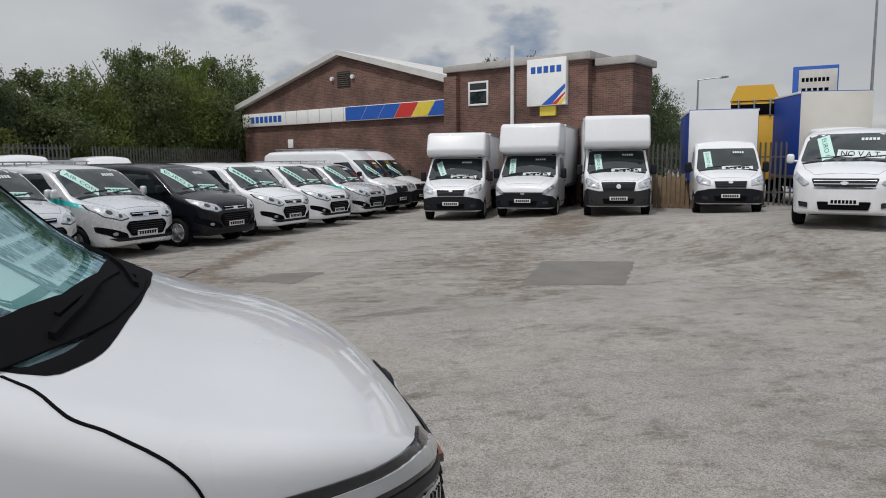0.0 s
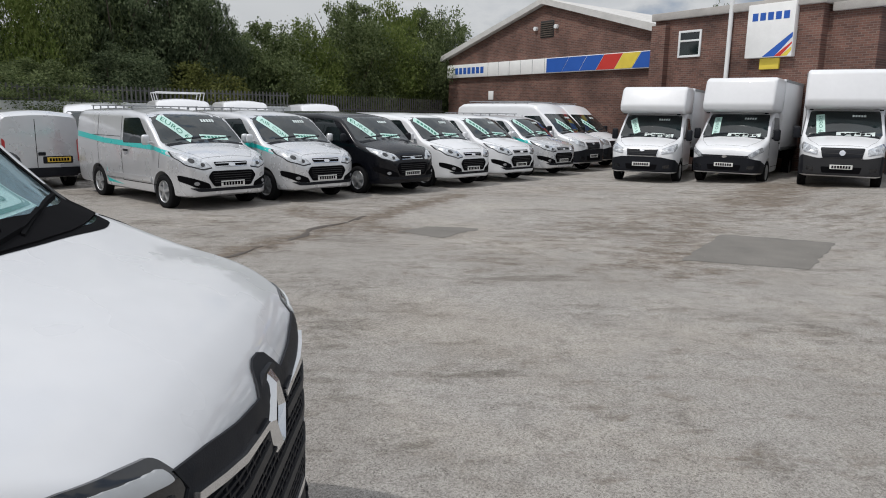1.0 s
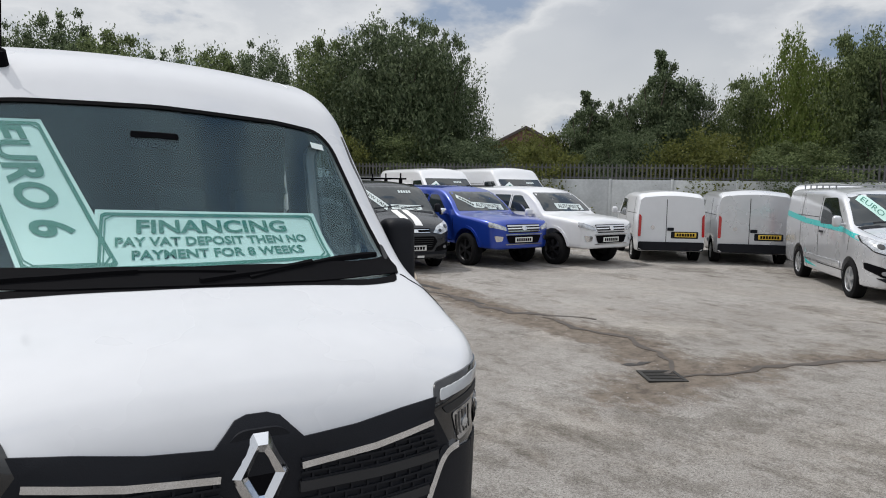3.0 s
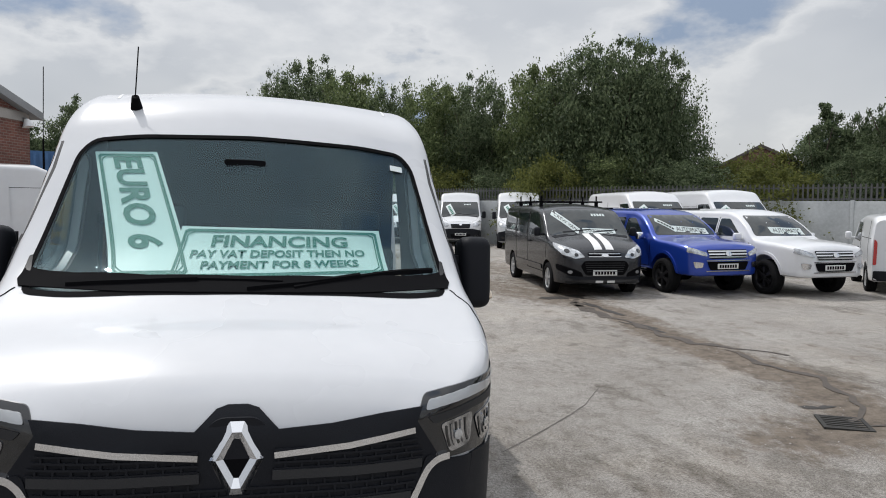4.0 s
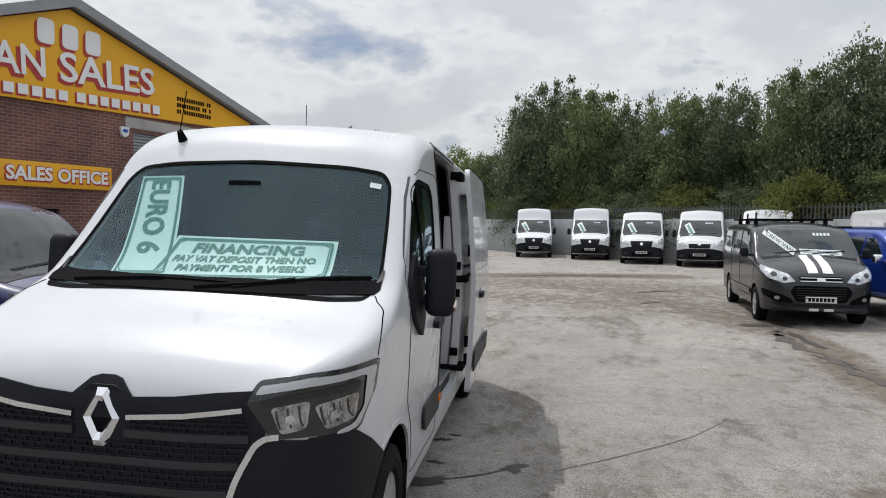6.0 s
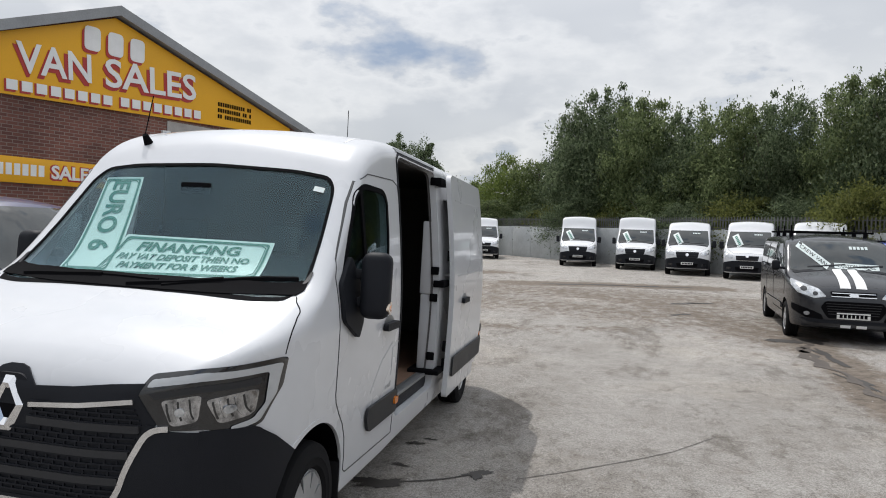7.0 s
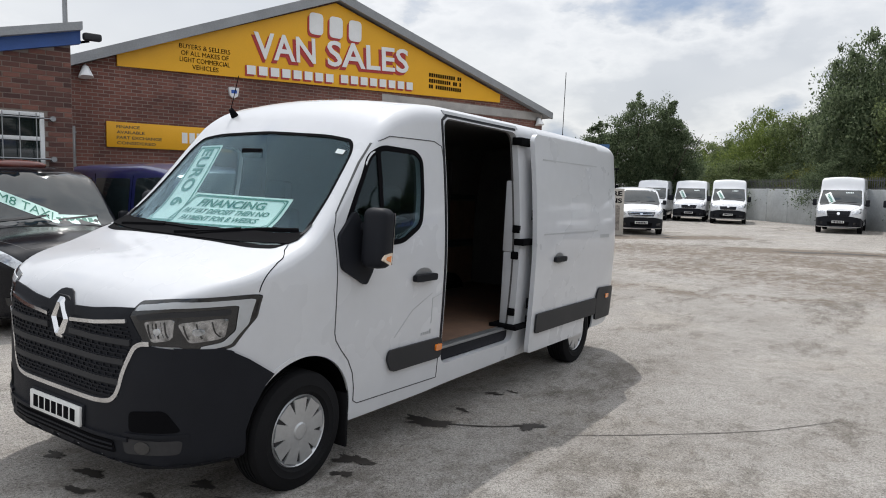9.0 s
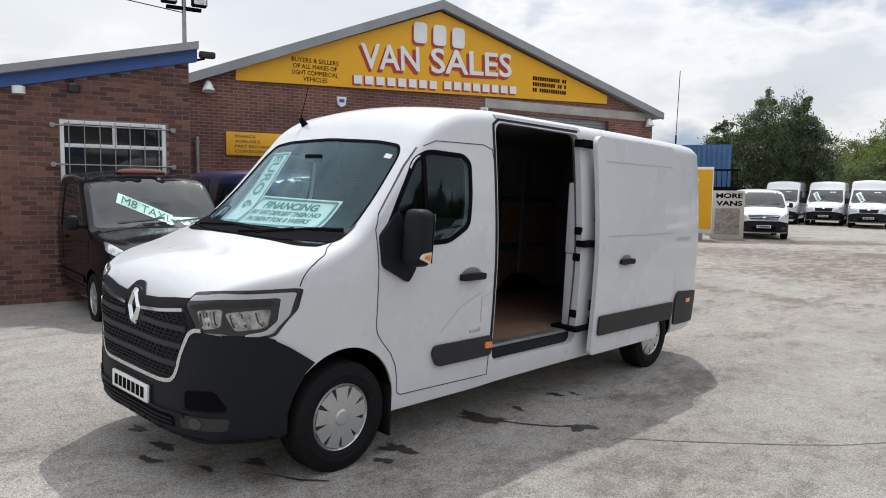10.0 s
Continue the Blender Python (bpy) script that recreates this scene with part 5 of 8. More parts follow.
        for s in (-1, 1):
            hl = rpoly([(s * 0.42 * wx, hood - 0.15), (s * 0.54 * wx, hood - 0.02), (s * 0.80 * wx, hood + 0.07), (s * 0.93 * wx, hood + 0.13), (s * 0.942 * wx, hood + 0.03), (s * 0.86 * wx, hood - 0.10), (s * 0.62 * wx, hood - 0.18)], 0.03)
            part("lamp_surround", patch(tree, [(x * 1.0 + s * (0.012 if abs(x) > 0.7 * wx else -0.012), hood + (z - hood) * 1.12 - 0.004) for x, z in hl], "front", 0.004, 0.012, 0.05, proud=True), M["lamp_dark"], th)
            hp = part("headlight", patch(tree, hl, "front", 0.010, 0.012, 0.05, proud=True), M["lamp_lens"], th)
            for cx, cz, rr_ in ((0.60, hood - 0.105, 0.034), (0.77, hood - 0.03, 0.042)):
                part("lamp_bowl", patch(tree, [(s * (cx * wx + rr_ * 1.2 * math.cos(a)), cz + rr_ * math.sin(a)) for a in np.linspace(0, 2 * math.pi, 13)[:-1]], "front", 0.014, 0.006, 0.05, proud=True), M["lamp_dark"], hp)
            fg = rpoly([(s * 0.50 * wx, hood - 0.46), (s * 0.64 * wx, hood - 0.40), (s * 0.93 * wx, hood - 0.30), (s * 0.92 * wx, hood - 0.42), (s * 0.74 * wx, hood - 0.53), (s * 0.46 * wx, hood - 0.55)], 0.025)
            fp = part("fog_recess", patch(tree, fg, "front", 0.006, 0.012, 0.05, proud=True), M["ink"], th)
            part("fog_lamp", patch(tree, [(s * 0.72 * wx + 0.045 * math.cos(a), hood - 0.455 + 0.036 * math.sin(a)) for a in np.linspace(0, 2 * math.pi, 13)[:-1]], "front", 0.012, 0.01, proud=True), M["lamp_bowl"], fp)
    else:
        gp = part("grille", patch(tree, rpoly([(-g[0] * wx, g[1] - 0.03), (g[0] * wx, g[1] - 0.03), (g[2] * wx, g[3]), (-g[2] * wx, g[3])], 0.04), "front", 0.008, 0.014), M["black_plastic"], th)
        if front == "transit":
            part("grille_ring", line_on(tree, [(-g[0] * wx, g[1] - 0.03), (g[0] * wx, g[1] - 0.03), (g[2] * wx, g[3]), (-g[2] * wx, g[3]), (-g[0] * wx, g[1] - 0.03)], "front", 0.016, 0.024), M["chrome"], gp)
        nb = {"iveco": 2, "transit": 4, "sprinter": 3}.get(front, 3)
        for k in range(nb):
            z = g[1] - 0.07 - k * (g[1] - g[3] - 0.09) / max(1, nb - 1)
            part("grille_bar", line_on(tree, [(-(g[0] - 0.05) * wx, z), ((g[0] - 0.05) * wx, z)], "front", 0.014, 0.022), M["chrome"] if front in ("hilux", "vivaro") else M["grey_plastic"], gp)
        bz = (g[1] + g[3]) / 2 - 0.01 if front in ("sprinter", "vivaro", "hilux") else g[1] - 0.07
        part("badge", patch(tree, [(0.07 * math.cos(a), bz + (0.07 if front == "sprinter" else 0.035) * math.sin(a)) for a in np.linspace(0, 2 * math.pi, 17)[:-1]], "front", 0.028, 0.01), M["chrome"], gp)
        for s in (-1, 1):
            if front == "iveco":
                hl = [(s * 0.60 * wx, hood - 0.22), (s * 0.92 * wx, hood + 0.02), (s * 0.95 * wx, hood - 0.12), (s * 0.70 * wx, hood - 0.30)]
            elif front == "hilux":
                hl = [(s * 0.50 * wx, hood - 0.06), (s * 0.88 * wx, hood + 0.02), (s * 0.90 * wx, hood - 0.10), (s * 0.52 * wx, hood - 0.15)]
            elif front == "vivaro":
                hl = [(s * 0.60 * wx, hood - 0.14), (s * 0.90 * wx, hood + 0.10), (s * 0.93 * wx, hood - 0.02), (s * 0.70 * wx, hood - 0.19)]
            else:
                hl = [(s * 0.55 * wx, hood - 0.04), (s * 0.90 * wx, hood + 0.12), (s * 0.95 * wx, hood + 0.02), (s * 0.90 * wx, hood - 0.12), (s * 0.56 * wx, hood - 0.19)]
            hp = part("headlight", patch(tree, rpoly(hl, 0.03), "front", 0.016, 0.02, 0.06), M["lamp_lens"], th)
            cx, cz = sum(p[0] for p in hl) / len(hl), sum(p[1] for p in hl) / len(hl)
            part("lamp_bowl", patch(tree, [(cx + 0.06 * math.cos(a), cz + 0.045 * math.sin(a)) for a in np.linspace(0, 2 * math.pi, 13)[:-1]], "front", 0.028, 0.004, 0.06), M["lamp_bowl"], hp)
            part("fog_lamp", patch(tree, rpoly([(s * 0.62 * wx, low + 0.22), (s * 0.80 * wx, low + 0.24), (s * 0.78 * wx, low + 0.14), (s * 0.62 * wx, low + 0.12)], 0.02), "front", 0.020, 0.012), M["lamp_dark"] if front != "hilux" else M["chrome"], th)
        lg = part("lower_grille", patch(tree, rpoly([(-0.46 * wx, low + 0.24), (0.46 * wx, low + 0.24), (0.42 * wx, low + 0.08), (-0.42 * wx, low + 0.08)], 0.03), "front", 0.022, 0.01), M["ink"], th)
    if front == "custom":
        part("bumper_lip", patch(tree, rpoly([(-W * 0.70, low + 0.09), (W * 0.70, low + 0.09), (W * 0.84, low + 0.16), (W * 0.66, low + 0.165), (0.5 * wx, low + 0.15), (-0.5 * wx, low + 0.15), (-W * 0.66, low + 0.165), (-W * 0.84, low + 0.16)], 0.02), "front", 0.008, 0.014, 0.06, proud=True), M["black_plastic"], th)
    side_ = 0.20 if bumper == "black_high" else 0.36
    if bumper in ("black", "black_high"):
        out = rpoly([(-W * 0.93, low + 0.02), (W * 0.93, low + 0.02), (W * 0.95, hood - side_), (0.56 * wx, hood - 0.28), (-0.56 * wx, hood - 0.28), (-W * 0.95, hood - side_)], 0.05)
        part("bumper", patch(tree, out, "front", 0.012, 0.02, 0.08), M["grey_plastic"] if bumper == "black_high" else M["black_plastic"], th)
        for way in sides:
            part("bumper_end", patch(tree, rpoly([(0.10, low + 0.03), (wheels[0] - wr - 0.08, low + 0.0), (wheels[0] - wr - 0.06, hood - side_ - 0.12), (0.12, hood - side_)], 0.03), way, 0.008, 0.014, 0.1), M["black_plastic"], th)
    elif bumper == "lip":
        out = rpoly([(-W * 0.92, low + 0.02), (W * 0.92, low + 0.02), (W * 0.86, low + 0.10), (-W * 0.86, low + 0.10)], 0.03)
        part("bumper_lip", patch(tree, out, "front", 0.012, 0.02, 0.08), M["black_plastic"], th)
    pz = hood - 0.47 if front == "custom" else low + 0.24
    if end > 3.5 or cab_only:
        part("bonnet_joint", line_on(tree, [(-W * 0.84, yc - 0.06), (-W * 0.74, 0.45), (-W * 0.55, 0.16), (W * 0.55, 0.16), (W * 0.74, 0.45), (W * 0.84, yc - 0.06)], "top", 0.006, 0.002), M["joint_grey"], th)
        part("scuttle", patch(tree, [(-W * 0.84, yc - 0.07), (W * 0.84, yc - 0.07), (W * 0.88, yc + 0.02), (-W * 0.88, yc + 0.02)], "top", 0.003, 0.006, 0.1), M["black_plastic"], th)
    plate(th, tree, 0, pz, "front", seed=seed, y=onto(tree, (0.26, pz), "front")[0].y - 0.03 if front != "custom" else None)
    mirror_pair(th, W, yc + 0.30, zc + 0.10, mat_="black_plastic" if bumper.startswith("black") or paint_ in ("black_paint", "grey_paint") else paint_, sx=0.09 if H > 2.1 else 0.075, sy=0.15 if H > 2.1 else 0.12, sz=0.33 if H > 2.1 else 0.20)
    if bonnet_stripes:
        for x in (-0.20, 0.05):
            part("bonnet_stripe", patch(tree, [(x, 0.10), (x + 0.17, 0.10), (x + 0.16, yc - 0.01), (x + 0.01, yc - 0.01)], "top", 0.006, 0.006, 0.05), M["sign_white"], th, "white bonnet stripe")
            part("bumper_stripe", patch(tree, [(x, low + 0.02), (x + 0.16, low + 0.02), (x + 0.16, low + 0.07), (x, low + 0.07)], "front", 0.024, 0.004, 0.1), M["sign_white"], th)
    if rear == "doors" and not cab_only:
        jr = line_on(tree, [(0.12, H - 0.16), (0.12, low + 0.15)], "rear", 0.014)
        part("rear_joint", jr, M["ink"], th)
        part("rear_bumper", patch(tree, rpoly([(-W * 0.93, low + 0.02), (W * 0.93, low + 0.02), (W * 0.93, low + 0.24), (-W * 0.93, low + 0.24)], 0.04), "rear", 0.02, 0.03), M["black_plastic"], th)
        for s in (-1, 1):
            tl = rpoly([(s * W * 0.86, zc - 0.45), (s * W * 0.94, zc - 0.45), (s * W * 0.92, zc + 0.12), (s * W * 0.85, zc + 0.05)], 0.03)
            part("tail_light", patch(tree, tl, "rear", 0.01, 0.02, 0.1), M["red_lens"], th)
        if plate_rear:
            plate(th, tree, 0.0 - 0.35, low + 0.42, "rear", "plate_yellow", seed=seed + 4)
            rp = rpoly([(-0.66, low + 0.33), (0.0, low + 0.33), (0.0, low + 0.50), (-0.66, low + 0.50)], 0.03)
            part("plate_recess", patch(tree, rp, "rear", 0.003, 0.006), M["black_plastic"], th)
            part("rear_handle", patch(tree, rpoly([(-0.06, zc - 0.30), (0.10, zc - 0.30), (0.10, zc - 0.22), (-0.06, zc - 0.22)], 0.02), "rear", 0.02, 0.02), M["black_plastic"], th)
            part("rear_badge", patch(tree, [(0.45 + 0.05 * math.cos(a), zc - 0.22 + 0.05 * math.sin(a)) for a in np.linspace(0, 2 * math.pi, 13)[:-1]], "rear", 0.01, 0.006), M["chrome"], th)
    if rack:
        rk = thing("roof_rack", "galvanised steel roof rack with cross bars", "roof rack", group="roof racks")
        rk.matrix_basis = m
        for x in (-W * 0.72, W * 0.72):
            part("rail", tube((x, yt + 0.7, H + 0.09), (x, end - 0.4, H + 0.09), 0.011, 8), M["steel_zinc"], rk)
        for k in range(6):
            y = yt + 0.8 + k * (end - 0.5 - yt - 0.8) / 5
            part("cross_bar", tube((-W * 0.78, y, H + 0.085), (W * 0.78, y, H + 0.085), 0.010, 8), M["steel_zinc"], rk)
            for x in (-W * 0.74, W * 0.74):
                part("foot", box(x - 0.012, y - 0.012, H - 0.07, x + 0.012, y + 0.012, H + 0.085, 0.004), M["steel_zinc"], rk)
    if bars_:
        for k in range(3):
            y = yt + 0.75 + k * 1.0
            rk = thing("roof_bar", "black roof bar with upright stops", "roof bar", m, group="roof bars")
            bmb = box(-W * 0.85, y - 0.03, H + 0.08, W * 0.85, y + 0.03, H + 0.12, 0.01)
            part("bar", bmb, M["ink"], rk)
            for x in (-W * 0.7, W * 0.7):
                part("foot", box(x - 0.04, y - 0.03, H - 0.06, x + 0.04, y + 0.03, H + 0.09, 0.01), M["ink"], rk)
                part("stop", box(x - 0.015, y - 0.02, H + 0.12, x + 0.015, y + 0.02, H + 0.24, 0.005), M["ink"], rk)
    for ps in posters:
        poster_on(th, tree, *ps)
    if posters and category != "taxi":
        price_on(th, tree, 0.34, zt - 0.10, 0.34, 0.055)
    return th, tree


def make_luton(name, label, m, box_h=3.2, box_l=4.0, box_w=1.07, cab=None, luton=True, side="van_white", front="transit", seed=1, posters=(), face="van_white", bumper="black"):
    """A cab with a box body; with luton the box reaches over the cab."""
    c = dict(L=6.3, W=1.0, H=2.22, low=0.32, hood=1.06, cowl=(0.85, 1.31), screen=(1.5, 1.97), wheels=(0.95, 4.7), wr=0.345, front=front, style="steel", bumper=bumper, cab_only=2.35, category="box van", tum=0.09)
    if cab:
        c.update(cab)
    th, tree = make_van(name, label, "van_white", m, posters=posters, seed=seed, **c)
    y0, y1 = 2.42, 2.42 + box_l
    z0 = 0.95
    bm = box(-box_w, y0, z0, box_w, y1, box_h, 0.04)
    part("box_body", bm, M[side], th)
    part("front_panel", box(-box_w + 0.02, y0 - 0.015, z0 + 0.3, box_w - 0.02, y0 - 0.002, box_h - 0.03, 0.005), M[face], th)
    part("chassis", box(-0.45, 2.2, 0.55, 0.45, y1 - 0.1, 0.95, 0.02), M["ink"], th)
    for s in (-1, 1):
        part("side_rail", box(s * box_w - s * 0.004, y0, z0 - 0.03, s * box_w + s * 0.012, y1, z0 + 0.08, 0.004), M["steel_zinc"], th)
        part("top_rail", box(s * box_w - s * 0.004, y0, box_h - 0.09, s * box_w + s * 0.012, y1, box_h - 0.01, 0.004), M["steel_zinc"] if side == "van_white" else M["sign_white"], th)
        part("mud_wing", box(s * 0.70, 4.25, 0.60, s * 1.0, 5.15, 0.93, 0.05), M["ink"], th)
    if luton:
        zt = c["screen"][1] + 0.075
        prof = [(y0 - 0.0, box_h), (1.30, box_h), (1.16, box_h - 0.08), (0.92, zt + 0.24), (0.98, zt + 0.06), (1.18, zt), (y0, zt)]
        bm = prism(rpoly(prof, 0.06, 4), -box_w + 0.02, box_w - 0.02)
        bmesh.ops.transform(bm, matrix=Matrix(((0, 0, 1, 0), (1, 0, 0, 0), (0, 1, 0, 0), (0, 0, 0, 1))), verts=bm.verts)
        ed = [e for e in bm.edges if abs(abs(e.verts[0].co.x) - (box_w - 0.02)) < 1e-4 and abs(e.verts[0].co.x - e.verts[1].co.x) < 1e-4]
        bmesh.ops.bevel(bm, geom=ed, offset=0.085, segments=4, affect="EDGES", profile=0.5)
        part("luton_pod", bm, M["van_white"], th)
        for x in (-box_w + 0.2, box_w - 0.2):
            part("marker_lamp", box(x - 0.05, 0.97, zt - 0.035, x + 0.05, 1.05, zt - 0.002, 0.01), M["ink"], th)
    return th


def make_pickup(name, label, paint_, m, posters=(), seed=1, canopy=True):
    """A double-cab pickup with a canopy over its bed."""
    th = thing(name, label, "pickup truck", m, "parked vehicles")
    P = M[paint_]
    W, low, H = 0.92, 0.46, 1.80
    rows = [(0, W * 0.62, 0.86, 0.03, 0.10, 0, low, 1.0), (0.06, W * 0.82, 0.98, 0.04, 0.10, 0, low - 0.03, 1.0), (0.18, W * 0.94, 1.06, 0.05, 0.10, 0, low - 0.03, 1.0),
            (0.6, W, 1.12, 0.06, 0.10, 0, low - 0.03, 1.02), (1.30, W, 1.18, 0.06, 0.10, 0.02, low, 1.04), (1.75, W, 1.50, 0.08, 0.10, 0.12, low, 1.06),
            (2.15, W, 1.72, 0.06, 0.12, 0.20, low, 1.06), (2.5, W, 1.79, 0.05, 0.12, 0.22, low, 1.06), (3.5, W, 1.80, 0.05, 0.12, 0.20, low, 1.06), (5.0, W, 1.78, 0.05, 0.12, 0.14, low + 0.06, 1.06), (5.25, W * 0.98, 1.70, 0.04, 0.12, 0.10, low + 0.1, 1.06), (5.33, W * 0.96, 1.5, 0.03, 0.12, 0.06, low + 0.12, 1.06)]
    ys = np.unique(np.concatenate([np.linspace(0, 0.2, 9), np.linspace(0.2, 2.6, 36), np.linspace(2.6, 5.33, 20)]))
    bm = loft(rows, ys)
    tree = tree_of(bm)
    cut = []
    wr = 0.385
    for wy in (0.98, 4.07):
        for s in (-1, 1):
            c = bmesh.new()
            bmesh.ops.create_cone(c, cap_ends=True, segments=32, radius1=wr + 0.07, radius2=wr + 0.07, depth=0.6)
            bmesh.ops.transform(c, matrix=Matrix.Translation((s * (W - 0.02), wy, wr + 0.03)) @ Matrix.Rotation(math.pi / 2, 4, "Y"), verts=c.verts)
            cut.append(c)
    part("body", carve(bm, cut), P, th, angle=40)
    for wy in (0.98, 4.07):
        for s in (-1, 1):
            wheel(th, s * (W - 0.10), wy, wr, 0.265, "alloy_dark")
    part("windscreen", patch(tree, rpoly([(-0.80, 1.25), (0.80, 1.25), (0.66, 1.70), (-0.66, 1.70)], 0.06), "front", 0.004, 0.008, 0.12), M["dark_glass"], th)
    for way in ("left", "right"):
        for poly in ([(1.78, 1.22), (2.62, 1.22), (2.62, 1.62), (2.30, 1.62)], [(2.72, 1.22), (3.42, 1.22), (3.36, 1.63), (2.72, 1.63)], [(3.72, 1.26), (5.02, 1.26), (4.92, 1.62), (3.78, 1.64)]):
            part("side_window", patch(tree, rpoly(poly, 0.05), way, 0.003, 0.008, 0.2), M["dark_glass"], th)
        jt = line_on(tree, [(1.50, 1.10), (1.55, 0.55), (2.66, 0.55), (2.67, 1.65)], way, 0.012)
        line_on(tree, [(2.67, 0.55), (3.30, 0.60), (3.52, 1.05), (3.46, 1.65)], way, 0.012, bm=jt)
        line_on(tree, [(3.58, 1.15), (5.2, 1.15)], way, 0.016, bm=jt)
        part("panel_joints", jt, M["ink"], th)
        for y in (2.45, 3.30):
            part("door_handle", patch(tree, rpoly([(y, 1.08), (y + 0.2, 1.08), (y + 0.2, 1.11), (y, 1.11)], 0.01), way, 0.02, 0.02), M["chrome"], th)
        s = 1 if way == "left" else -1
        part("side_step", tube((s * 0.93, 1.55, 0.46), (s * 0.93, 3.5, 0.46), 0.045, 10), M["chrome"], th)
        for wy in (0.98, 4.07):
            ring = [(wy + (wr + 0.10) * math.cos(a), wr + 0.03 + (wr + 0.10) * math.sin(a)) for a in np.linspace(0.1, math.pi - 0.1, 15)]
            part("arch_trim", line_on(tree, ring, way, 0.06, 0.02), P, th)
    part("grille", patch(tree, rpoly([(-0.50, 0.99), (0.50, 0.99), (0.44, 0.80), (-0.44, 0.80)], 0.03), "front", 0.008, 0.014), M["black_plastic"], th)
    for z in (0.96, 0.90, 0.84):
        part("grille_bar", line_on(tree, [(-0.48, z), (0.48, z)], "front", 0.028, 0.026), M["chrome"], th)
    part("badge", patch(tree, [(0.075 * math.cos(a), 0.905 + 0.05 * math.sin(a)) for a in np.linspace(0, 2 * math.pi, 17)[:-1]], "front", 0.034, 0.01), M["chrome"], th)
    part("lower_grille", patch(tree, rpoly([(-0.52, 0.74), (0.52, 0.74), (0.44, 0.56), (-0.44, 0.56)], 0.05), "front", 0.010, 0.012), M["ink"], th)
    for z0, z1 in ((0.76, 0.765), (0.54, 0.545)):
        part("trim_bar", line_on(tree, [(-0.54, z0), (0.54, z1)], "front", 0.02, 0.02), M["chrome"], th)
    for s in (-1, 1):
        part("headlight", patch(tree, rpoly([(s * 0.52, 0.93), (s * 0.86, 1.05), (s * 0.88, 0.93), (s * 0.52, 0.85)], 0.03), "front", 0.010, 0.02, 0.06), M["lamp_lens"], th)
        part("fog_lamp", patch(tree, rpoly([(s * 0.60, 0.72), (s * 0.80, 0.74), (s * 0.76, 0.60), (s * 0.62, 0.62)], 0.03), "front", 0.014, 0.012), M["chrome"], th)
    plate(th, tree, 0, 0.64, "front", seed=seed)
    mirror_pair(th, W - 0.02, 1.75, 1.22, 0.10, 0.12, 0.17, "chrome" if paint_ == "blue_paint" else paint_)
    for x in (-0.62, 0.62):
        part("roof_rail", tube((x, 3.7, 1.84), (x, 4.9, 1.83), 0.02, 8), M["ink"], th)
    for ps in posters:
        poster_on(th, tree, *ps)
    return th

M["taxi_sign"] = mat("taxi_sign", (0.14, 0.03, 0.02), 0.2, var=0.15, coat=0.8)

# ---- parked vehicles ----
RF = (-0.685, -0.727)
CUSTOM_SHEETS = lambda a, b: [(-0.46, 1.55, 0.58, 0.19, -50, a, 1), (0.26, 1.36, 0.62, 0.09, -3, b, 2)]


def custom(px, py, paint_, label, text="EURO 6", f=RF, wx=-0.86, **kw):
    return make_van("panel_van", label, paint_, facing(px, py, f[0], f[1], wx, 0.93), posters=CUSTOM_SHEETS(text, "--"), **kw)


custom(12.1, 4.6, "silver_paint", "silver panel van with a turquoise side stripe and roof rack", stripe="turquoise", rack=True, seed=1)
custom(13.6, 2.95, "silver_paint", "silver panel van with a turquoise side stripe and roof rack", "AIR CON", stripe="turquoise", rack=True, seed=2)
custom(15.2, 1.1, "black_paint", "glossy black panel van with windscreen sale sheets", "EURO 6", seed=3, crew=True)
custom(17.0, -0.5, "van_white", "white panel van with windscreen sale sheets", "--", seed=4)
custom(18.86, -2.05, "van_white", "white panel van with windscreen sale sheets", "--", seed=5)
custom(21.1, -3.75, "silver_paint", "silver panel van with a turquoise stripe, ladder rack on top", "--", stripe="turquoise", rack=True, seed=6)
BIG = dict(L=5.6, W=1.0, H=2.35, low=0.32, hood=1.08, cowl=(0.85, 1.32), screen=(1.6, 1.98), wheels=(0.95, 4.2), wr=0.345, bumper="black", style="steel", tum=0.09)
for i, (x, y) in enumerate(((23.2, -5.2), (25.3, -6.6))):
    make_van("panel_van", "older white high-roof panel van with black bumper", "van_white", facing(x, y, *RF, -0.88, 0.95), front="transit", rack=True, seed=10 + i, posters=[(-0.3, 1.6, 0.6, 0.2, -35, "--", 1)], **BIG)

# the far row by the wall
HI = dict(L=6.0, W=1.0, H=2.62, low=0.32, hood=1.10, cowl=(0.85, 1.36), screen=(1.62, 2.05), wheels=(0.98, 4.5), wr=0.345, bumper="black", style="steel", tum=0.08)


def far_van(x, y, f, front, sheets, seed, H=2.62, wx=-0.88):
    kw = dict(HI)
    kw["H"] = H
    return make_van("panel_van", "white high-roof panel van with black bumper by the wall", "van_white", facing(x, y, f[0], f[1], wx, 0.98), front=front, seed=seed, posters=sheets, **kw)


SH = [(-0.46, 1.68, 0.55, 0.26, -60, "--", 1, "poster_white", "poster_ink")]
far_van(8.1, 30.3, (-0.26, -1), "transit", SH, 21, 2.5)
far_van(5.82, 32.2, (-0.16, -1), "sprinter", SH, 22, 2.45)
far_van(3.62, 35.4, (-0.10, -1), "sprinter", SH, 23, 2.7)
far_van(0.63, 37.0, (0.0, -1), "sprinter", SH, 24, 2.7)
far_van(-5.5, 42.1, (0.18, -1), "transit", SH, 25, 2.6)
far_van(-8.1, 43.6, (0.18, -1), "transit", SH, 26, 2.55)
far_van(-10.4, 43.0, (0.18, -1), "transit", SH, 27, 2.55)
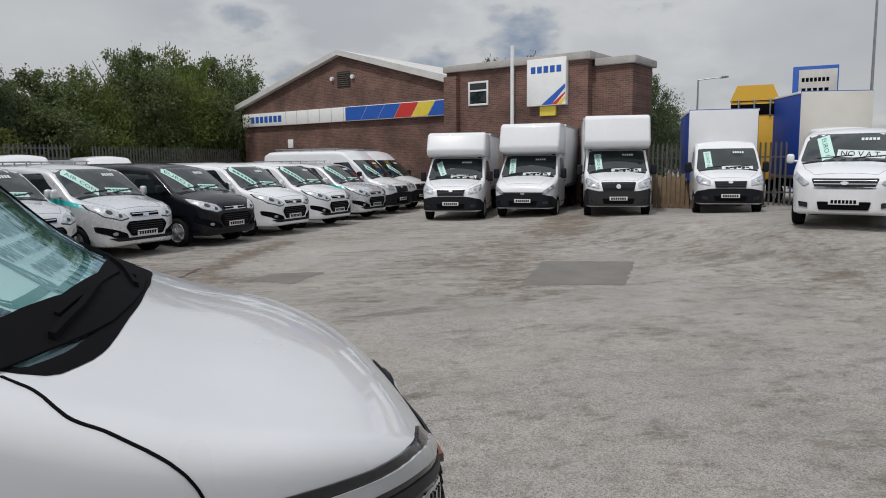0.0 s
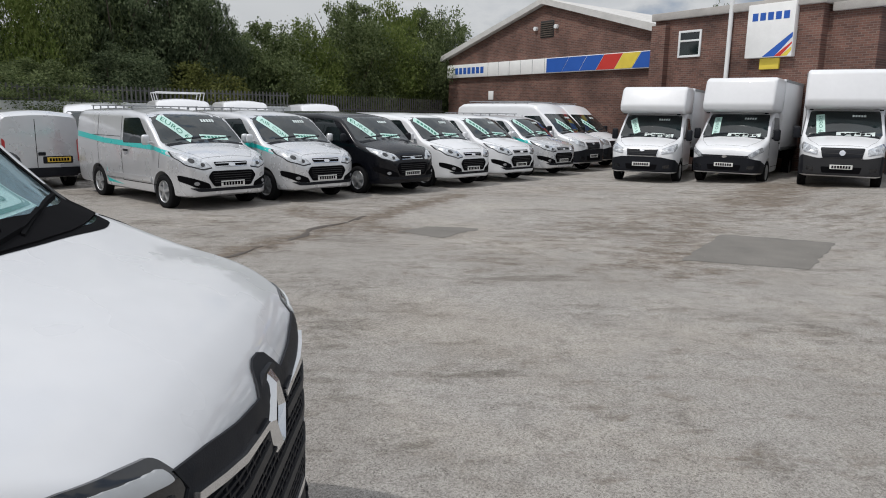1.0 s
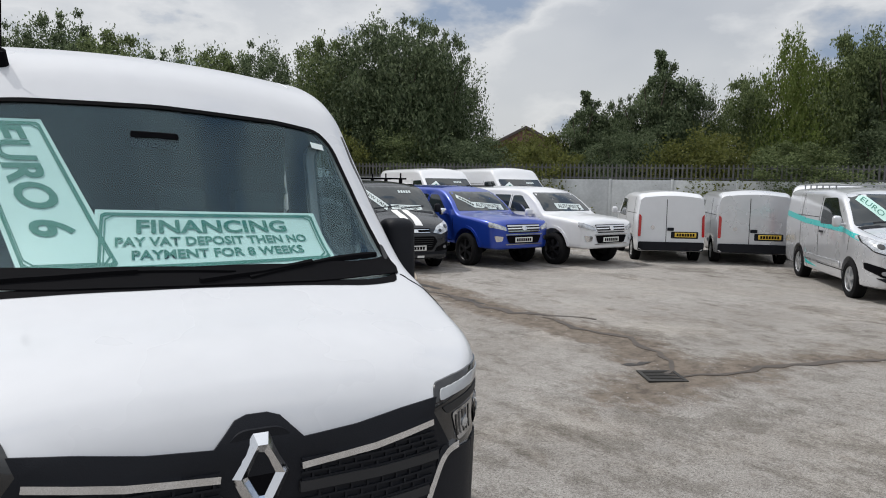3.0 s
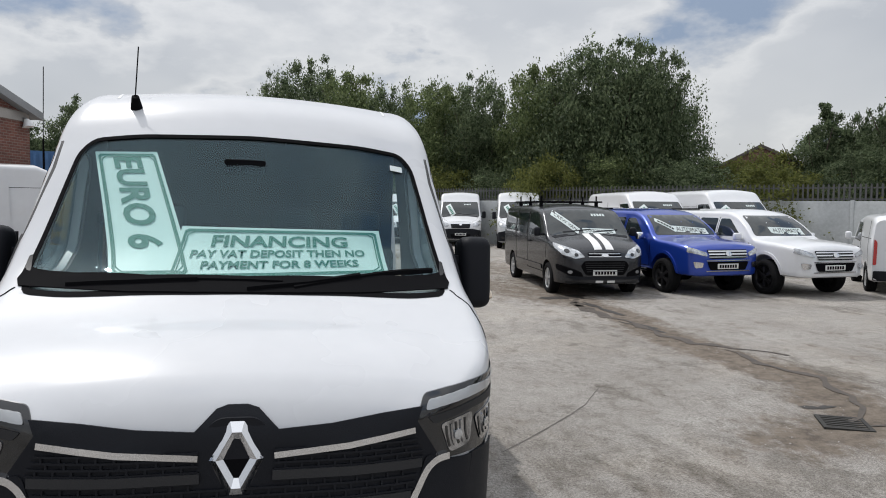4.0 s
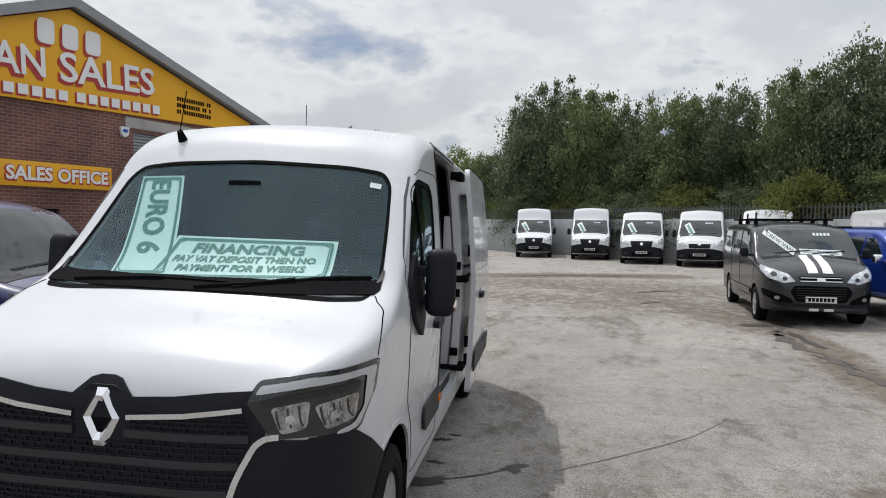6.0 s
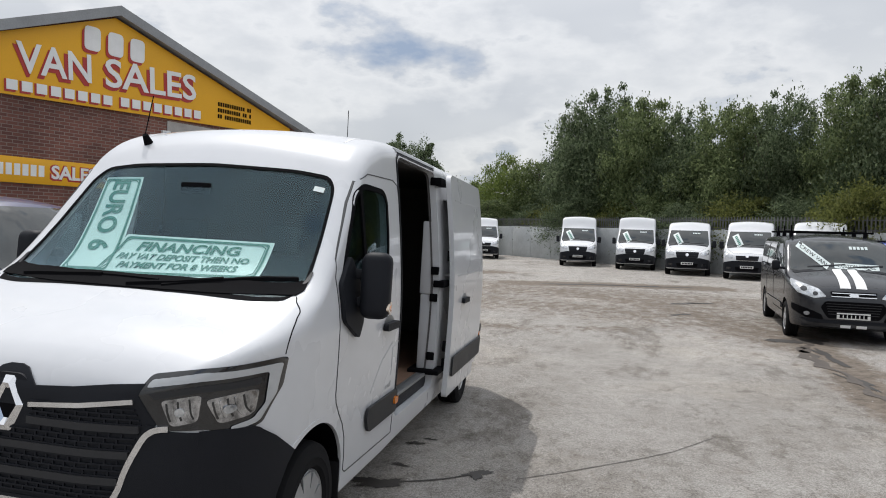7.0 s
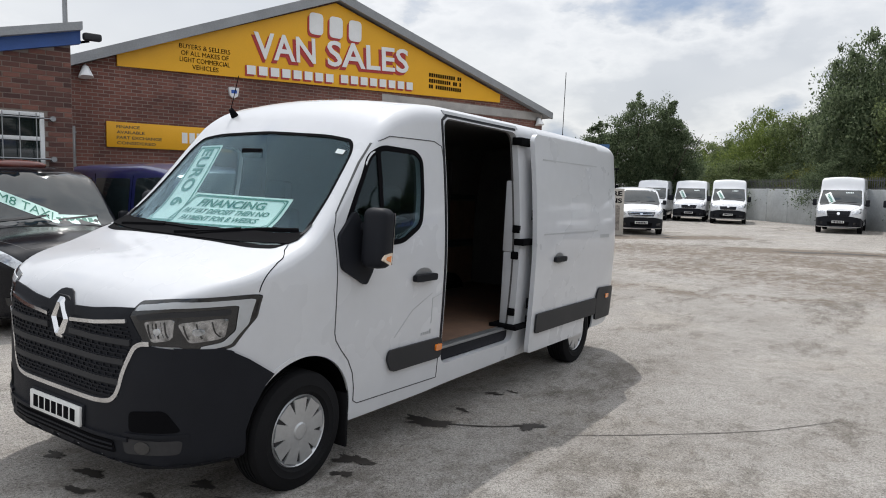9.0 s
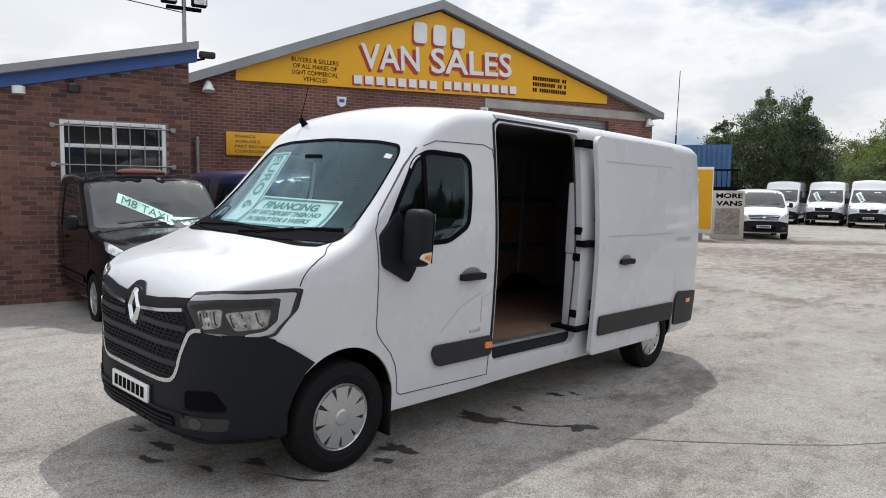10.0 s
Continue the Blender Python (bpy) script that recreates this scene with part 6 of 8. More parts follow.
far_van(10.1, 27.6, (-0.30, -0.95), "transit", SH, 28, 2.5)
far_van(12.1, 19.0, (-0.12, -0.99), "transit", SH, 29, 2.4)
far_van(14.3, 17.6, (-0.12, -0.99), "sprinter", SH, 30, 2.45)

# dark grey crew van and the two pickups
make_van("crew_van", "dark grey crew van with white bonnet stripes and roof bars", "grey_paint", facing(6.1, 12.0, -0.11, -1, -0.86, 0.93), L=5.3, wheels=(0.93, 4.2), crew=True, bonnet_stripes=True, bars_=True, seed=40,
         posters=[(-0.46, 1.54, 0.62, 0.14, -42, "CREW VAN", 1, "poster_white", "ink"), (0.24, 1.345, 0.75, 0.10, -2, "CUSTOM MODEL", 2, "poster_white", "ink")])
make_pickup("pickup_truck", "bright blue double-cab pickup with matching canopy", "blue_paint", facing(8.66, 11.6, 0.05, -1.0, -0.82, 0.98), [(0.15, 1.36, 0.9, 0.13, -4, "AUTOMATIC", 1, "poster_white", "ink"), (-0.42, 1.47, 0.42, 0.10, -34, "--", 2, "poster_white", "ink")], 41)
make_pickup("pickup_truck", "white double-cab pickup with matching canopy", "van_white", facing(10.72, 10.9, 0.04, -1.0, -0.82, 0.98), [(0.1, 1.36, 0.9, 0.14, -2, "AUTOMATIC", 3, "poster_white", "ink")], 42)

# small vans with their tails to the yard
SMALL = dict(L=3.95, W=0.86, H=1.74, low=0.28, hood=0.92, cowl=(0.75, 1.10), screen=(1.45, 1.62), wheels=(0.75, 3.2), wr=0.31, plate_rear=True, style="steel", tum=0.09)
make_van("small_van", "white small van seen from its rear doors", "van_white", facing(13.25, 10.65, 0.62, 0.79, 0.74, 3.5), seed=50, group="small vans", **SMALL)
SM2 = dict(SMALL, L=4.3, W=0.90, H=1.80, wheels=(0.85, 3.55))
make_van("small_van", "silver grey small van seen from its rear doors", "silver_paint", facing(14.70, 9.35, 0.70, 0.72, 0.78, 3.85), seed=51, group="small vans", **SM2)

# box vans
LF = lambda deg: (math.cos(radians(deg)), math.sin(radians(deg)))
LS = [(-0.50, 1.66, 0.48, 0.20, -62, "EURO 6", 1), (0.28, 1.41, 0.85, 0.10, -2, "LOW MILEAGE", 2, "poster_white", "ink")]
LS6 = [(-0.56, 1.65, 0.50, 0.21, -84, "EURO 6", 1), (0.28, 1.40, 0.90, 0.10, 0, "--", 2, "poster_white", "ink")]
make_luton("luton_van", "white luton box van with black bumper", facing(20.3, -6.65, *LF(150), -0.88, 0.95, ground_z(20, -7)), 2.86, 4.0, 1.0, seed=60, posters=LS)
make_luton("luton_van", "white luton box van with dark grille band", facing(19.5, -8.95, *LF(143), -0.88, 0.95, ground_z(19, -9)), 3.06, 4.2, 1.02, front="iveco", seed=61, posters=LS6)
make_luton("luton_van", "white luton box van with grey nose", facing(17.3, -10.9, *LF(151), -0.88, 0.95, ground_z(17, -11)), 3.10, 4.2, 1.02, front="sprinter", seed=62, posters=LS6, bumper="black_high")
make_luton("box_van", "white box van with blue curtain sides", facing(16.26, -14.2, *LF(146), -0.88, 0.95, ground_z(16, -14.5)), 3.3, 4.2, 1.08, luton=False, side="blue_curtain", seed=63, posters=LS6)
make_luton("box_lorry", "white cab lorry with blue curtain sides and a cream box front", facing(15.5, -18.6, *LF(156), -0.9, 0.95, ground_z(15, -19)), 3.9, 6.0, 1.2, luton=False, side="blue_curtain", seed=64, face="cream_panel", cab=dict(W=1.1, H=2.6, hood=1.3, cowl=(0.6, 1.5), screen=(1.1, 2.3)))
VIV = dict(L=5.0, W=0.98, H=1.97, hood=1.02, cowl=(0.95, 1.26), screen=(1.8, 1.85))
make_van("panel_van", "white panel van with body-coloured bumper and sale sheets", "van_white", facing(9.45, -11.35, *LF(128), -0.86, 0.93, ground_z(9.2, -11.6)), front="vivaro", seed=65, posters=[(-0.45, 1.58, 0.5, 0.24, -70, "EURO 6", 1), (0.2, 1.44, 0.85, 0.15, -3, "NO V.A.T.", 2, "poster_white", "ink")], **VIV)

# beside the workshop
tx, ttree = make_van("taxi", "black taxi van with an orange roof sign and windscreen sale sheet", "black_paint", facing(-5.20, 1.79, 0.99, -0.14, -0.86, 0.93), L=4.9, W=0.97, H=2.02, hood=1.02, cowl=(1.0, 1.22), screen=(1.8, 1.90), front="vivaro", crew=True, seed=70, category="taxi",
                     posters=[(-0.18, 1.50, 0.72, 0.15, -26, "M8 TAXI", 1), (0.35, 1.32, 0.6, 0.12, -3, "--", 2)])
rs = bmesh.new()
bmesh.ops.create_uvsphere(rs, u_segments=24, v_segments=12, radius=1.0)
bmesh.ops.transform(rs, matrix=Matrix.Translation((0, 2.02, 2.03)) @ Matrix.Diagonal((0.36, 0.10, 0.075, 1)), verts=rs.verts)
part("roof_sign", rs, M["taxi_sign"], tx, "dull orange roof sign")
make_van("crew_van", "dark navy blue van with tinted side windows by the wall", "navy_paint", facing(-2.9, 3.95, 0.995, -0.09, -0.75, 0.12), H=2.08, screen=(1.75, 1.95), crew=True, seed=71)
wv, wtree = make_van("panel_van", "white panel van with its side door slid open by the workshop", "van_white", facing(-7.5, 15.4, -0.90, -0.436, 1.0, 3.2), front="sprinter", seed=72, **dict(HI, H=2.78, screen=(1.62, 2.15), L=5.9, wheels=(0.98, 4.45)))
# flat dark panel on the uncut side paints the shade inside the doorway
part("door_opening", patch(wtree, rpoly([(2.62, 0.62), (3.80, 0.62), (3.80, 2.36), (2.62, 2.36)], 0.06), "left", 0.004, 0.006, 0.3), M["inner_dark"], wv, "flat dark panel painted as the shaded side doorway")
part("slid_door", patch(wtree, rpoly([(3.84, 0.42), (5.05, 0.42), (5.05, 2.4), (3.84, 2.4)], 0.05), "left", 0.07, 0.06, 0.3), M["van_white"], wv)
part("slid_door_trim", patch(wtree, rpoly([(3.84, 0.62), (5.05, 0.62), (5.05, 0.78), (3.84, 0.78)], 0.02), "left", 0.105, 0.02, 0.3), M["black_plastic"], wv)
part("slid_door_handle", patch(wtree, rpoly([(3.95, 1.24), (4.2, 1.24), (4.2, 1.29), (3.95, 1.29)], 0.015), "left", 0.11, 0.03, 0.3), M["black_plastic"], wv)
for z in (0.95, 1.3):
    part("shelf", patch(wtree, [(2.70, z), (3.70, z), (3.70, z + 0.03), (2.70, z + 0.03)], "left", 0.009, 0.004, 0.3), M["steel_zinc"], wv)
make_van("panel_van", "white panel van with dark bumper by the yard board", "van_white", facing(-5.1, 27.0, 0.42, -0.91, 0, 0), front="vivaro", seed=73, bumper="black", **VIV)

# ---- the white van in the middle of the yard ----
HERO = thing("white_van", "white high-roof panel van with black bumper and open sliding door", "van", VAN_TILT)
H_NOSE = [(0.00, 0.36, 1.055, 0.035, 0.05, 0.0, 0.33, 1.28), (0.02, 0.50, 1.10, 0.034, 0.05, 0.0, 0.31, 1.28), (0.06, 0.66, 1.148, 0.045, 0.05, 0.0, 0.29, 1.28), (0.14, 0.80, 1.208, 0.052, 0.055, 0.0, 0.28, 1.28),
          (0.30, 0.915, 1.279, 0.050, 0.065, 0.0, 0.28, 1.28), (0.55, 0.985, 1.352, 0.046, 0.09, 0.0, 0.28, 1.28), (0.80, 1.015, 1.452, 0.060, 0.11, 0.03, 0.28, 1.28)]
H_BODY = [(0.95, 1.022, 1.52, 0.10, 0.11, 0.05, 0.28, 1.28),
          (1.15, 1.028, 1.70, 0.11, 0.11, 0.07, 0.28, 1.28), (1.35, 1.03, 1.925, 0.10, 0.11, 0.085, 0.28, 1.28), (1.54, 1.03, 2.15, 0.085, 0.12, 0.10, 0.28, 1.28), (1.64, 1.03, 2.262, 0.075, 0.13, 0.105, 0.28, 1.28),
          (1.82, 1.03, 2.375, 0.06, 0.14, 0.11, 0.28, 1.28), (2.10, 1.03, 2.452, 0.045, 0.14, 0.115, 0.28, 1.28), (2.5, 1.03, 2.478, 0.04, 0.14, 0.115, 0.29, 1.28), (4.0, 1.03, 2.483, 0.04, 0.14, 0.115, 0.30, 1.28),
          (5.8, 1.03, 2.47, 0.04, 0.14, 0.115, 0.30, 1.28), (6.08, 1.024, 2.452, 0.035, 0.12, 0.11, 0.32, 1.28), (6.20, 1.002, 2.415, 0.03, 0.10, 0.105, 0.36, 1.28)]
H_ROWS = H_NOSE + H_BODY
H_YS = np.unique(np.concatenate([np.linspace(0, 0.14, 12), np.linspace(0.14, 2.5, 60), np.linspace(2.5, 6.2, 30)]))


def shrunk(rows, d, low, y0, y1):
    out = []
    a = np.array(rows)
    for y in np.unique(np.concatenate([np.linspace(y0, y1, 40)])):
        c = [float(pchip(a[:, 0], a[:, k], [y])[0]) for k in range(1, 8)]
        out.append((float(y), c[0] - d, c[1] - d, c[2], max(0.05, c[3] - d * 0.5), c[4], low, c[6]))
    return loft(out, np.unique(np.linspace(y0, y1, 40)))


def along_x(pts, x0, x1):
    bm = prism(pts, x0, x1)
    bmesh.ops.transform(bm, matrix=Matrix(((0, 0, 1, 0), (1, 0, 0, 0), (0, 1, 0, 0), (0, 0, 0, 1))), verts=bm.verts)
    return bm


def along_y(pts, y0, y1):
    bm = prism(pts, -y1, -y0)
    bmesh.ops.transform(bm, matrix=UPRIGHT, verts=bm.verts)
    return bm


SCREEN = [(-0.40, 1.462), (0.0, 1.468), (0.40, 1.462), (0.70, 1.448), (0.855, 1.455), (0.885, 1.52), (0.845, 1.85), (0.815, 2.06), (0.76, 2.135), (0.55, 2.165), (0.0, 2.185), (-0.55, 2.165), (-0.76, 2.135), (-0.815, 2.06), (-0.845, 1.85), (-0.885, 1.52), (-0.855, 1.455), (-0.70, 1.448)]
SCREEN = rpoly(SCREEN, 0.07, 3)
DOORWIN = rpoly([(1.17, 1.47), (1.50, 1.46), (1.80, 1.47), (2.02, 1.58), (2.05, 1.80), (2.05, 2.04), (1.98, 2.09), (1.62, 2.10), (1.50, 2.04)], 0.06)
OPENING = rpoly([(2.37, 0.49), (3.58, 0.49), (3.58, 2.38), (2.37, 2.38)], 0.10)


def build_hero():
    bm = loft(H_ROWS, H_YS)
    tree = tree_of(bm)
    inner = shrunk(H_ROWS, 0.055, 0.56, 0.98, 6.12)

    def arches(r):
        out = []
        for wy in (0.90, 5.19):
            for s in (-1, 1):
                c = bmesh.new()
                bmesh.ops.create_cone(c, cap_ends=True, segments=48, radius1=r, radius2=r, depth=0.60)
                bmesh.ops.transform(c, matrix=Matrix.Translation((s * 1.0, wy, 0.40)) @ Matrix.Rotation(math.pi / 2, 4, "Y"), verts=c.verts)
                out.append(c)
        return out
    cuts = lambda: [along_y(SCREEN, 0.3, 1.9), along_x(DOORWIN, 0.5, 1.4), along_x(DOORWIN, -1.4, -0.5), along_x(OPENING, 0.5, 1.4)]
    body = carve(bm, [inner] + arches(0.415) + cuts())
    part("body", body, M["white_paint"], HERO, "glossy white painted body shell", angle=38)
    lining = carve(shrunk(H_ROWS, 0.060, 0.565, 0.99, 6.11), [shrunk(H_ROWS, 0.075, 0.58, 1.0, 6.10)] + arches(0.425) + cuts())
    part("lining", lining, M["lining_grey"], HERO, "dark inner lining")
    part("load_floor", box(-0.90, 2.36, 0.585, 0.945, 6.05, 0.61, 0.004), M["ply"], HERO, "scuffed plywood load floor")
    part("bulkhead", box(-0.86, 2.26, 0.6, 0.86, 2.29, 2.30, 0.01), M["inner_dark"], HERO)
    part("side_board", box(-0.895, 2.34, 0.62, -0.885, 6.0, 1.10, 0.0), M["ply"], HERO)
    part("side_board", box(-0.895, 2.34, 1.20, -0.885, 6.0, 1.70, 0.0), M["ply"], HERO)
    for y in (2.42, 2.95, 3.75, 4.75):
        part("inner_rib", box(-0.945, y, 0.62, -0.875, y + 0.07, 2.25, 0.02), M["cloth"], HERO)
    for z in (1.12, 1.72):
        part("wall_rail", box(-0.945, 2.32, z, -0.89, 6.0, z + 0.06, 0.015), M["cloth"], HERO)
    for y in (3.3, 4.3, 5.2):
        rb = box(-0.93, y, 0.62, -0.85, y + 0.14, 2.2, 0.02)
        part("inner_rib", rb, M["steel_zinc"], HERO)
    # black plates on the uncut rib paint the shade of its holes
    for z in (1.0, 1.25, 1.5):
        part("rib_hole", box(-0.849, 3.33, z, -0.843, 3.41, z + 0.12, 0.0), M["ink"], HERO)
    part("step_plate", box(0.88, 2.39, 0.588, 0.965, 3.56, 0.612, 0.004), M["steel_zinc"], HERO)
    part("step_well", box(0.51, 2.38, 0.494, 0.955, 3.57, 0.584, 0.004), M["black_plastic"], HERO)
    # jambs round the sliding door
    part("door_jamb", box(0.86, 3.585, 0.62, 0.995, 3.70, 1.30, 0.012), M["white_paint"], HERO)
    part("door_jamb", box(0.85, 3.585, 1.302, 0.962, 3.70, 1.95, 0.012), M["white_paint"], HERO)
    for z in (0.72, 1.24, 1.48):
        part("latch", box(0.95, 3.56, z, 1.02, 3.60, z + 0.07, 0.008), M["ink"], HERO)
    part("seal", line_on(tree, [(2.345, 0.62), (2.345, 2.36), (2.42, 2.405), (3.55, 2.405)], "left", 0.022, 0.006), M["black_plastic"], HERO)
    part("upper_track", line_on(tree, [(2.38, 2.425), (3.60, 2.43)], "left", 0.028, 0.010), M["steel_zinc"], HERO)
    # the sliding door, pushed back outside the body
    dr = part("sliding_door", patch(tree, rpoly([(3.69, 0.37), (5.02, 0.37), (5.02, 0.55), (5.30, 0.80), (5.30, 2.30), (5.24, 2.385), (3.75, 2.385), (3.69, 2.33)], 0.05, 5), "left", 0.075, 0.09, 0.16), M["white_paint"], HERO, "white sliding door standing open", angle=50)
    part("door_moulding", patch(tree, rpoly([(3.76, 0.55), (5.28, 0.55), (5.28, 0.735), (3.76, 0.735)], 0.03), "left", 0.128, 0.03, 0.3), M["grey_plastic"], dr)
    part("door_handle", patch(tree, rpoly([(4.07, 1.20), (4.33, 1.20), (4.33, 1.25), (4.07, 1.25)], 0.02), "left", 0.125, 0.06), M["black_plastic"], dr)
    part("handle_cup", patch(tree, [(4.20 + 0.10 * math.cos(a), 1.235 + 0.055 * math.sin(a)) for a in np.linspace(0, 2 * math.pi, 17)[:-1]], "left", 0.122, 0.004), M["steel_zinc"], dr)
    for z in (0.62, 0.78, 1.60):
        part("hinge_block", box(1.06, 3.71, z, 1.11, 3.745, z + 0.10, 0.008), M["ink"], dr)
    # grey strips paint the shading along the door's pressed creases
    for z0 in (1.47, 2.16):
        part("pressed_line", line_on(tree, [(3.85, z0), (5.22, z0 + 0.01)], "left", 0.012, 0.122), M["panel_line"], dr)
    part("middle_track", line_on(tree, [(3.60, 1.40), (5.9, 1.40)], "left", 0.04, 0.006), M["panel_line"], HERO)
    part("carrier_arm", box(0.98, 3.55, 1.37, 1.08, 3.78, 1.43, 0.008), M["ink"], HERO)
    part("lower_arm", box(0.80, 3.50, 0.60, 1.08, 3.78, 0.64, 0.006), M["ink"], HERO)
    part("hinge_plate", box(0.90, 3.55, 2.27, 1.0, 3.80, 2.34, 0.008), M["ink"], HERO)
    # glass
    ws = part("windscreen", patch(tree, SCREEN, "front", -0.010, 0.012, 0.09), M["screen_glass"], HERO, "large clear windscreen with sale sheets behind")
    ws.visible_shadow = False
    rim = line_on(tree, SCREEN + [SCREEN[0]], "front", 0.018, 0.003)
    part("screen_seal", rim, M["ink"], HERO)
    for way, s in (("left", 1), ("right", -1)):
        g = part("door_window", patch(tree, DOORWIN, way, -0.010, 0.010, 0.2), M["side_glass"], HERO)
        g.visible_shadow = False
        part("window_seal", line_on(tree, DOORWIN + [DOORWIN[0]], way, 0.035, 0.003), M["ink"], HERO)
        part("window_post", line_on(tree, [(1.58, 1.46), (1.58, 2.09)], way, 0.035, 0.002), M["ink"], HERO)
        part("mirror_foot", patch(tree, rpoly([(1.14, 1.52), (1.15, 1.32), (1.38, 1.20), (1.45, 1.30), (1.42, 1.50), (1.30, 1.68)], 0.03), way, 0.004, 0.05), M["black_plastic"], HERO)
        # door outline, arches and mouldings
        jt = line_on(tree, [(1.13, 1.30), (1.13, 0.92), (1.145, 0.87), (1.20, 0.80), (1.27, 0.725), (1.32, 0.635), (1.345, 0.53), (1.35, 0.44), (1.39, 0.415), (2.33, 0.40), (2.35, 2.0), (2.32, 2.16), (2.22, 2.19), (1.70, 2.18), (1.54, 2.12), (1.42, 1.985), (1.16, 1.66), (1.125, 1.56), (1.13, 1.30)], way, 0.006, 0.003, step=0.05)
        part("door_joint", jt, M["joint_grey"], HERO)
        wing = [onto(tree, (s * x, y), "top")[0] for x, y in ((0.893, 0.838), (0.905, 0.815), (0.916, 0.790))]
        wing += [onto(tree, p, way)[0] for p in ((0.740, 1.408), (0.690, 1.381), (0.650, 1.356), (0.612, 1.330), (0.584, 1.305), (0.565, 1.280), (0.553, 1.255), (0.545, 1.228))]
        part("wing_joint", strip_near(tree, wing, 0.0055, 0.0025), M["ink"], HERO)
        part("fuel_flap_joint", line_on(tree, [(2.20, 0.84), (2.20, 1.03), (2.33, 1.06)], way, 0.006, 0.0025), M["panel_line"], HERO)
        # the crease's shading, drawn as a grey strip on the flat door
        part("door_crease", line_on(tree, [(1.75, 0.80), (1.95, 0.97), (2.19, 1.07)], way, 0.007, 0.002), M["panel_line"], HERO)
        part("door_moulding", patch(tree, rpoly([(1.66, 0.66), (1.72, 0.56), (2.34, 0.56), (2.34, 0.72), (1.68, 0.72)], 0.04), way, 0.006, 0.035, 0.15), M["grey_plastic"], HERO)
        for k in range(5):
            y0 = 2.075 + 0.027 * k
            part("model_mark", patch(tree, [(y0, 0.765), (y0 + 0.018, 0.765), (y0 + 0.018, 0.785 if k < 4 else 0.80), (y0, 0.785 if k < 4 else 0.80)], way, 0.003, 0.003), M["panel_line"], HERO)
        part("side_marker", patch(tree, rpoly([(2.245, 0.625), (2.325, 0.625), (2.325, 0.675), (2.245, 0.675)], 0.015), way, 0.022, 0.03), M["amber"], HERO)
        part("handle_cup", patch(tree, [(2.06 + 0.11 * math.cos(a), 1.215 + 0.055 * math.sin(a)) for a in np.linspace(0, 2 * math.pi, 17)[:-1]], way, 0.002, 0.004), M["steel_zinc"], HERO)
        part("door_handle", patch(tree, rpoly([(1.92, 1.175), (2.19, 1.175), (2.19, 1.225), (1.92, 1.225)], 0.02), way, 0.008, 0.07), M["black_plastic"], HERO)
        for wy in (0.90, 5.19):
            ring = [(wy + 0.425 * math.cos(a), 0.40 + 0.425 * math.sin(a)) for a in np.linspace(-0.1, math.pi + 0.1, 33)]
            part("arch_lip", line_on(tree, ring, way, 0.026, 0.004), M["white_paint"], HERO)
        part("mud_flap", box(min(s * 0.80, s * 1.005), 1.296, 0.14, max(s * 0.80, s * 1.005), 1.316, 0.56, 0.006), M["rubber"], HERO)
        part("rear_moulding", patch(tree, rpoly([(5.62, 0.42), (6.14, 0.42), (6.16, 0.78), (5.66, 0.80), (5.60, 0.70)], 0.04), way, 0.008, 0.04, 0.15), M["grey_plastic"], HERO)
        part("rear_marker", patch(tree, rpoly([(5.86, 0.66), (5.96, 0.66), (5.96, 0.71), (5.86, 0.71)], 0.015), way, 0.03, 0.02), M["amber"], HERO)
        if way == "right":
            part("load_moulding", patch(tree, rpoly([(2.5, 0.55), (4.72, 0.55), (4.72, 0.72), (2.5, 0.72)], 0.03), way, 0.006, 0.03, 0.3), M["grey_plastic"], HERO)
            part("panel_joint", line_on(tree, [(2.45, 2.2), (2.45, 0.45)], way, 0.01), M["ink"], HERO)
        # door mirror: two arms and a tall twin-glass head
        hd = box(-0.085, -0.09, -0.19, 0.085, 0.075, 0.19, 0.055, seg=4)
        mr = part("door_mirror", hd, M["black_plastic"], HERO, "tall black door mirror on two arms", pose(s * 1.15, 1.36, 1.515, -3, 0, s * 8))
        part("mirror_glass", box(-0.07, 0.074, -0.165, 0.07, 0.079, 0.165, 0.0), M["chrome"], mr)
        part("mirror_lamp", along_x(rpoly([(-0.072, -0.135), (0.030, -0.168), (0.040, -0.085), (-0.055, -0.10)], 0.012), s * 0.080 - 0.010, s * 0.080 + 0.010), M["mirror_lens"], mr, "clear and amber side indicator")
        part("indicator", along_x(rpoly([(-0.040, -0.130), (0.020, -0.148), (0.024, -0.105), (-0.030, -0.112)], 0.008), s * 0.082 - 0.010, s * 0.082 + 0.010), M["amber"], mr)
        for z in (-0.10, 0.06):
            part("mirror_arm", box(-s * 0.20, -0.02, z - 0.03, -s * 0.04, 0.05, z + 0.03, 0.016), M["black_plastic"], mr)
        # tail lamp
        part("tail_light", patch(tree, rpoly([(s * 0.86, 0.95), (s * 0.94, 0.95), (s * 0.94, 1.42), (s * 0.86, 1.38)], 0.02), "rear", 0.006, 0.02), M["red_lens"], HERO)
    for wy in (0.90, 5.19):
        for s in (-1, 1):
            lin = bmesh.new()
            way = "left" if s > 0 else "right"
            arc = [(wy + 0.409 * math.cos(a), 0.40 + 0.409 * math.sin(a)) for a in np.linspace(-0.26, math.pi + 0.26, 33)]
            rim_ = [onto(tree, p, way)[0] for p in arc]
            out_ = [lin.verts.new((r.x - s * 0.012 if r else s * 0.97, y, z)) for r, (y, z) in zip(rim_, arc)]
            in_ = [lin.verts.new((s * 0.712, y, z)) for y, z in arc]
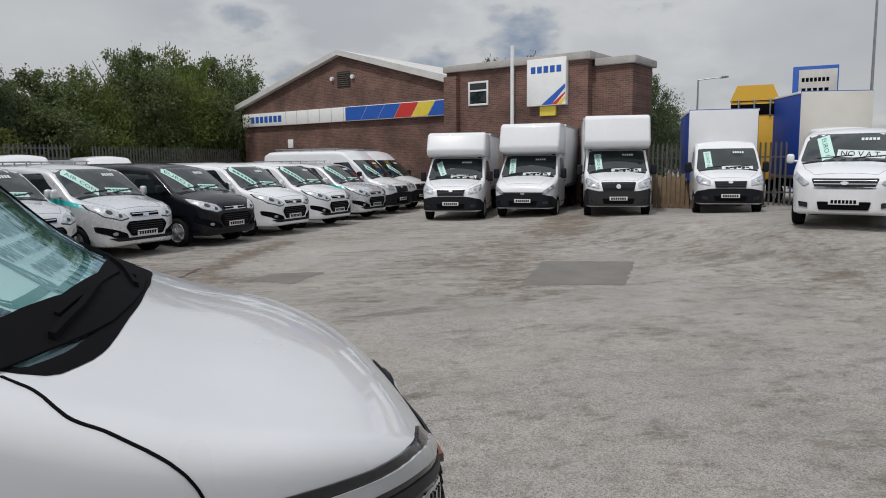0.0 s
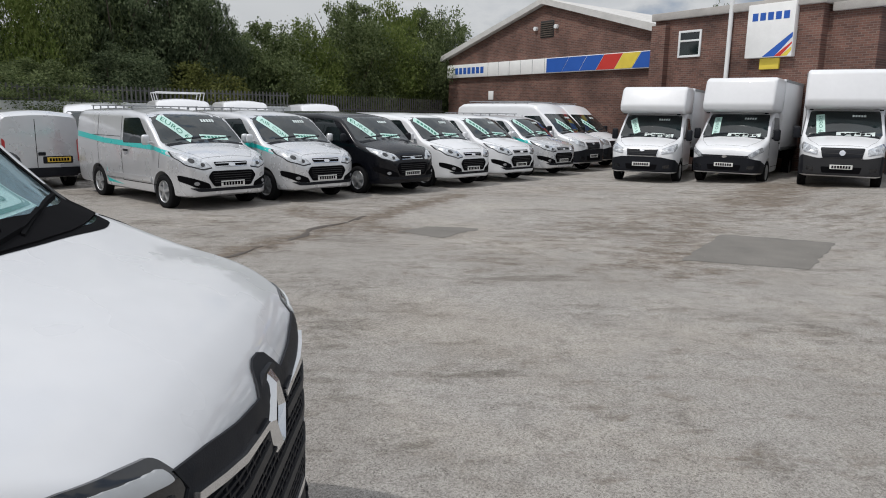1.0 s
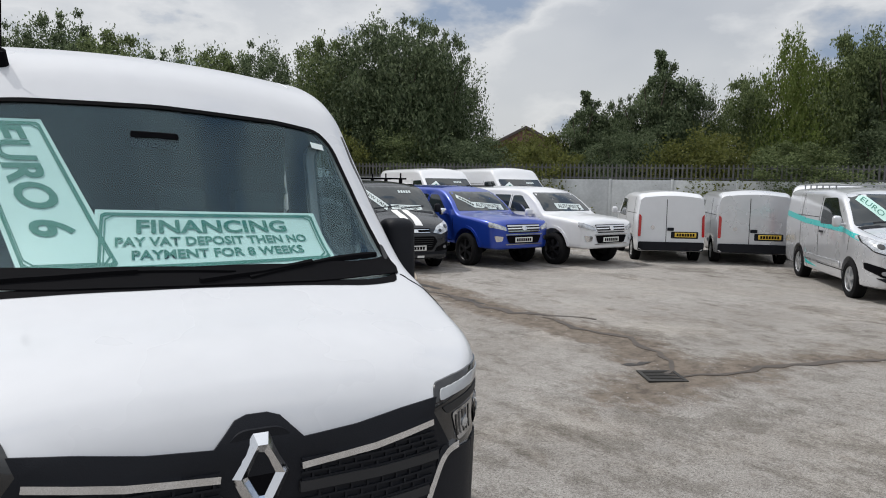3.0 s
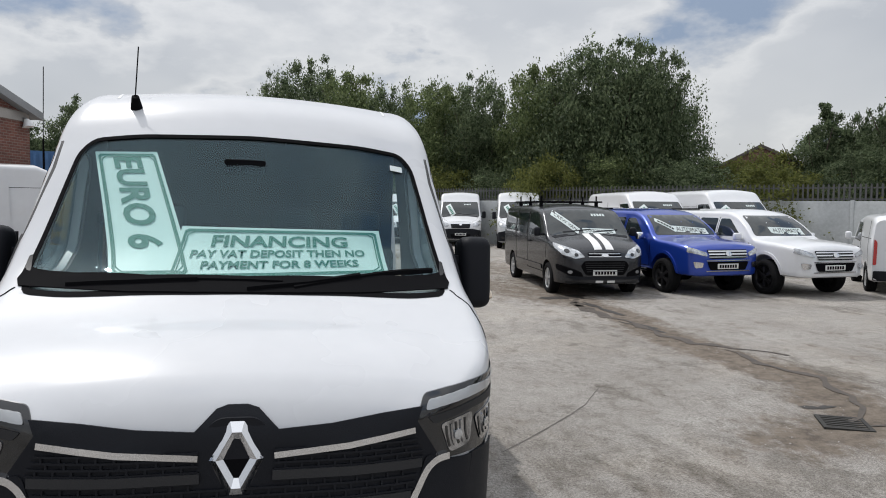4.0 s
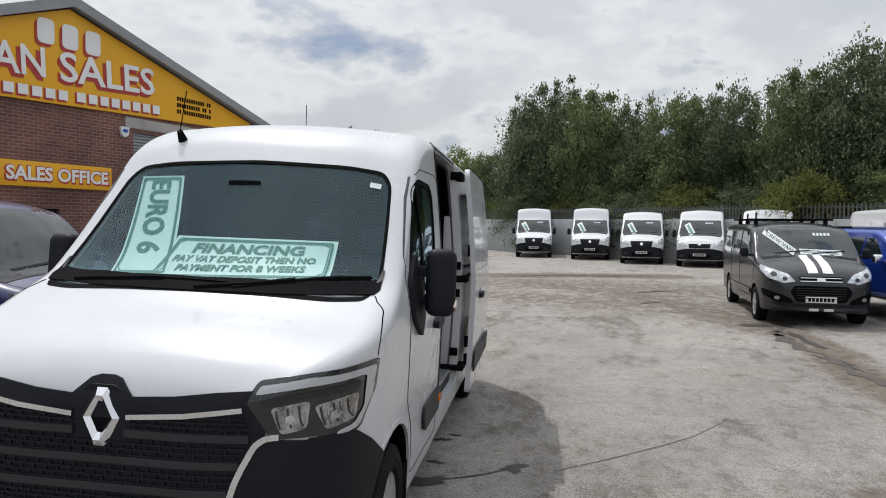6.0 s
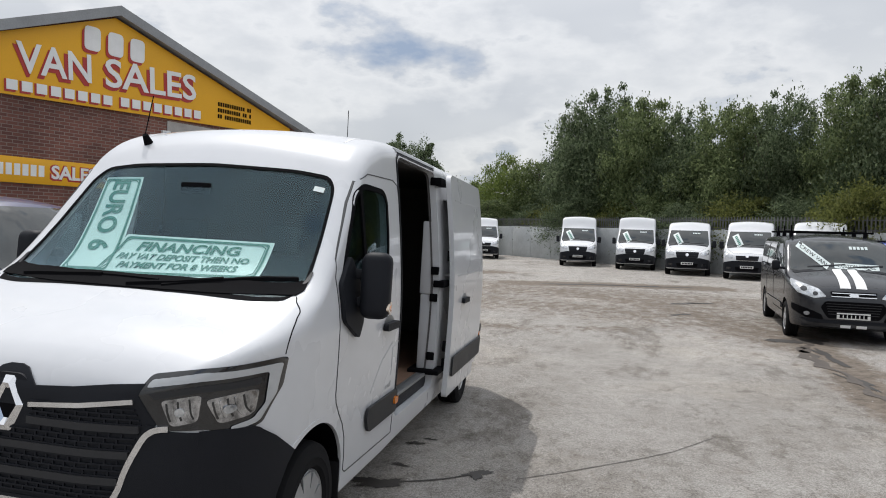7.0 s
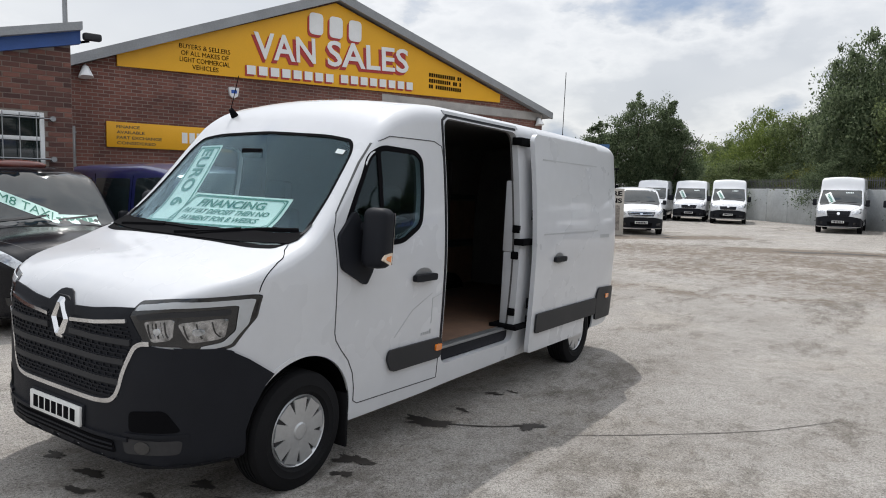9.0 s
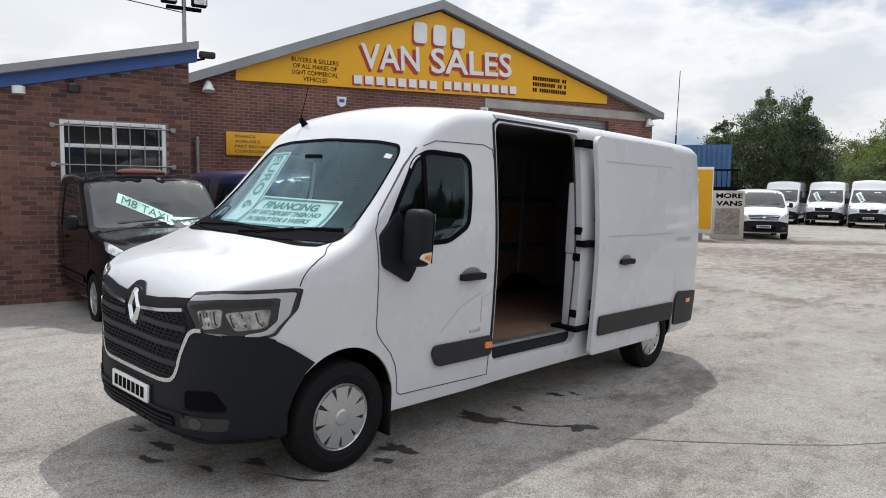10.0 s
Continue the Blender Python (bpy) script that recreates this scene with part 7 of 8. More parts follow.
            for k in range(len(arc) - 1):
                lin.faces.new((out_[k], out_[k + 1], in_[k + 1], in_[k]))
            lin.faces.new(in_)
            bmesh.ops.solidify(lin, geom=lin.faces[:], thickness=0.006)
            part("arch_liner", lin, M["ink"], HERO)
    build_hero_nose(tree)
    for wy in (0.90, 5.19):
        for s in (-1, 1):
            wheel(HERO, s * 0.885, wy, 0.362, 0.225, "cover")
    build_hero_cab(tree)
    # rear doors
    part("rear_joint", line_on(tree, [(0.0, 2.3), (0.0, 0.5)], "rear", 0.014), M["ink"], HERO)
    part("rear_bumper", patch(tree, rpoly([(-0.92, 0.38), (0.92, 0.38), (0.92, 0.62), (-0.92, 0.62)], 0.04), "rear", 0.02, 0.05), M["grey_plastic"], HERO)
    plate(HERO, tree, 0.45, 0.95, "rear", "plate_yellow", seed=8)
    # aerial and roof seam beads; the beads' paler white paints the grooves' highlight
    loc, _ = onto(tree, (-0.60, 1.66), "top")
    ar = part("aerial", tube(loc + Vector((0, 0.04, 0)), loc + Vector((0, -0.02, 0.07)), 0.035, 10, r2=0.018), M["ink"], HERO)
    tb = tube(loc + Vector((0, -0.02, 0.06)), loc + Vector((0.0, 0.05, 0.34)), 0.0035, 6)
    part("aerial_mast", tb, M["ink"], ar)
    for s in (-1, 1):
        part("roof_groove", line_on(tree, [(s * 0.72, 1.85), (s * 0.74, 2.2), (s * 0.74, 6.0)], "top", 0.014, 0.002), M["frame_white"], HERO)


def build_hero_nose(tree):
    blk, grp = M["black_plastic"], M["grey_plastic"]
    # black bumper: front, then the two corners that run back to the wheel arches
    bo = rpoly([(-0.86, 0.288), (0.86, 0.288), (0.93, 0.60), (0.955, 0.93), (0.70, 0.955), (0.62, 0.99), (0.52, 0.645), (-0.52, 0.645), (-0.62, 0.99), (-0.70, 0.955), (-0.955, 0.93), (-0.93, 0.60)], 0.03)
    part("bumper", patch(tree, bo, "front", 0.006, 0.02, 0.05), blk, HERO, "unpainted black plastic bumper")
    for way, s in (("left", 1), ("right", -1)):
        part("bumper_corner", patch(tree, [(0.10, 0.292), (0.50, 0.288), (0.49, 0.46), (0.53, 0.58), (0.60, 0.70), (0.655, 0.755), (0.49, 0.865), (0.35, 0.94), (0.14, 0.95), (0.11, 0.70)], way, 0.006, 0.022, 0.06), blk, HERO)
    part("bumper_lip", line_on(tree, [(-0.83, 0.30), (0.83, 0.30)], "front", 0.034, 0.018, step=0.03), blk, HERO)
    for way in ("left", "right"):
        part("bumper_lip", line_on(tree, [(0.13, 0.302), (0.49, 0.302)], way, 0.036, 0.018, step=0.03), blk, HERO)
    grille = [(-0.605, 1.146), (-0.585, 1.10), (-0.66, 0.985), (-0.56, 0.80), (-0.50, 0.64), (0.50, 0.64), (0.56, 0.80), (0.66, 0.985), (0.585, 1.10), (0.605, 1.146), (0.46, 1.133), (0.30, 1.112), (0.128, 1.102), (0.065, 1.165), (0.03, 1.176), (-0.03, 1.176), (-0.065, 1.165), (-0.128, 1.102), (-0.30, 1.112), (-0.46, 1.133)]
    gp = part("grille", patch(tree, grille, "front", 0.005, 0.012, 0.06), blk, HERO, "black slatted grille panel")
    mesh = None

    def half(z):
        return float(np.interp(z, [0.64, 0.80, 0.985, 1.06], [0.49, 0.545, 0.61, 0.57]))
    rows = [(0.665, 0.725), (0.765, 0.835), (0.875, 0.945), (0.98, 1.04)]
    for a, b in rows:
        n = 3
        for k in range(n + 1):
            z = a + (b - a) * k / n
            segs = [(-half(z), half(z))] if z < 0.93 else [(-half(z), -0.115), (0.115, half(z))]
            for x0, x1 in segs:
                mesh = line_on(tree, [(x0, z), (x1, z)], "front", 0.007, 0.019, mesh, 0.06)
            if k < n:
                z2 = a + (b - a) * (k + 1) / n
                x = -half(z) + 0.03 + (0.025 if k % 2 else 0.0)
                while x < half(z) - 0.02:
                    if z < 0.90 or abs(x) > 0.12:
                        mesh = line_on(tree, [(x, z), (x, z2)], "front", 0.007, 0.018, mesh, 0.1)
                    x += 0.052
    gm = part("grille_mesh", mesh, M["black_plastic"], gp)
    tagged(gm, kind="stuff")
    for z in (0.745, 0.855, 0.962):
        for x0, x1 in ([(-half(z), half(z))] if z < 0.9 else [(-half(z), -0.11), (0.11, half(z))]):
            part("grille_slat", line_on(tree, [(x0, z), (x1, z)], "front", 0.030, 0.024), grp, gp)
    for s in (-1, 1):
        part("chrome_bar", line_on(tree, [(s * 0.115, 1.045 - 0.02), (s * 0.35, 1.045), (s * 0.575, 1.075)], "front", 0.020, 0.024), M["chrome"], gp)
    ring = [(0.70, 0.968), (0.655, 0.962), (0.62, 0.935), (0.585, 0.87), (0.55, 0.79), (0.525, 0.71), (0.495, 0.66), (0.44, 0.632), (0.30, 0.622)]
    ring = [(-x, z) for x, z in ring] + [(0.0, 0.620)] + ring[::-1]
    sur = strip_near(tree, [onto(tree, p, "front")[0] for p in ring], 0.024, 0.020)
    part("grille_surround", sur, M["chrome"], gp, "chrome grille surround")
    # badge on its plinth
    pl = prism(rpoly([(-0.112, 1.085), (-0.064, 1.142), (0.064, 1.142), (0.112, 1.085), (0.135, 1.02), (0.07, 0.885), (-0.07, 0.885), (-0.135, 1.02)], 0.03), 0.0, 0.035)
    part("badge_plinth", pl, blk, HERO, m=Matrix.Translation((0, 0.036, 0)) @ UPRIGHT)
    bm = bmesh.new()
    mid = [(0.022, 0.118), (0.088, 0.0), (0.022, -0.118), (-0.022, -0.118), (-0.088, 0.0), (-0.022, 0.118)]
    inn = [(0.006, 0.055), (0.036, 0.0), (0.006, -0.055), (-0.006, -0.055), (-0.036, 0.0), (-0.006, 0.055)]
    ov = [bm.verts.new((x, 0, z)) for x, z in mid]
    rv = [bm.verts.new(((x + u) / 2, -0.022, (z + w) / 2)) for (x, z), (u, w) in zip(mid, inn)]
    iv = [bm.verts.new((x, -0.002, z)) for x, z in inn]
    for k in range(6):
        j = (k + 1) % 6
        bm.faces.new((ov[k], ov[j], rv[j], rv[k]))
        bm.faces.new((rv[k], rv[j], iv[j], iv[k]))
    bm.faces.new(ov)
    part("badge", bm, M["chrome"], HERO, "plain chrome lozenge badge", pose(0, -0.006, 1.015, -4), smooth=False)
    dk = prism([(0.008, 0.058), (0.04, 0.0), (0.008, -0.058), (-0.008, -0.058), (-0.04, 0.0), (-0.008, 0.058)], 0, 0.004)
    part("badge_recess", dk, M["ink"], HERO, m=pose(0, -0.007, 1.015, -4) @ UPRIGHT)
    # head lamps
    for s in (-1, 1):
        def f(pts):
            return [(s * x, z) for x, z in pts]
        hl = part("headlight", patch(tree, rpoly(f([(0.615, 1.178), (0.578, 1.10), (0.675, 0.958), (0.83, 0.955), (0.865, 0.915), (0.945, 0.935), (0.979, 1.09), (0.986, 1.222), (0.80, 1.205)]), 0.018), "front", 0.006, 0.016, 0.022, proud=True), M["lamp_dark"], HERO, "clear headlight with a C-shaped light strip")
        part("light_strip", patch(tree, rpoly(f([(0.628, 1.156), (0.612, 1.128), (0.80, 1.158), (0.958, 1.168), (0.952, 1.03), (0.930, 0.972), (0.880, 0.955), (0.890, 0.932), (0.941, 0.953), (0.969, 1.06), (0.979, 1.198), (0.80, 1.188)]), 0.012), "front", 0.011, 0.008, 0.018, proud=True), M["light_strip"], hl)
        part("inner_bezel", patch(tree, rpoly(f([(0.622, 1.108), (0.79, 1.138), (0.944, 1.150), (0.942, 1.118), (0.79, 1.112), (0.645, 1.084)]), 0.008), "front", 0.010, 0.007, 0.03, proud=True), M["grey_plastic"], hl)
        for x0, x1 in ((0.668, 0.802), (0.812, 0.940)):
            bowl = part("reflector", patch(tree, rpoly(f([(x0, 1.080), (x1, 1.104), (x1 - 0.008, 0.992), (x0 + 0.04, 0.974)]), 0.02), "front", 0.010, 0.007, 0.03, proud=True), M["reflector"], hl)
            for k in range(5):
                xa = x0 + 0.026 + k * 0.019
                up = [onto(tree, p, "front")[0] for p in f([(xa + 0.012, 0.996 + 0.002 * k), (xa + 0.002, 1.03), (xa - 0.004, 1.070 + 0.004 * k)])]
                part("facet", strip_near(tree, up, 0.008, 0.0145 if k % 2 else 0.0125), M["reflector"] if k % 2 else M["lamp_dark"], bowl)
            part("bulb", patch(tree, [(s * ((x0 + x1) / 2 + 0.016 * math.cos(a)), 1.034 + 0.018 * math.sin(a)) for a in np.linspace(0, 2 * math.pi, 15)[:-1]], "front", 0.018, 0.012, 0.03, proud=True), M["lamp_lens"], bowl)
        part("air_inlet", patch(tree, rpoly(f([(0.60, 0.60), (0.78, 0.62), (0.84, 0.50), (0.60, 0.49)]), 0.03), "front", 0.018, 0.004, 0.06), M["ink"], HERO)
        part("fog_bar", line_on(tree, f([(0.58, 0.475), (0.86, 0.48)]), "front", 0.018, 0.030), blk, HERO)
        part("fog_recess", patch(tree, rpoly(f([(0.56, 0.45), (0.84, 0.455), (0.83, 0.38), (0.58, 0.37)]), 0.02), "front", 0.019, 0.004, 0.06), M["inner_dark"], HERO)
        part("fog_lamp", patch(tree, [(s * 0.68 + 0.04 * math.cos(a), 0.412 + 0.035 * math.sin(a)) for a in np.linspace(0, 2 * math.pi, 15)[:-1]], "front", 0.024, 0.006), M["lamp_dark"], HERO)
    part("lower_grille", patch(tree, rpoly([(-0.50, 0.425), (0.50, 0.425), (0.52, 0.36), (-0.52, 0.36)], 0.02), "front", 0.019, 0.004, 0.06), M["ink"], HERO)
    for z in (0.38, 0.405):
        part("lower_slat", line_on(tree, [(-0.5, z), (0.5, z)], "front", 0.010, 0.026), blk, HERO)
    part("bumper_step", line_on(tree, [(-0.60, 0.445), (0.60, 0.445)], "front", 0.020, 0.030), blk, HERO)
    plate(HERO, tree, 0.0, 0.505, "front", seed=5, y=-0.022)
    part("plate_mount", box(-0.27, -0.028, 0.44, 0.27, 0.02, 0.57, 0.006), blk, HERO)
    # scuttle below the screen, wipers
    sc = patch(tree, [(-0.885, 0.845), (-0.80, 0.815), (-0.70, 0.783), (-0.58, 0.750), (-0.45, 0.725), (-0.22, 0.705), (0.0, 0.698), (0.22, 0.705), (0.45, 0.725), (0.58, 0.750), (0.70, 0.783), (0.80, 0.815), (0.885, 0.845), (0.905, 0.90), (0.895, 0.985), (0.80, 0.930), (0.70, 0.890), (0.40, 0.832), (0.0, 0.810), (-0.40, 0.832), (-0.70, 0.890), (-0.80, 0.930), (-0.895, 0.985), (-0.905, 0.90)], "top", 0.003, 0.008, 0.05)
    part("scuttle", sc, M["ink"], HERO)
    for blade, arm in (([(-0.56, 0.815), (-0.20, 0.79), (0.145, 0.775)], [(-0.70, 0.80), (-0.45, 0.785), (-0.20, 0.785)]), ([(0.19, 0.735), (0.52, 0.855), (0.84, 0.975)], [(0.0, 0.715), (0.25, 0.765), (0.48, 0.84)])):
        wp = part("wiper", line_on(tree, blade, "top", 0.010, 0.015, step=0.04), M["ink"], HERO)
        part("wiper_arm", line_on(tree, arm, "top", 0.012, 0.022, step=0.04), M["ink"], wp)
    for s in (-1, 1):
        part("scuttle_cap", patch(tree, rpoly([(s * 0.835, 1.475), (s * 0.888, 1.482), (s * 0.900, 1.52), (s * 0.898, 1.585), (s * 0.886, 1.59), (s * 0.868, 1.515)], 0.010), "front", 0.006, 0.010, 0.03), M["grey_plastic"], HERO)


def build_hero_cab(tree):
    part("dashboard", box(-0.86, 0.92, 1.02, 0.86, 1.42, 1.40, 0.06), M["inner_dark"], HERO)
    for x in (-0.52, 0.22, 0.62):
        part("seat_base", box(x - 0.22, 1.60, 0.62, x + 0.22, 2.10, 1.02, 0.05), M["cloth"], HERO)
        b = box(x - 0.22, 2.02, 1.0, x + 0.22, 2.16, 1.62, 0.05)
        part("seat_back", b, M["cloth"], HERO)
        part("headrest", box(x - 0.13, 2.05, 1.64, x + 0.13, 2.15, 1.84, 0.04), M["cloth"], HERO)
    wh = lathe([(0.0, 0.19), (0.015, 0.205), (0.03, 0.19), (0.015, 0.175), (0.0, 0.19)], 28)
    part("steering_wheel", wh, M["ink"], HERO, m=pose(-0.52, 1.42, 1.42, 0, 0, 90) @ pose(0, 0, 0, 0, 35, 0))
    part("inner_mirror", box(-0.14, 1.36, 1.99, 0.06, 1.39, 2.06, 0.012), M["ink"], HERO)
    part("tax_sticker", patch(tree, [(0.70, 2.045), (0.765, 2.035), (0.765, 2.065), (0.70, 2.075)], "front", 0.004, 0.002), M["poster_white"], HERO)

    def sheet(corners, rows, label):
        """A sale sheet that leans on the inside of the screen: corners in x and z, top left first and clockwise."""
        tl, tr, br, bl = [Vector(c) for c in corners]

        def at_(u, v):
            p = tl.lerp(tr, u).lerp(bl.lerp(br, u), v)
            loc, _ = onto(tree, p, "front")
            return Vector((p.x, loc.y, p.y))
        n = 10
        th = thing("sale_sheet", label, "sign", VAN_TILT)
        bm = bmesh.new()
        g = [[bm.verts.new(at_(i / n, j / n) + Vector((0, 0.035, 0))) for j in range(n + 1)] for i in range(n + 1)]
        for i in range(n):
            for j in range(n):
                bm.faces.new((g[i][j], g[i + 1][j], g[i + 1][j + 1], g[i][j + 1]))
        part("sheet", bm, M["poster"], th)
        for d, wd in ((0.045, 0.012), (0.085, 0.005)):
            ax = d * 0.45 if (tr - tl).length > (bl - tl).length else d
            ay = d if (tr - tl).length > (bl - tl).length else d * 0.45
            ring = [(ax * 1.8, ay), (1 - ax * 1.8, ay), (1 - ax, ay * 1.8), (1 - ax, 1 - ay * 1.8), (1 - ax * 1.8, 1 - ay), (ax * 1.8, 1 - ay), (ax, 1 - ay * 1.8), (ax, ay * 1.8), (ax * 1.8, ay)]
            bm = bmesh.new()
            prev = None
            pts = []
            for (a, b), (c, e) in zip(ring, ring[1:]):
                pts += [(a + (c - a) * k / 8, b + (e - b) * k / 8) for k in range(8)]
            lx, ly = (tr - tl).length, (bl - tl).length
            for k in range(len(pts) + 1):
                u, v = pts[k % len(pts)]
                cu, cv = u + (0.5 - u) * wd / lx * 2, v + (0.5 - v) * wd / ly * 2
                cur = (bm.verts.new(at_(u, v) + Vector((0, 0.031, 0))), bm.verts.new(at_(cu, cv) + Vector((0, 0.031, 0))))
                if prev:
                    bm.faces.new((prev[0], prev[1], cur[1], cur[0]))
                prev = cur
            part("border", bm, M["poster_ink"], th)
        for text, u0, u1, v, hh, turn in rows:
            w = fitted(words(text, 0.2, bold=0.006), 1.0, 1.0)
            for q in w.verts:
                a, b = q.co.x + 0.5, q.co.y
                if turn:
                    p = at_(v - hh / 2 + hh * (0.5 + b), u0 + (u1 - u0) * a)
                else:
                    p = at_(u0 + (u1 - u0) * a, v - b * hh)
                q.co = p + Vector((0, 0.030, 0))
            part("lettering", w, M["poster_ink"], th, smooth=False)
    sheet([(-0.300, 1.725), (0.605, 1.725), (0.625, 1.530), (-0.345, 1.500)], [("FINANCING", 0.16, 0.82, 0.28, 0.24, False), ("PAY VAT DEPOSIT THEN NO", 0.08, 0.90, 0.53, 0.15, False), ("PAYMENT FOR 8 WEEKS", 0.14, 0.86, 0.74, 0.15, False)], "pale green finance sale sheet behind the windscreen")
    sheet([(-0.755, 2.075), (-0.465, 2.085), (-0.225, 1.515), (-0.560, 1.505)], [("EURO 6", 0.05, 0.80, 0.50, 0.46, True)], "pale green emission sale sheet on edge behind the windscreen")


M["reflector"] = mat("reflector", (0.42, 0.43, 0.45), 0.10, 1.0, var=0.9, scale=22, fine=50, coat=1.0)
M["mirror_lens"] = mat("mirror_lens", (0.75, 0.62, 0.48), 0.2, var=0.1, coat=1.0)
M["light_strip"] = mat("light_strip", (0.42, 0.435, 0.45), 0.25, 0.0, var=0.08, coat=1.0)
build_hero()

# ---- trees ----
def leaf_crown(lobes, count, leaf, seed):
    """Small leaves gathered in sprays on uneven lobes, with gaps between the sprays and ragged shoots at the rim."""
    rnd = np.random.RandomState(seed)
    wts = np.array([(r[3] * r[4] * r[5]) ** 0.67 for r in lobes])
    wts /= wts.sum()
    centres, outs, size = [], [], []
    for li, (cx, cy, cz, rx, ry, rz) in enumerate(lobes):
        n = max(6, int(count * wts[li] / 34))
        d = rnd.normal(size=(n, 3))
        d /= np.linalg.norm(d, axis=1)[:, None]
        d[:, 2] = np.where(d[:, 2] < -0.5, -0.6 * d[:, 2], d[:, 2])
        k = rnd.uniform(0.35, 1.0, n) ** 0.4 * (1 + 0.16 * np.sin(5 * d[:, 0] + li) * np.sin(4 * d[:, 1] + 2 * li) + 0.10 * np.sin(11 * d[:, 2] + 3 * d[:, 0]))
        k *= np.where(rnd.uniform(size=n) < 0.12, rnd.uniform(1.08, 1.30, n), 1.0)
        centres.append(np.array((cx, cy, cz)) + d * k[:, None] * np.array((rx, ry, rz)))
        outs.append(d)
        size.append(np.full(n, 0.5 * (rx * ry * rz) ** (1 / 3) * 0.42) * rnd.uniform(0.6, 1.25, n))
    c, d, w = np.concatenate(centres), np.concatenate(outs), np.concatenate(size)
    per = max(20, int(count * 3 / len(c)))
    idx = np.repeat(np.arange(len(c)), per)
    m = len(idx)
    p = c[idx] + rnd.normal(size=(m, 3)) * w[idx][:, None] * np.array((1.0, 1.0, 0.72))
    a = d[idx] * 0.5 + rnd.normal(size=(m, 3)) * 0.8
    a /= np.linalg.norm(a, axis=1)[:, None]
    b = np.cross(a, rnd.normal(size=(m, 3)))
    b /= np.linalg.norm(b, axis=1)[:, None] + 1e-6
    s = (leaf * rnd.uniform(0.5, 1.3, m))[:, None]
    nrm = np.cross(a, b)
    leaves = np.stack([p, p + a * s * 0.75 + b * s * 0.36 + nrm * s * 0.08, p + a * s - b * s * 0.22], 1).reshape(-1, 3)
    fs = np.arange(m * 3).reshape(-1, 3)
    me = bpy.data.meshes.new("crown")
    me.from_pydata(leaves.tolist(), [], fs.tolist())
    return me


def trunk_mesh(h, r, limbs, seed):
    rnd = random.Random(seed)
    bm = tube((0, 0, -0.3), (rnd.uniform(-0.2, 0.2), rnd.uniform(-0.2, 0.2), h), r, 10, r2=r * 0.45)
    for i in range(limbs):
        a = rnd.uniform(0, 6.28)
        z = h * rnd.uniform(0.4, 0.95)
        l = h * rnd.uniform(0.4, 0.8)
        mid = Vector((math.cos(a) * l * 0.4, math.sin(a) * l * 0.4, z + l * 0.4))
        tube((0, 0, z), mid, r * 0.4, 7, bm, r2=r * 0.25)
        tube(mid, mid + Vector((math.cos(a + 0.4) * l * 0.35, math.sin(a + 0.4) * l * 0.35, l * 0.5)), r * 0.25, 6, bm, r2=r * 0.08)
    return bm


def tree_kind(seed, h, w, mat_, lobes=9, count=3200, leaf=0.26, low=0.25, spire=0.0):
    rnd = random.Random(seed)
    ls = []
    for i in range(lobes):
        t = (i + 0.5) / lobes
        z = h * (low + (0.92 - low) * t)
        rad = w * math.sin(math.pi * (0.22 + 0.68 * t)) * (1 - spire * t)
        a = i * 2.4 + rnd.uniform(-0.4, 0.4)
        k = rad * rnd.uniform(0.35, 0.65)
        r = max(0.5, rad * rnd.uniform(0.5, 0.75))
        ls.append((math.cos(a) * k, math.sin(a) * k, z, r, r, r * rnd.uniform(0.75, 1.1)))
    cr = leaf_crown(ls, count, leaf, seed)
    cr.materials.append(M[mat_])
    tr = finish(trunk_mesh(h * 0.55, 0.03 * h ** 0.9, 7, seed), "trunk", M["bark"])
    return tr, cr


KINDS = [tree_kind(1, 9.0, 3.8, "leaf_dark", 14, 15000, 0.19, 0.12), tree_kind(2, 8.0, 3.4, "leaf_mid", 12, 13500, 0.18, 0.12), tree_kind(3, 9.5, 3.0, "leaf_dark", 12, 12500, 0.20, 0.15, 0.35),
         tree_kind(4, 6.0, 3.2, "leaf_light", 10, 9000, 0.16, 0.08), tree_kind(5, 4.0, 2.8, "leaf_olive", 9, 7000, 0.15, 0.05)]


def tree(k, x, y, s, rot=0.0, sz=1.0, label=None, z=0.0):
    labs = ("dense dark green broadleaf tree behind the wall", "mid green leafy tree with an uneven crown", "tall dark tree with a ragged top", "light green young tree over the fence", "low olive green bushy growth along the wall")
    names = ("tree", "tree", "tree", "tree", "bush")
    t = thing(names[k], label or labs[k], names[k], pose(x, y, z, 0, 0, rot) @ Matrix.Diagonal((s, s, s * sz, 1)), "trees along the boundary")
    part("trunk", KINDS[k][0], None, t)
    part("crown", KINDS[k][1], None, t)


def bounds(me):
    c = np.empty(len(me.vertices) * 3)
    me.vertices.foreach_get("co", c)
    c = c.reshape(-1, 3)
    return np.percentile(c[:, 2], 99.6), np.percentile(np.hypot(c[:, 0], c[:, 1]), 94)


TREE_SIZE = [bounds(k[1]) for k in KINDS]
rt = random.Random(5)


def stand(head, dist, h, r, k, label=None):
    """A tree seen from the yard's middle: bearing in degrees to the left of +y, distance, height and crown radius."""
    x, y = 1.0 - dist * math.sin(radians(head)), -2.0 + dist * math.cos(radians(head))
    kh, kr = TREE_SIZE[k]
    s = r / kr
    tree(k, x, y, s, rt.uniform(0, 360), (h / kh) / s, label)


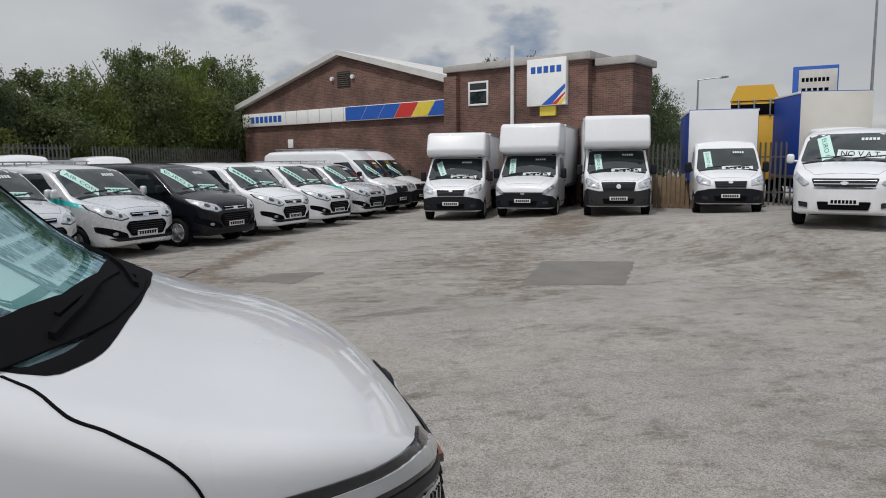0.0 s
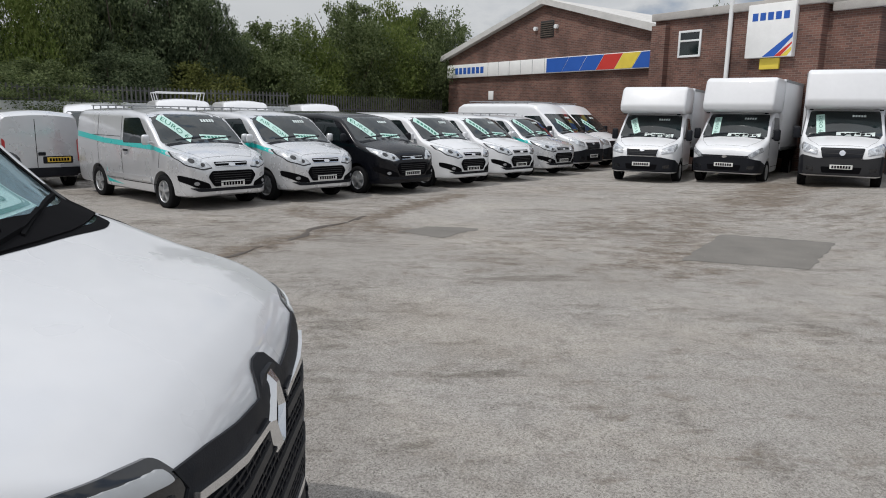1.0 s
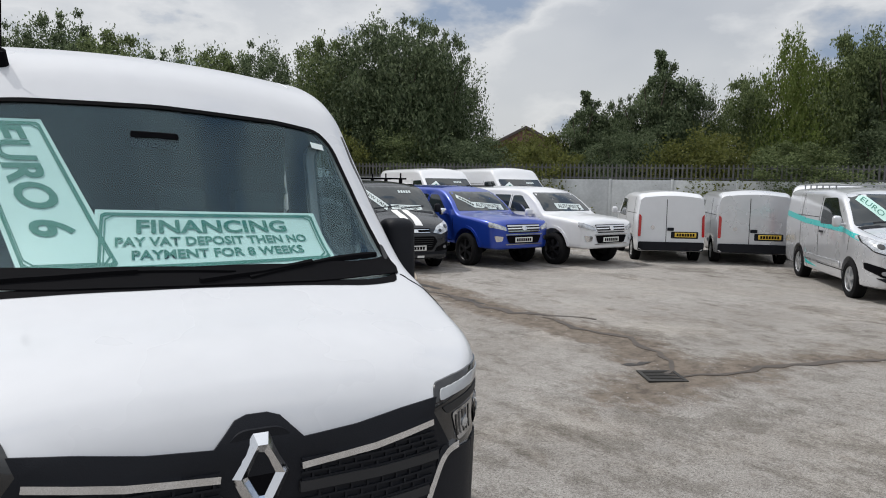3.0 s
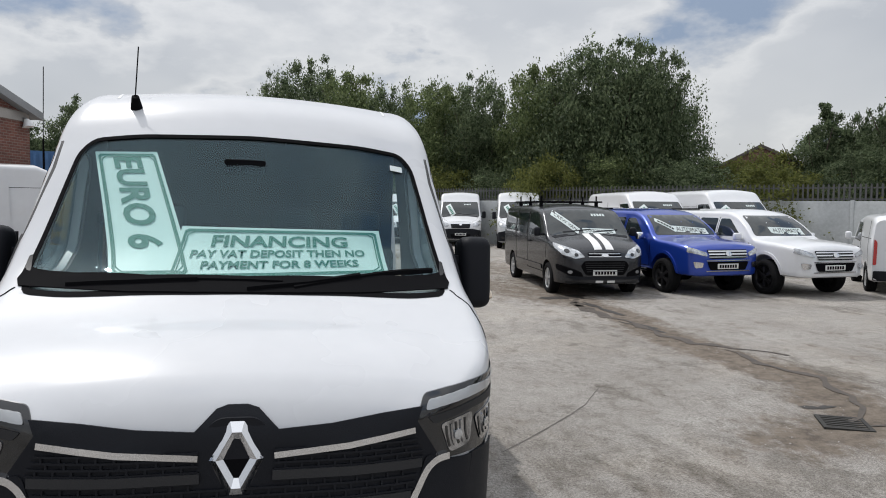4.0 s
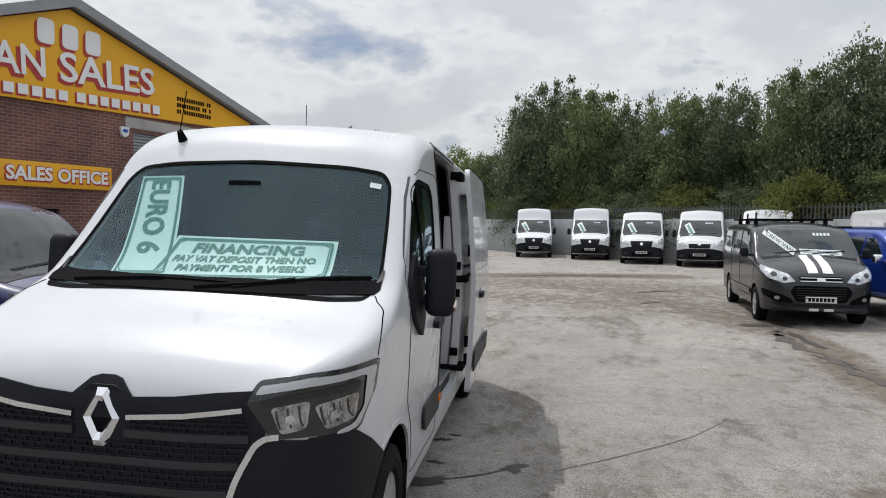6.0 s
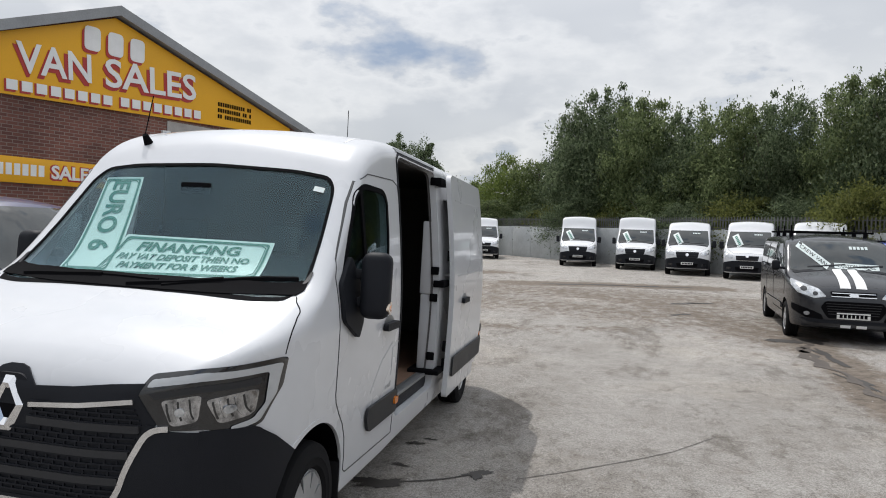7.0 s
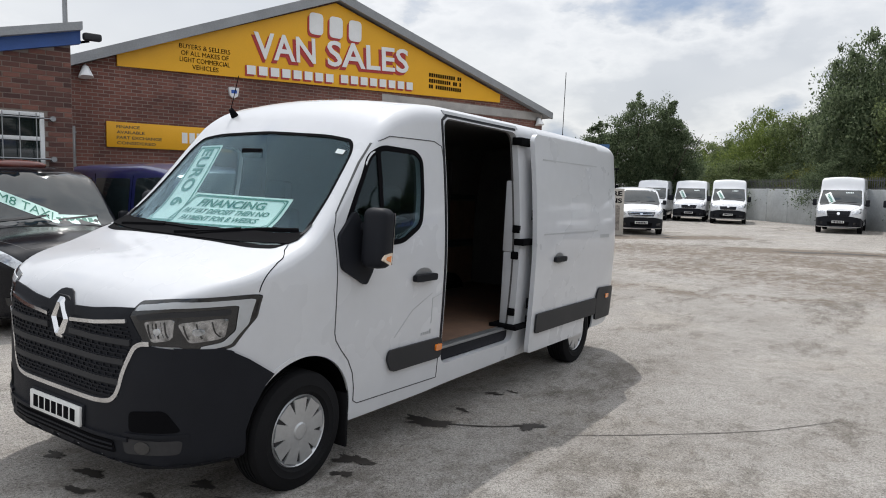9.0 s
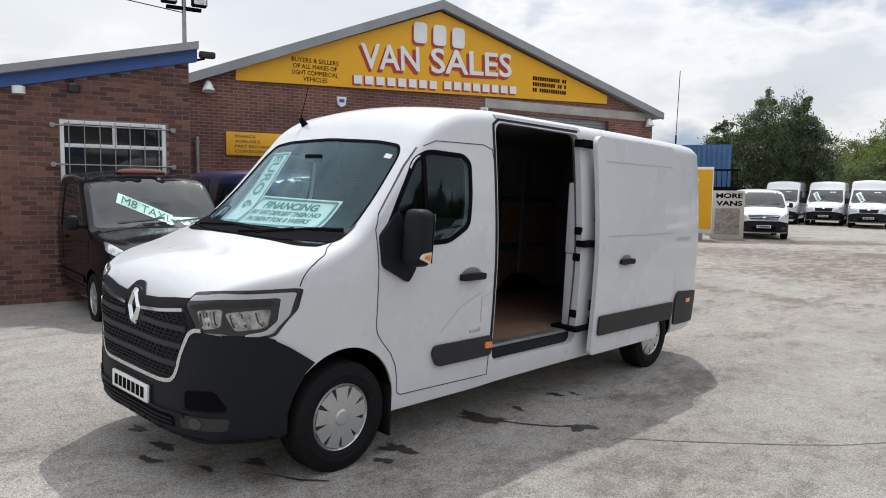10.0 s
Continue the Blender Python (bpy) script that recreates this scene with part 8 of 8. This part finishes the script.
BEHIND_FAR_VANS = [(17.5, 51, 6.6, 2.0, 2), (14.5, 51, 8.3, 2.8, 0), (12.2, 51.2, 7.9, 2.0, 2), (10.2, 69, 6.3, 3.4, 3), (8.5, 66, 6.2, 3.2, 1), (5.8, 60, 8.2, 3.4, 3), (3.3, 57, 7.4, 2.6, 1), (0.2, 52.5, 11.0, 2.3, 0), (-2.0, 50.5, 11.8, 3.7, 0), (-5.5, 47, 10.3, 3.2, 1), (-8.6, 44.8, 9.2, 2.7, 0), (-12.5, 42, 9.0, 3.0, 1), (-16.0, 40, 9.0, 2.6, 0), (-4.0, 58, 9.5, 5.0, 0), (-14.0, 52, 8.8, 5.0, 0)]
BEHIND_PICKUPS = [(-20.5, 38, 9.2, 2.5, 1), (-24.0, 37, 9.9, 2.9, 0), (-27.3, 36, 10.1, 3.0, 0), (-30.0, 35, 9.3, 2.1, 0), (-34.5, 34.3, 4.0, 2.1, 4), (-38.0, 33.6, 4.3, 2.3, 4), (-41.5, 33.2, 6.2, 1.6, 2), (-44.0, 33, 5.8, 1.5, 0), (-47.2, 32.8, 7.9, 1.7, 2), (-49.8, 32.7, 6.3, 1.2, 0), (-53.5, 32.7, 6.5, 1.7, 1), (-57.0, 32.8, 8.3, 2.0, 3), (-25.0, 46, 9.0, 4.5, 0)]
BEHIND_SILVER_ROW = [(-60.5, 33.1, 8.2, 2.0, 1), (-63.8, 33.5, 9.2, 2.0, 2), (-67.8, 34.1, 8.6, 1.8, 2), (-70.2, 34.6, 7.3, 1.5, 0), (-74.5, 35.8, 6.2, 2.7, 1), (-78.0, 36.8, 6.5, 2.5, 3), (-81.5, 38, 7.7, 2.7, 1), (-84.8, 39.2, 8.1, 2.7, 3), (-88.0, 40.8, 7.9, 2.7, 1), (-90.5, 42.2, 7.4, 1.7, 0), (-62.5, 40, 8.2, 3.4, 0), (-72.0, 44, 6.6, 4.2, 0), (-86.0, 50, 8.6, 4.4, 0)]
BEHIND_HALL = [(-111.9, 66.4, 11.6, 2.0, 1), (-115.4, 60, 10.8, 3.0, 1), (-124.2, 48, 8.0, 2.4, 0), (-126.0, 52, 6.0, 2.4, 0)]
for row in BEHIND_FAR_VANS + BEHIND_PICKUPS + BEHIND_SILVER_ROW + BEHIND_HALL:
    stand(*row)
W_A, W_B = Vector((-14.0, 62.0)), Vector((31.0, 5.6))
W_U = (W_B - W_A).normalized()
W_N = Vector((-W_U.y, W_U.x))
if W_N.y < 0:
    W_N = -W_N
for i in range(21):
    p = W_A + W_U * (2 + i * 3.35) + W_N * ((0.6 if i % 3 == 0 else 1.8) + rt.uniform(0, 1.0))
    k = (4, 0, 4, 1, 0)[i % 5]
    kh, kr = TREE_SIZE[k]
    s = rt.uniform(2.2, 2.8) / kr
    tree(k, p.x, p.y, s, rt.uniform(0, 360), rt.uniform(3.5, 4.4) / kh / s, "leafy growth spilling over the panel wall")

# ---- yard details ----
def wobbly(pts, amp, seed):
    rnd = random.Random(seed)
    out = []
    for i, p in enumerate(pts):
        q = pts[(i + 1) % len(pts)]
        for k in range(12):
            t = k / 12
            out.append((p[0] + (q[0] - p[0]) * t + rnd.uniform(-amp, amp), p[1] + (q[1] - p[1]) * t + rnd.uniform(-amp, amp)))
    return out


flat("tarmac_patch", wobbly([(9.65, -5.45), (8.95, -6.95), (6.9, -5.45), (7.45, -3.95)], 0.035, 1), "tarmac", "square of darker repair tarmac in the concrete", "ground patch")
flat("tarmac_patch", wobbly([(10.1, -0.5), (9.95, -1.4), (8.95, -0.75), (9.5, 0.0)], 0.05, 2), "tarmac", "small wedge of darker repair tarmac", "ground patch")
for i, (x, y, rx, ry, rot) in enumerate(((0.92, 2.40, 0.22, 0.12, 40), (1.58, 2.87, 0.13, 0.09, 30), (0.96, 1.44, 0.13, 0.10, 0), (0.92, 3.45, 0.10, 0.05, 40), (0.95, 2.85, 0.07, 0.04, 10), (-0.11, 0.24, 0.12, 0.06, 30), (0.06, 0.06, 0.09, 0.05, 20),
                                         (-0.53, 0.25, 0.10, 0.05, 10), (0.54, 0.56, 0.11, 0.06, 30), (0.42, 0.27, 0.06, 0.04, 0), (1.06, 1.22, 0.08, 0.05, 50), (1.02, 3.62, 0.06, 0.03, 0))):
    flat("damp_spot", blob(x, y, rx * 0.8, ry * 0.8, rot, 0.5, 90, 30 + i, 0.22), "wet", "dark damp spot on the concrete beside the van", "stain", 0.005)
trail("damp_line", [(0.95, 2.42), (1.2, 2.55), (1.35, 2.66), (1.56, 2.84)], 0.022, "wet", "thin dark trickle between damp spots", "stain", 0.006, 0.25, 3)
trail("damp_line", [(0.72, 0.50), (0.95, 0.62), (1.08, 0.74)], 0.02, "wet", "thin dark trickle under the van", "stain", 0.006, 0.25, 4)
for i, (x, y, rx, ry, rot) in enumerate(((2.1, 22.9, 0.95, 0.34, 20), (4.45, 23.2, 0.85, 0.26, 20), (5.0, 17.5, 0.5, 0.16, 30), (4.4, 14.6, 0.30, 0.10, 60), (-4.2, 26.2, 0.9, 0.25, 30), (6.1, 11.2, 0.30, 0.40, 10), (6.05, 9.6, 0.10, 0.6, 0), (5.85, 7.6, 0.07, 0.5, 10), (5.2, 3.3, 0.12, 0.06, 0))):
    flat("puddle", blob(x, y, rx, ry, rot, 0.75, 110, 80 + i, 0.16), "wet", "shallow dark puddle lying in the yard", "puddle", 0.005)
for i, pts in enumerate(([(1.88, 2.85), (2.4, 3.32), (2.75, 3.65), (3.15, 4.05), (3.6, 4.65)],)):
    trail("crack", pts, 0.013, "crack", "hairline crack wandering across the concrete", "crack", 0.004, 0.5, 20 + i)
for i, (pts, w) in enumerate((([(6.15, 11.6), (6.1, 11.0), (5.9, 9.9), (5.93, 8.8), (5.84, 7.8), (5.80, 6.9), (5.84, 6.3), (6.12, 5.8), (6.4, 5.2)], 0.13), ([(5.9, 10.4), (5.72, 9.6), (5.76, 8.9), (5.7, 8.4)], 0.16), ([(5.92, 5.8), (5.86, 4.8), (6.1, 4.2), (5.8, 3.5), (5.45, 3.05), (5.15, 2.85)], 0.09), ([(5.2, 2.72), (5.6, 2.55), (6.2, 2.55), (7.2, 2.15), (8.1, 1.85)], 0.08), ([(8.6, 1.6), (9.8, 1.35), (11.3, 0.75)], 0.10))):
    trail("wet_streak", pts, w, "wet_dirt", "dark wet dirt lying along a low run in the concrete", "stain", 0.006, 0.75, 60 + i)
# loose grit and chips
def grit():
    rnd = np.random.RandomState(9)
    vs, fs = [], []
    for _ in range(2600):
        x, y = rnd.uniform(-3, 11), rnd.uniform(-7.5, 8)
        s = rnd.uniform(0.004, 0.013)
        z = ground_z(x, y)
        a = rnd.uniform(0, 6.28)
        i0 = len(vs)
        for k in range(3):
            vs.append((x + s * math.cos(a + k * 2.1), y + s * math.sin(a + k * 2.1) * 0.8, z + 0.001))
        vs.append((x, y, z + s * 0.7))
        fs += [(i0, i0 + 1, i0 + 3), (i0 + 1, i0 + 2, i0 + 3), (i0 + 2, i0, i0 + 3)]
    me = bpy.data.meshes.new("grit")
    me.from_pydata(vs, [], fs)
    me.materials.append(M["concrete_trim"])
    return me


tagged(part("grit", grit(), None, None), "loose grit scattered over the concrete yard", "grit", kind="stuff")
# drain grate
dg_ = thing("drain_grate", "square cast iron drain grate set in the concrete", "drain", pose(5.06, 2.84, ground_z(5.06, 2.84), 0, 0, -30))
part("frame", carve(box(-0.2, -0.2, -0.05, 0.2, 0.2, 0.012), [box(-0.165, -0.165, -0.2, 0.165, 0.165, 0.2)]), M["cast_iron"], dg_, smooth=False)
part("pit", box(-0.164, -0.164, -0.04, 0.164, 0.164, -0.02), M["ink"], dg_)
for i in range(6):
    part("bar", box(-0.165, -0.15 + i * 0.056, -0.02, 0.165, -0.122 + i * 0.056, 0.010, 0.003), M["cast_iron"], dg_)

# board, yellow notice, container and lorry by the far end of the workshop
bd = thing("yard_board", "printed A-frame board with bold black words and a faded engine picture", "sign", pose(-6.25, 26.2, 0, 0, 0, 20))
part("panel", box(-0.62, -0.04, 0.0, 0.62, 0.04, 1.92, 0.01), M["board_grey"], bd)
for text, z in (("MORE", 1.72), ("VANS", 1.42)):
    tagged(part("lettering", fitted(words(text, 0.3, 0.002, bold=0.012), 0.98, 0.20), M["ink"], bd, m=Matrix.Translation((0.05, -0.042, z)) @ UPRIGHT, smooth=False), kind="stuff")
part("picture", box(-0.46, -0.044, 0.18, 0.46, -0.041, 1.22), M["engine_print"], bd)
yn = thing("yellow_notice", "tall yellow panel in a white frame beside the board", "sign", pose(-7.0, 24.9, 0, 0, 0, 22))
part("frame", box(-0.50, -0.03, 0.25, 0.62, 0.03, 2.82, 0.01), M["frame_white"], yn)
part("face", box(-0.46, -0.036, 0.4, 0.585, -0.031, 2.72), M["sign_yellow"], yn)
for z in (0.55, 1.0, 2.2):
    part("blot", prism(blob(-0.15, z, 0.2, 0.13, 20, 0.5, 20, int(z * 10)), 0.037, 0.040), M["sign_white"] if z > 2 else M["ink"], yn, m=UPRIGHT)
part("stand", box(-0.3, -0.02, 0, 0.3, 0.02, 0.25), M["steel_zinc"], yn)
ct = thing("container", "blue corrugated shipping container stacked behind the board", "container", pose(-10.2, 33.4, 0, 0, 0, 22))
cb = box(-1.2, 0, 1.6, 1.2, 6, 4.25)
part("shell", cb, M["container_blue"], ct)
for i in range(10):
    part("rib", box(-1.12 + i * 0.24, -0.04, 1.7, -1.0 + i * 0.24, -0.002, 4.15, 0.01), M["container_blue"], ct)
part("support", box(-1.2, 0.1, 0.0, 1.2, 5.9, 1.598), M["ink"], ct)
sk = thing("tipper_body", "dark steel tipper body with a headboard grille", "trailer", pose(-7.6, 28.9, 0, 0, 0, 22))
part("bed", box(-0.7, 0, 0.7, 0.75, 3.0, 2.1, 0.02), M["ink"], sk)
for i in range(7):
    part("grille_bar", tube((-0.62 + i * 0.21, -0.02, 2.1), (-0.62 + i * 0.21, -0.02, 2.82), 0.02, 6), M["ink"], sk)
part("top_rail", box(-0.7, -0.05, 2.78, 0.75, 0.02, 2.86, 0.01), M["ink"], sk)
for s in (-1, 1):
    wheel(sk, s * 0.62, 1.6, 0.35, 0.2, "steel")
ml = thing("radio_mast", "thin whip mast standing above the workshop end", "mast", pose(-6.9, 22.7, 0))
part("post", tube((0, 0, 0), (0, 0, 3.9), 0.03, 8), M["ink"], ml)
part("whip", tube((0, 0, 3.9), (0.06, 0, 6.2), 0.014, 6), M["ink"], ml)
# hanging panel inside the open bay
hp = thing("bay_panel", "dull bronze panel with faint letters inside the bay", "sign", JS @ Matrix.Translation((2.6, 0.35, 0)))
part("panel", box(-0.72, 0, 2.55, 0.9, 0.03, 3.55, 0.005), M["bay_bronze"], hp)
tagged(part("letter_bar", bars(1.0, 0.2, 6, 12), M["concrete_trim"], hp, m=Matrix.Translation((0.0, -0.004, 3.35)) @ UPRIGHT, smooth=False), kind="stuff")

# lamp posts and signs over the entrance
def lamp_post(x, y, h, arm, label):
    t = thing("street_lamp", label, "street lamp", pose(x, y, 0))
    part("column", tube((0, 0, 0), (0, 0, h), 0.09, 10, r2=0.05), M["steel_zinc"], t)
    if arm:
        part("arm", tube((0, 0, h), (arm[0], arm[1], h + 0.12), 0.035, 8), M["steel_zinc"], t)
        part("lantern", box(arm[0] - 0.3, arm[1] - 0.12, h + 0.05, arm[0] + 0.3, arm[1] + 0.12, h + 0.17, 0.03), M["steel_zinc"], t)


lamp_post(36.6, -30.4, 7.05, (-1.0, -1.2), "grey street lamp with a short arm")
lamp_post(23.4, -29.8, 10.5, None, "tall grey steel lamp column")
lamp_post(38.0, -22.0, 4.8, (-0.5, -0.6), "grey street lamp beside the hall")
fp_ = thing("floodlight_post", "thin grey post with paired floodlights by the fence", "floodlight", pose(41.0, 6.0, 0))
part("post", tube((0, 0, 0), (0, 0, 5.2), 0.06, 8), M["steel_zinc"], fp_)
part("camera_dome", tube((0, 0, 4.1), (0, 0, 4.6), 0.16, 10, r2=0.1), M["steel_zinc"], fp_)
part("cross_arm", box(-0.5, -0.05, 5.15, 0.5, 0.05, 5.25, 0.01), M["steel_zinc"], fp_)
for s in (-1, 1):
    part("floodlight", box(s * 0.4 - 0.16, -0.12, 5.25, s * 0.4 + 0.16, 0.12, 5.5, 0.02), M["steel_zinc"], fp_)
st_ = thing("pylon_sign", "tall blue-framed pylon sign with white panels over the entrance", "sign", pose(28.6, -31.8, 0, 0, 0, -134))
part("frame", box(-1.12, -0.2, 0, 1.12, 0.2, 6.95, 0.03), M["sign_blue"], st_)
part("panel", box(-0.82, -0.23, 4.9, 1.06, -0.201, 6.75, 0.01), M["coping"], st_)
part("panel", box(-0.82, 0.201, 4.9, 1.06, 0.23, 6.75, 0.01), M["coping"], st_)
for z, n, hh in ((6.2, 7, 0.22), (5.6, 5, 0.3)):
    for k, side in ((-0.232, UPRIGHT), (0.232, pose(0, 0, 0, 0, 0, 180) @ UPRIGHT)):
        tagged(part("name_bar", bars(1.4, hh, n, int(z * 10)), M["ink"], st_, m=Matrix.Translation((0, k, z)) @ side, smooth=False), kind="stuff")
# yellow works lorry behind the gate
yl = thing("works_lorry", "yellow high-sided works lorry beyond the fence", "lorry", pose(19.6, -19.4, 0.2, 0, 0, -133))
part("body", box(-0.82, 0, 0.9, 0.82, 5.0, 3.88, 0.06), M["yellow_paint"], yl)
tp = prism([(-0.86, 3.88), (0.86, 3.88), (0.62, 4.45), (-0.62, 4.45)], -5.0, 0.05)
bmesh.ops.transform(tp, matrix=UPRIGHT, verts=tp.verts)
part("hood", tp, M["yellow_paint"], yl, smooth=False)
part("dark_band", box(-0.83, -0.04, 3.35, 0.83, -0.002, 3.75, 0.01), M["ink"], yl)
for x in (-0.55, 0.0, 0.55):
    part("hood_rail", box(x - 0.03, -0.10, 3.3, x + 0.03, -0.042, 3.95, 0.01), M["steel_zinc"], yl)
for y in (1.0, 3.8):
    for s in (-1, 1):
        wheel(yl, s * 0.7, y, 0.5, 0.28, "steel")
# timber hoarding by the gate
th_ = thing("timber_hoarding", "weathered upright timber boards by the gate", "fence", pose(18.4, -14.9, ground_z(18, -15), 0, 0, 38), kind="structure")
for i in range(9):
    part("board", box(i * 0.16 - 0.75, 0, 0.0, i * 0.16 - 0.61, 0.03, 1.08 + 0.06 * ((i * 7) % 3), 0.005), M["timber"], th_)
# a house roof beyond the wall
hs = thing("house", "red brick house with a dark tiled gable roof beyond the wall", "house", pose(37.2, 45.0, 0, 0, 0, -42))
hw_ = prism([(-3.4, 0), (3.4, 0), (3.4, 4.9), (0, 6.6), (-3.4, 4.9)], -8, 0)
bmesh.ops.transform(hw_, matrix=UPRIGHT, verts=hw_.verts)
part("wall", hw_, M["brick_kw"], hs, smooth=False)
for s in (-1, 1):
    rf = prism([(s * 3.8, 4.68), (0, 6.62), (0, 6.84), (s * 3.8, 4.9)], -8.2, 0.25)
    bmesh.ops.transform(rf, matrix=UPRIGHT, verts=rf.verts)
    part("roof", rf, M["roof_tile"], hs, smooth=False)
# vans parked tight behind the silver row
BACK = (-0.9, -0.436)
for i, (x, y, hh) in enumerate(((17.2, 8.1, 2.06), (20.9, 6.9, 2.29), (25.1, 5.85, 2.33), (28.2, 3.35, 2.30))):
    make_van("panel_van", "white panel van parked tight behind the silver vans", "van_white", facing(x, y, *BACK, 0, 0), front="transit", seed=90 + i, **dict(HI, H=hh - 0.05, L=5.2 if i < 2 else 4.4, W=0.9, tum=0.04, wheels=(0.98, 4.1 if i < 2 else 3.4), screen=(1.45, 1.80), hood=1.05, cowl=(0.85, 1.25)))
lr = thing("ladder_rack", "white ladder rack standing on a van roof", "roof rack", facing(20.9, 6.9, *BACK, 0, 0))
for y in (2.4, 3.2, 4.0):
    part("hoop", tube((-0.8, y, 2.50), (0.8, y, 2.50), 0.016, 8), M["frame_white"], lr)
    for s in (-1, 1):
        part("leg", tube((s * 0.74, y, 2.22), (s * 0.8, y, 2.51), 0.014, 8), M["frame_white"], lr)


# ---- brick pieces of the office front, nearest the camera ----
def office_bricks():
    parent = [o for o in scene.objects if o.name == "office_block"][0]
    hx, hz = 0.1055, 0.0305
    me = finish(box(-hx, -0.008, -hz, hx, 0.004, hz), "brick", M["brick_piece"], smooth=False)
    rnd = random.Random(4)
    vs, fs, cells = [], [], []
    for r in range(54):
        z = 0.04 + r * 0.075
        left = -8.9 if z + 0.05 <= 3.90 - 0.2378 * 8.9 else (z + 0.05 - 3.90) / 0.2378
        spans = [(left, -0.006)]
        if 1.55 - 0.03 < z < 2.83 + 0.03:
            spans = [(left, -1.93), (-0.37, -0.006)]
        for c in range(42):
            x = -0.115 - c * 0.225 + (0.1125 if r % 2 else 0.0)
            for lo, hi in spans:
                x0, x1 = max(lo, x - hx), min(hi, x + hx)
                if x1 - x0 > 0.035:
                    cells.append((abs(x + 1.2) + abs(z - 2.6) * 0.8, x0, x1, z))
    cells.sort()
    made = 0
    for _, x0, x1, z in cells:
        j = rnd.uniform(-0.003, 0.002)
        if made < 300 and x1 - x0 > 2 * hx - 1e-6:
            part("brick", me, None, parent, m=Matrix.Translation(((x0 + x1) / 2, j, z)))
            made += 1
        else:
            k = len(vs)
            for x, dy, dz in ((x0, 0.004, -hz), (x1, 0.004, -hz), (x1, 0.004, hz), (x0, 0.004, hz), (x0, -0.008, -hz), (x1, -0.008, -hz), (x1, -0.008, hz), (x0, -0.008, hz)):
                vs.append((x, dy + j, z + dz))
            fs += [(k + 4, k + 5, k + 6, k + 7), (k, k + 1, k + 5, k + 4), (k + 1, k + 2, k + 6, k + 5), (k + 2, k + 3, k + 7, k + 6), (k + 3, k, k + 4, k + 7)]
    me2 = bpy.data.meshes.new("brick_rest")
    me2.from_pydata(vs, [], fs)
    me2.materials.append(M["brick_piece"])
    tagged(part("brick_rest", me2, None, parent), kind="stuff")


office_bricks()
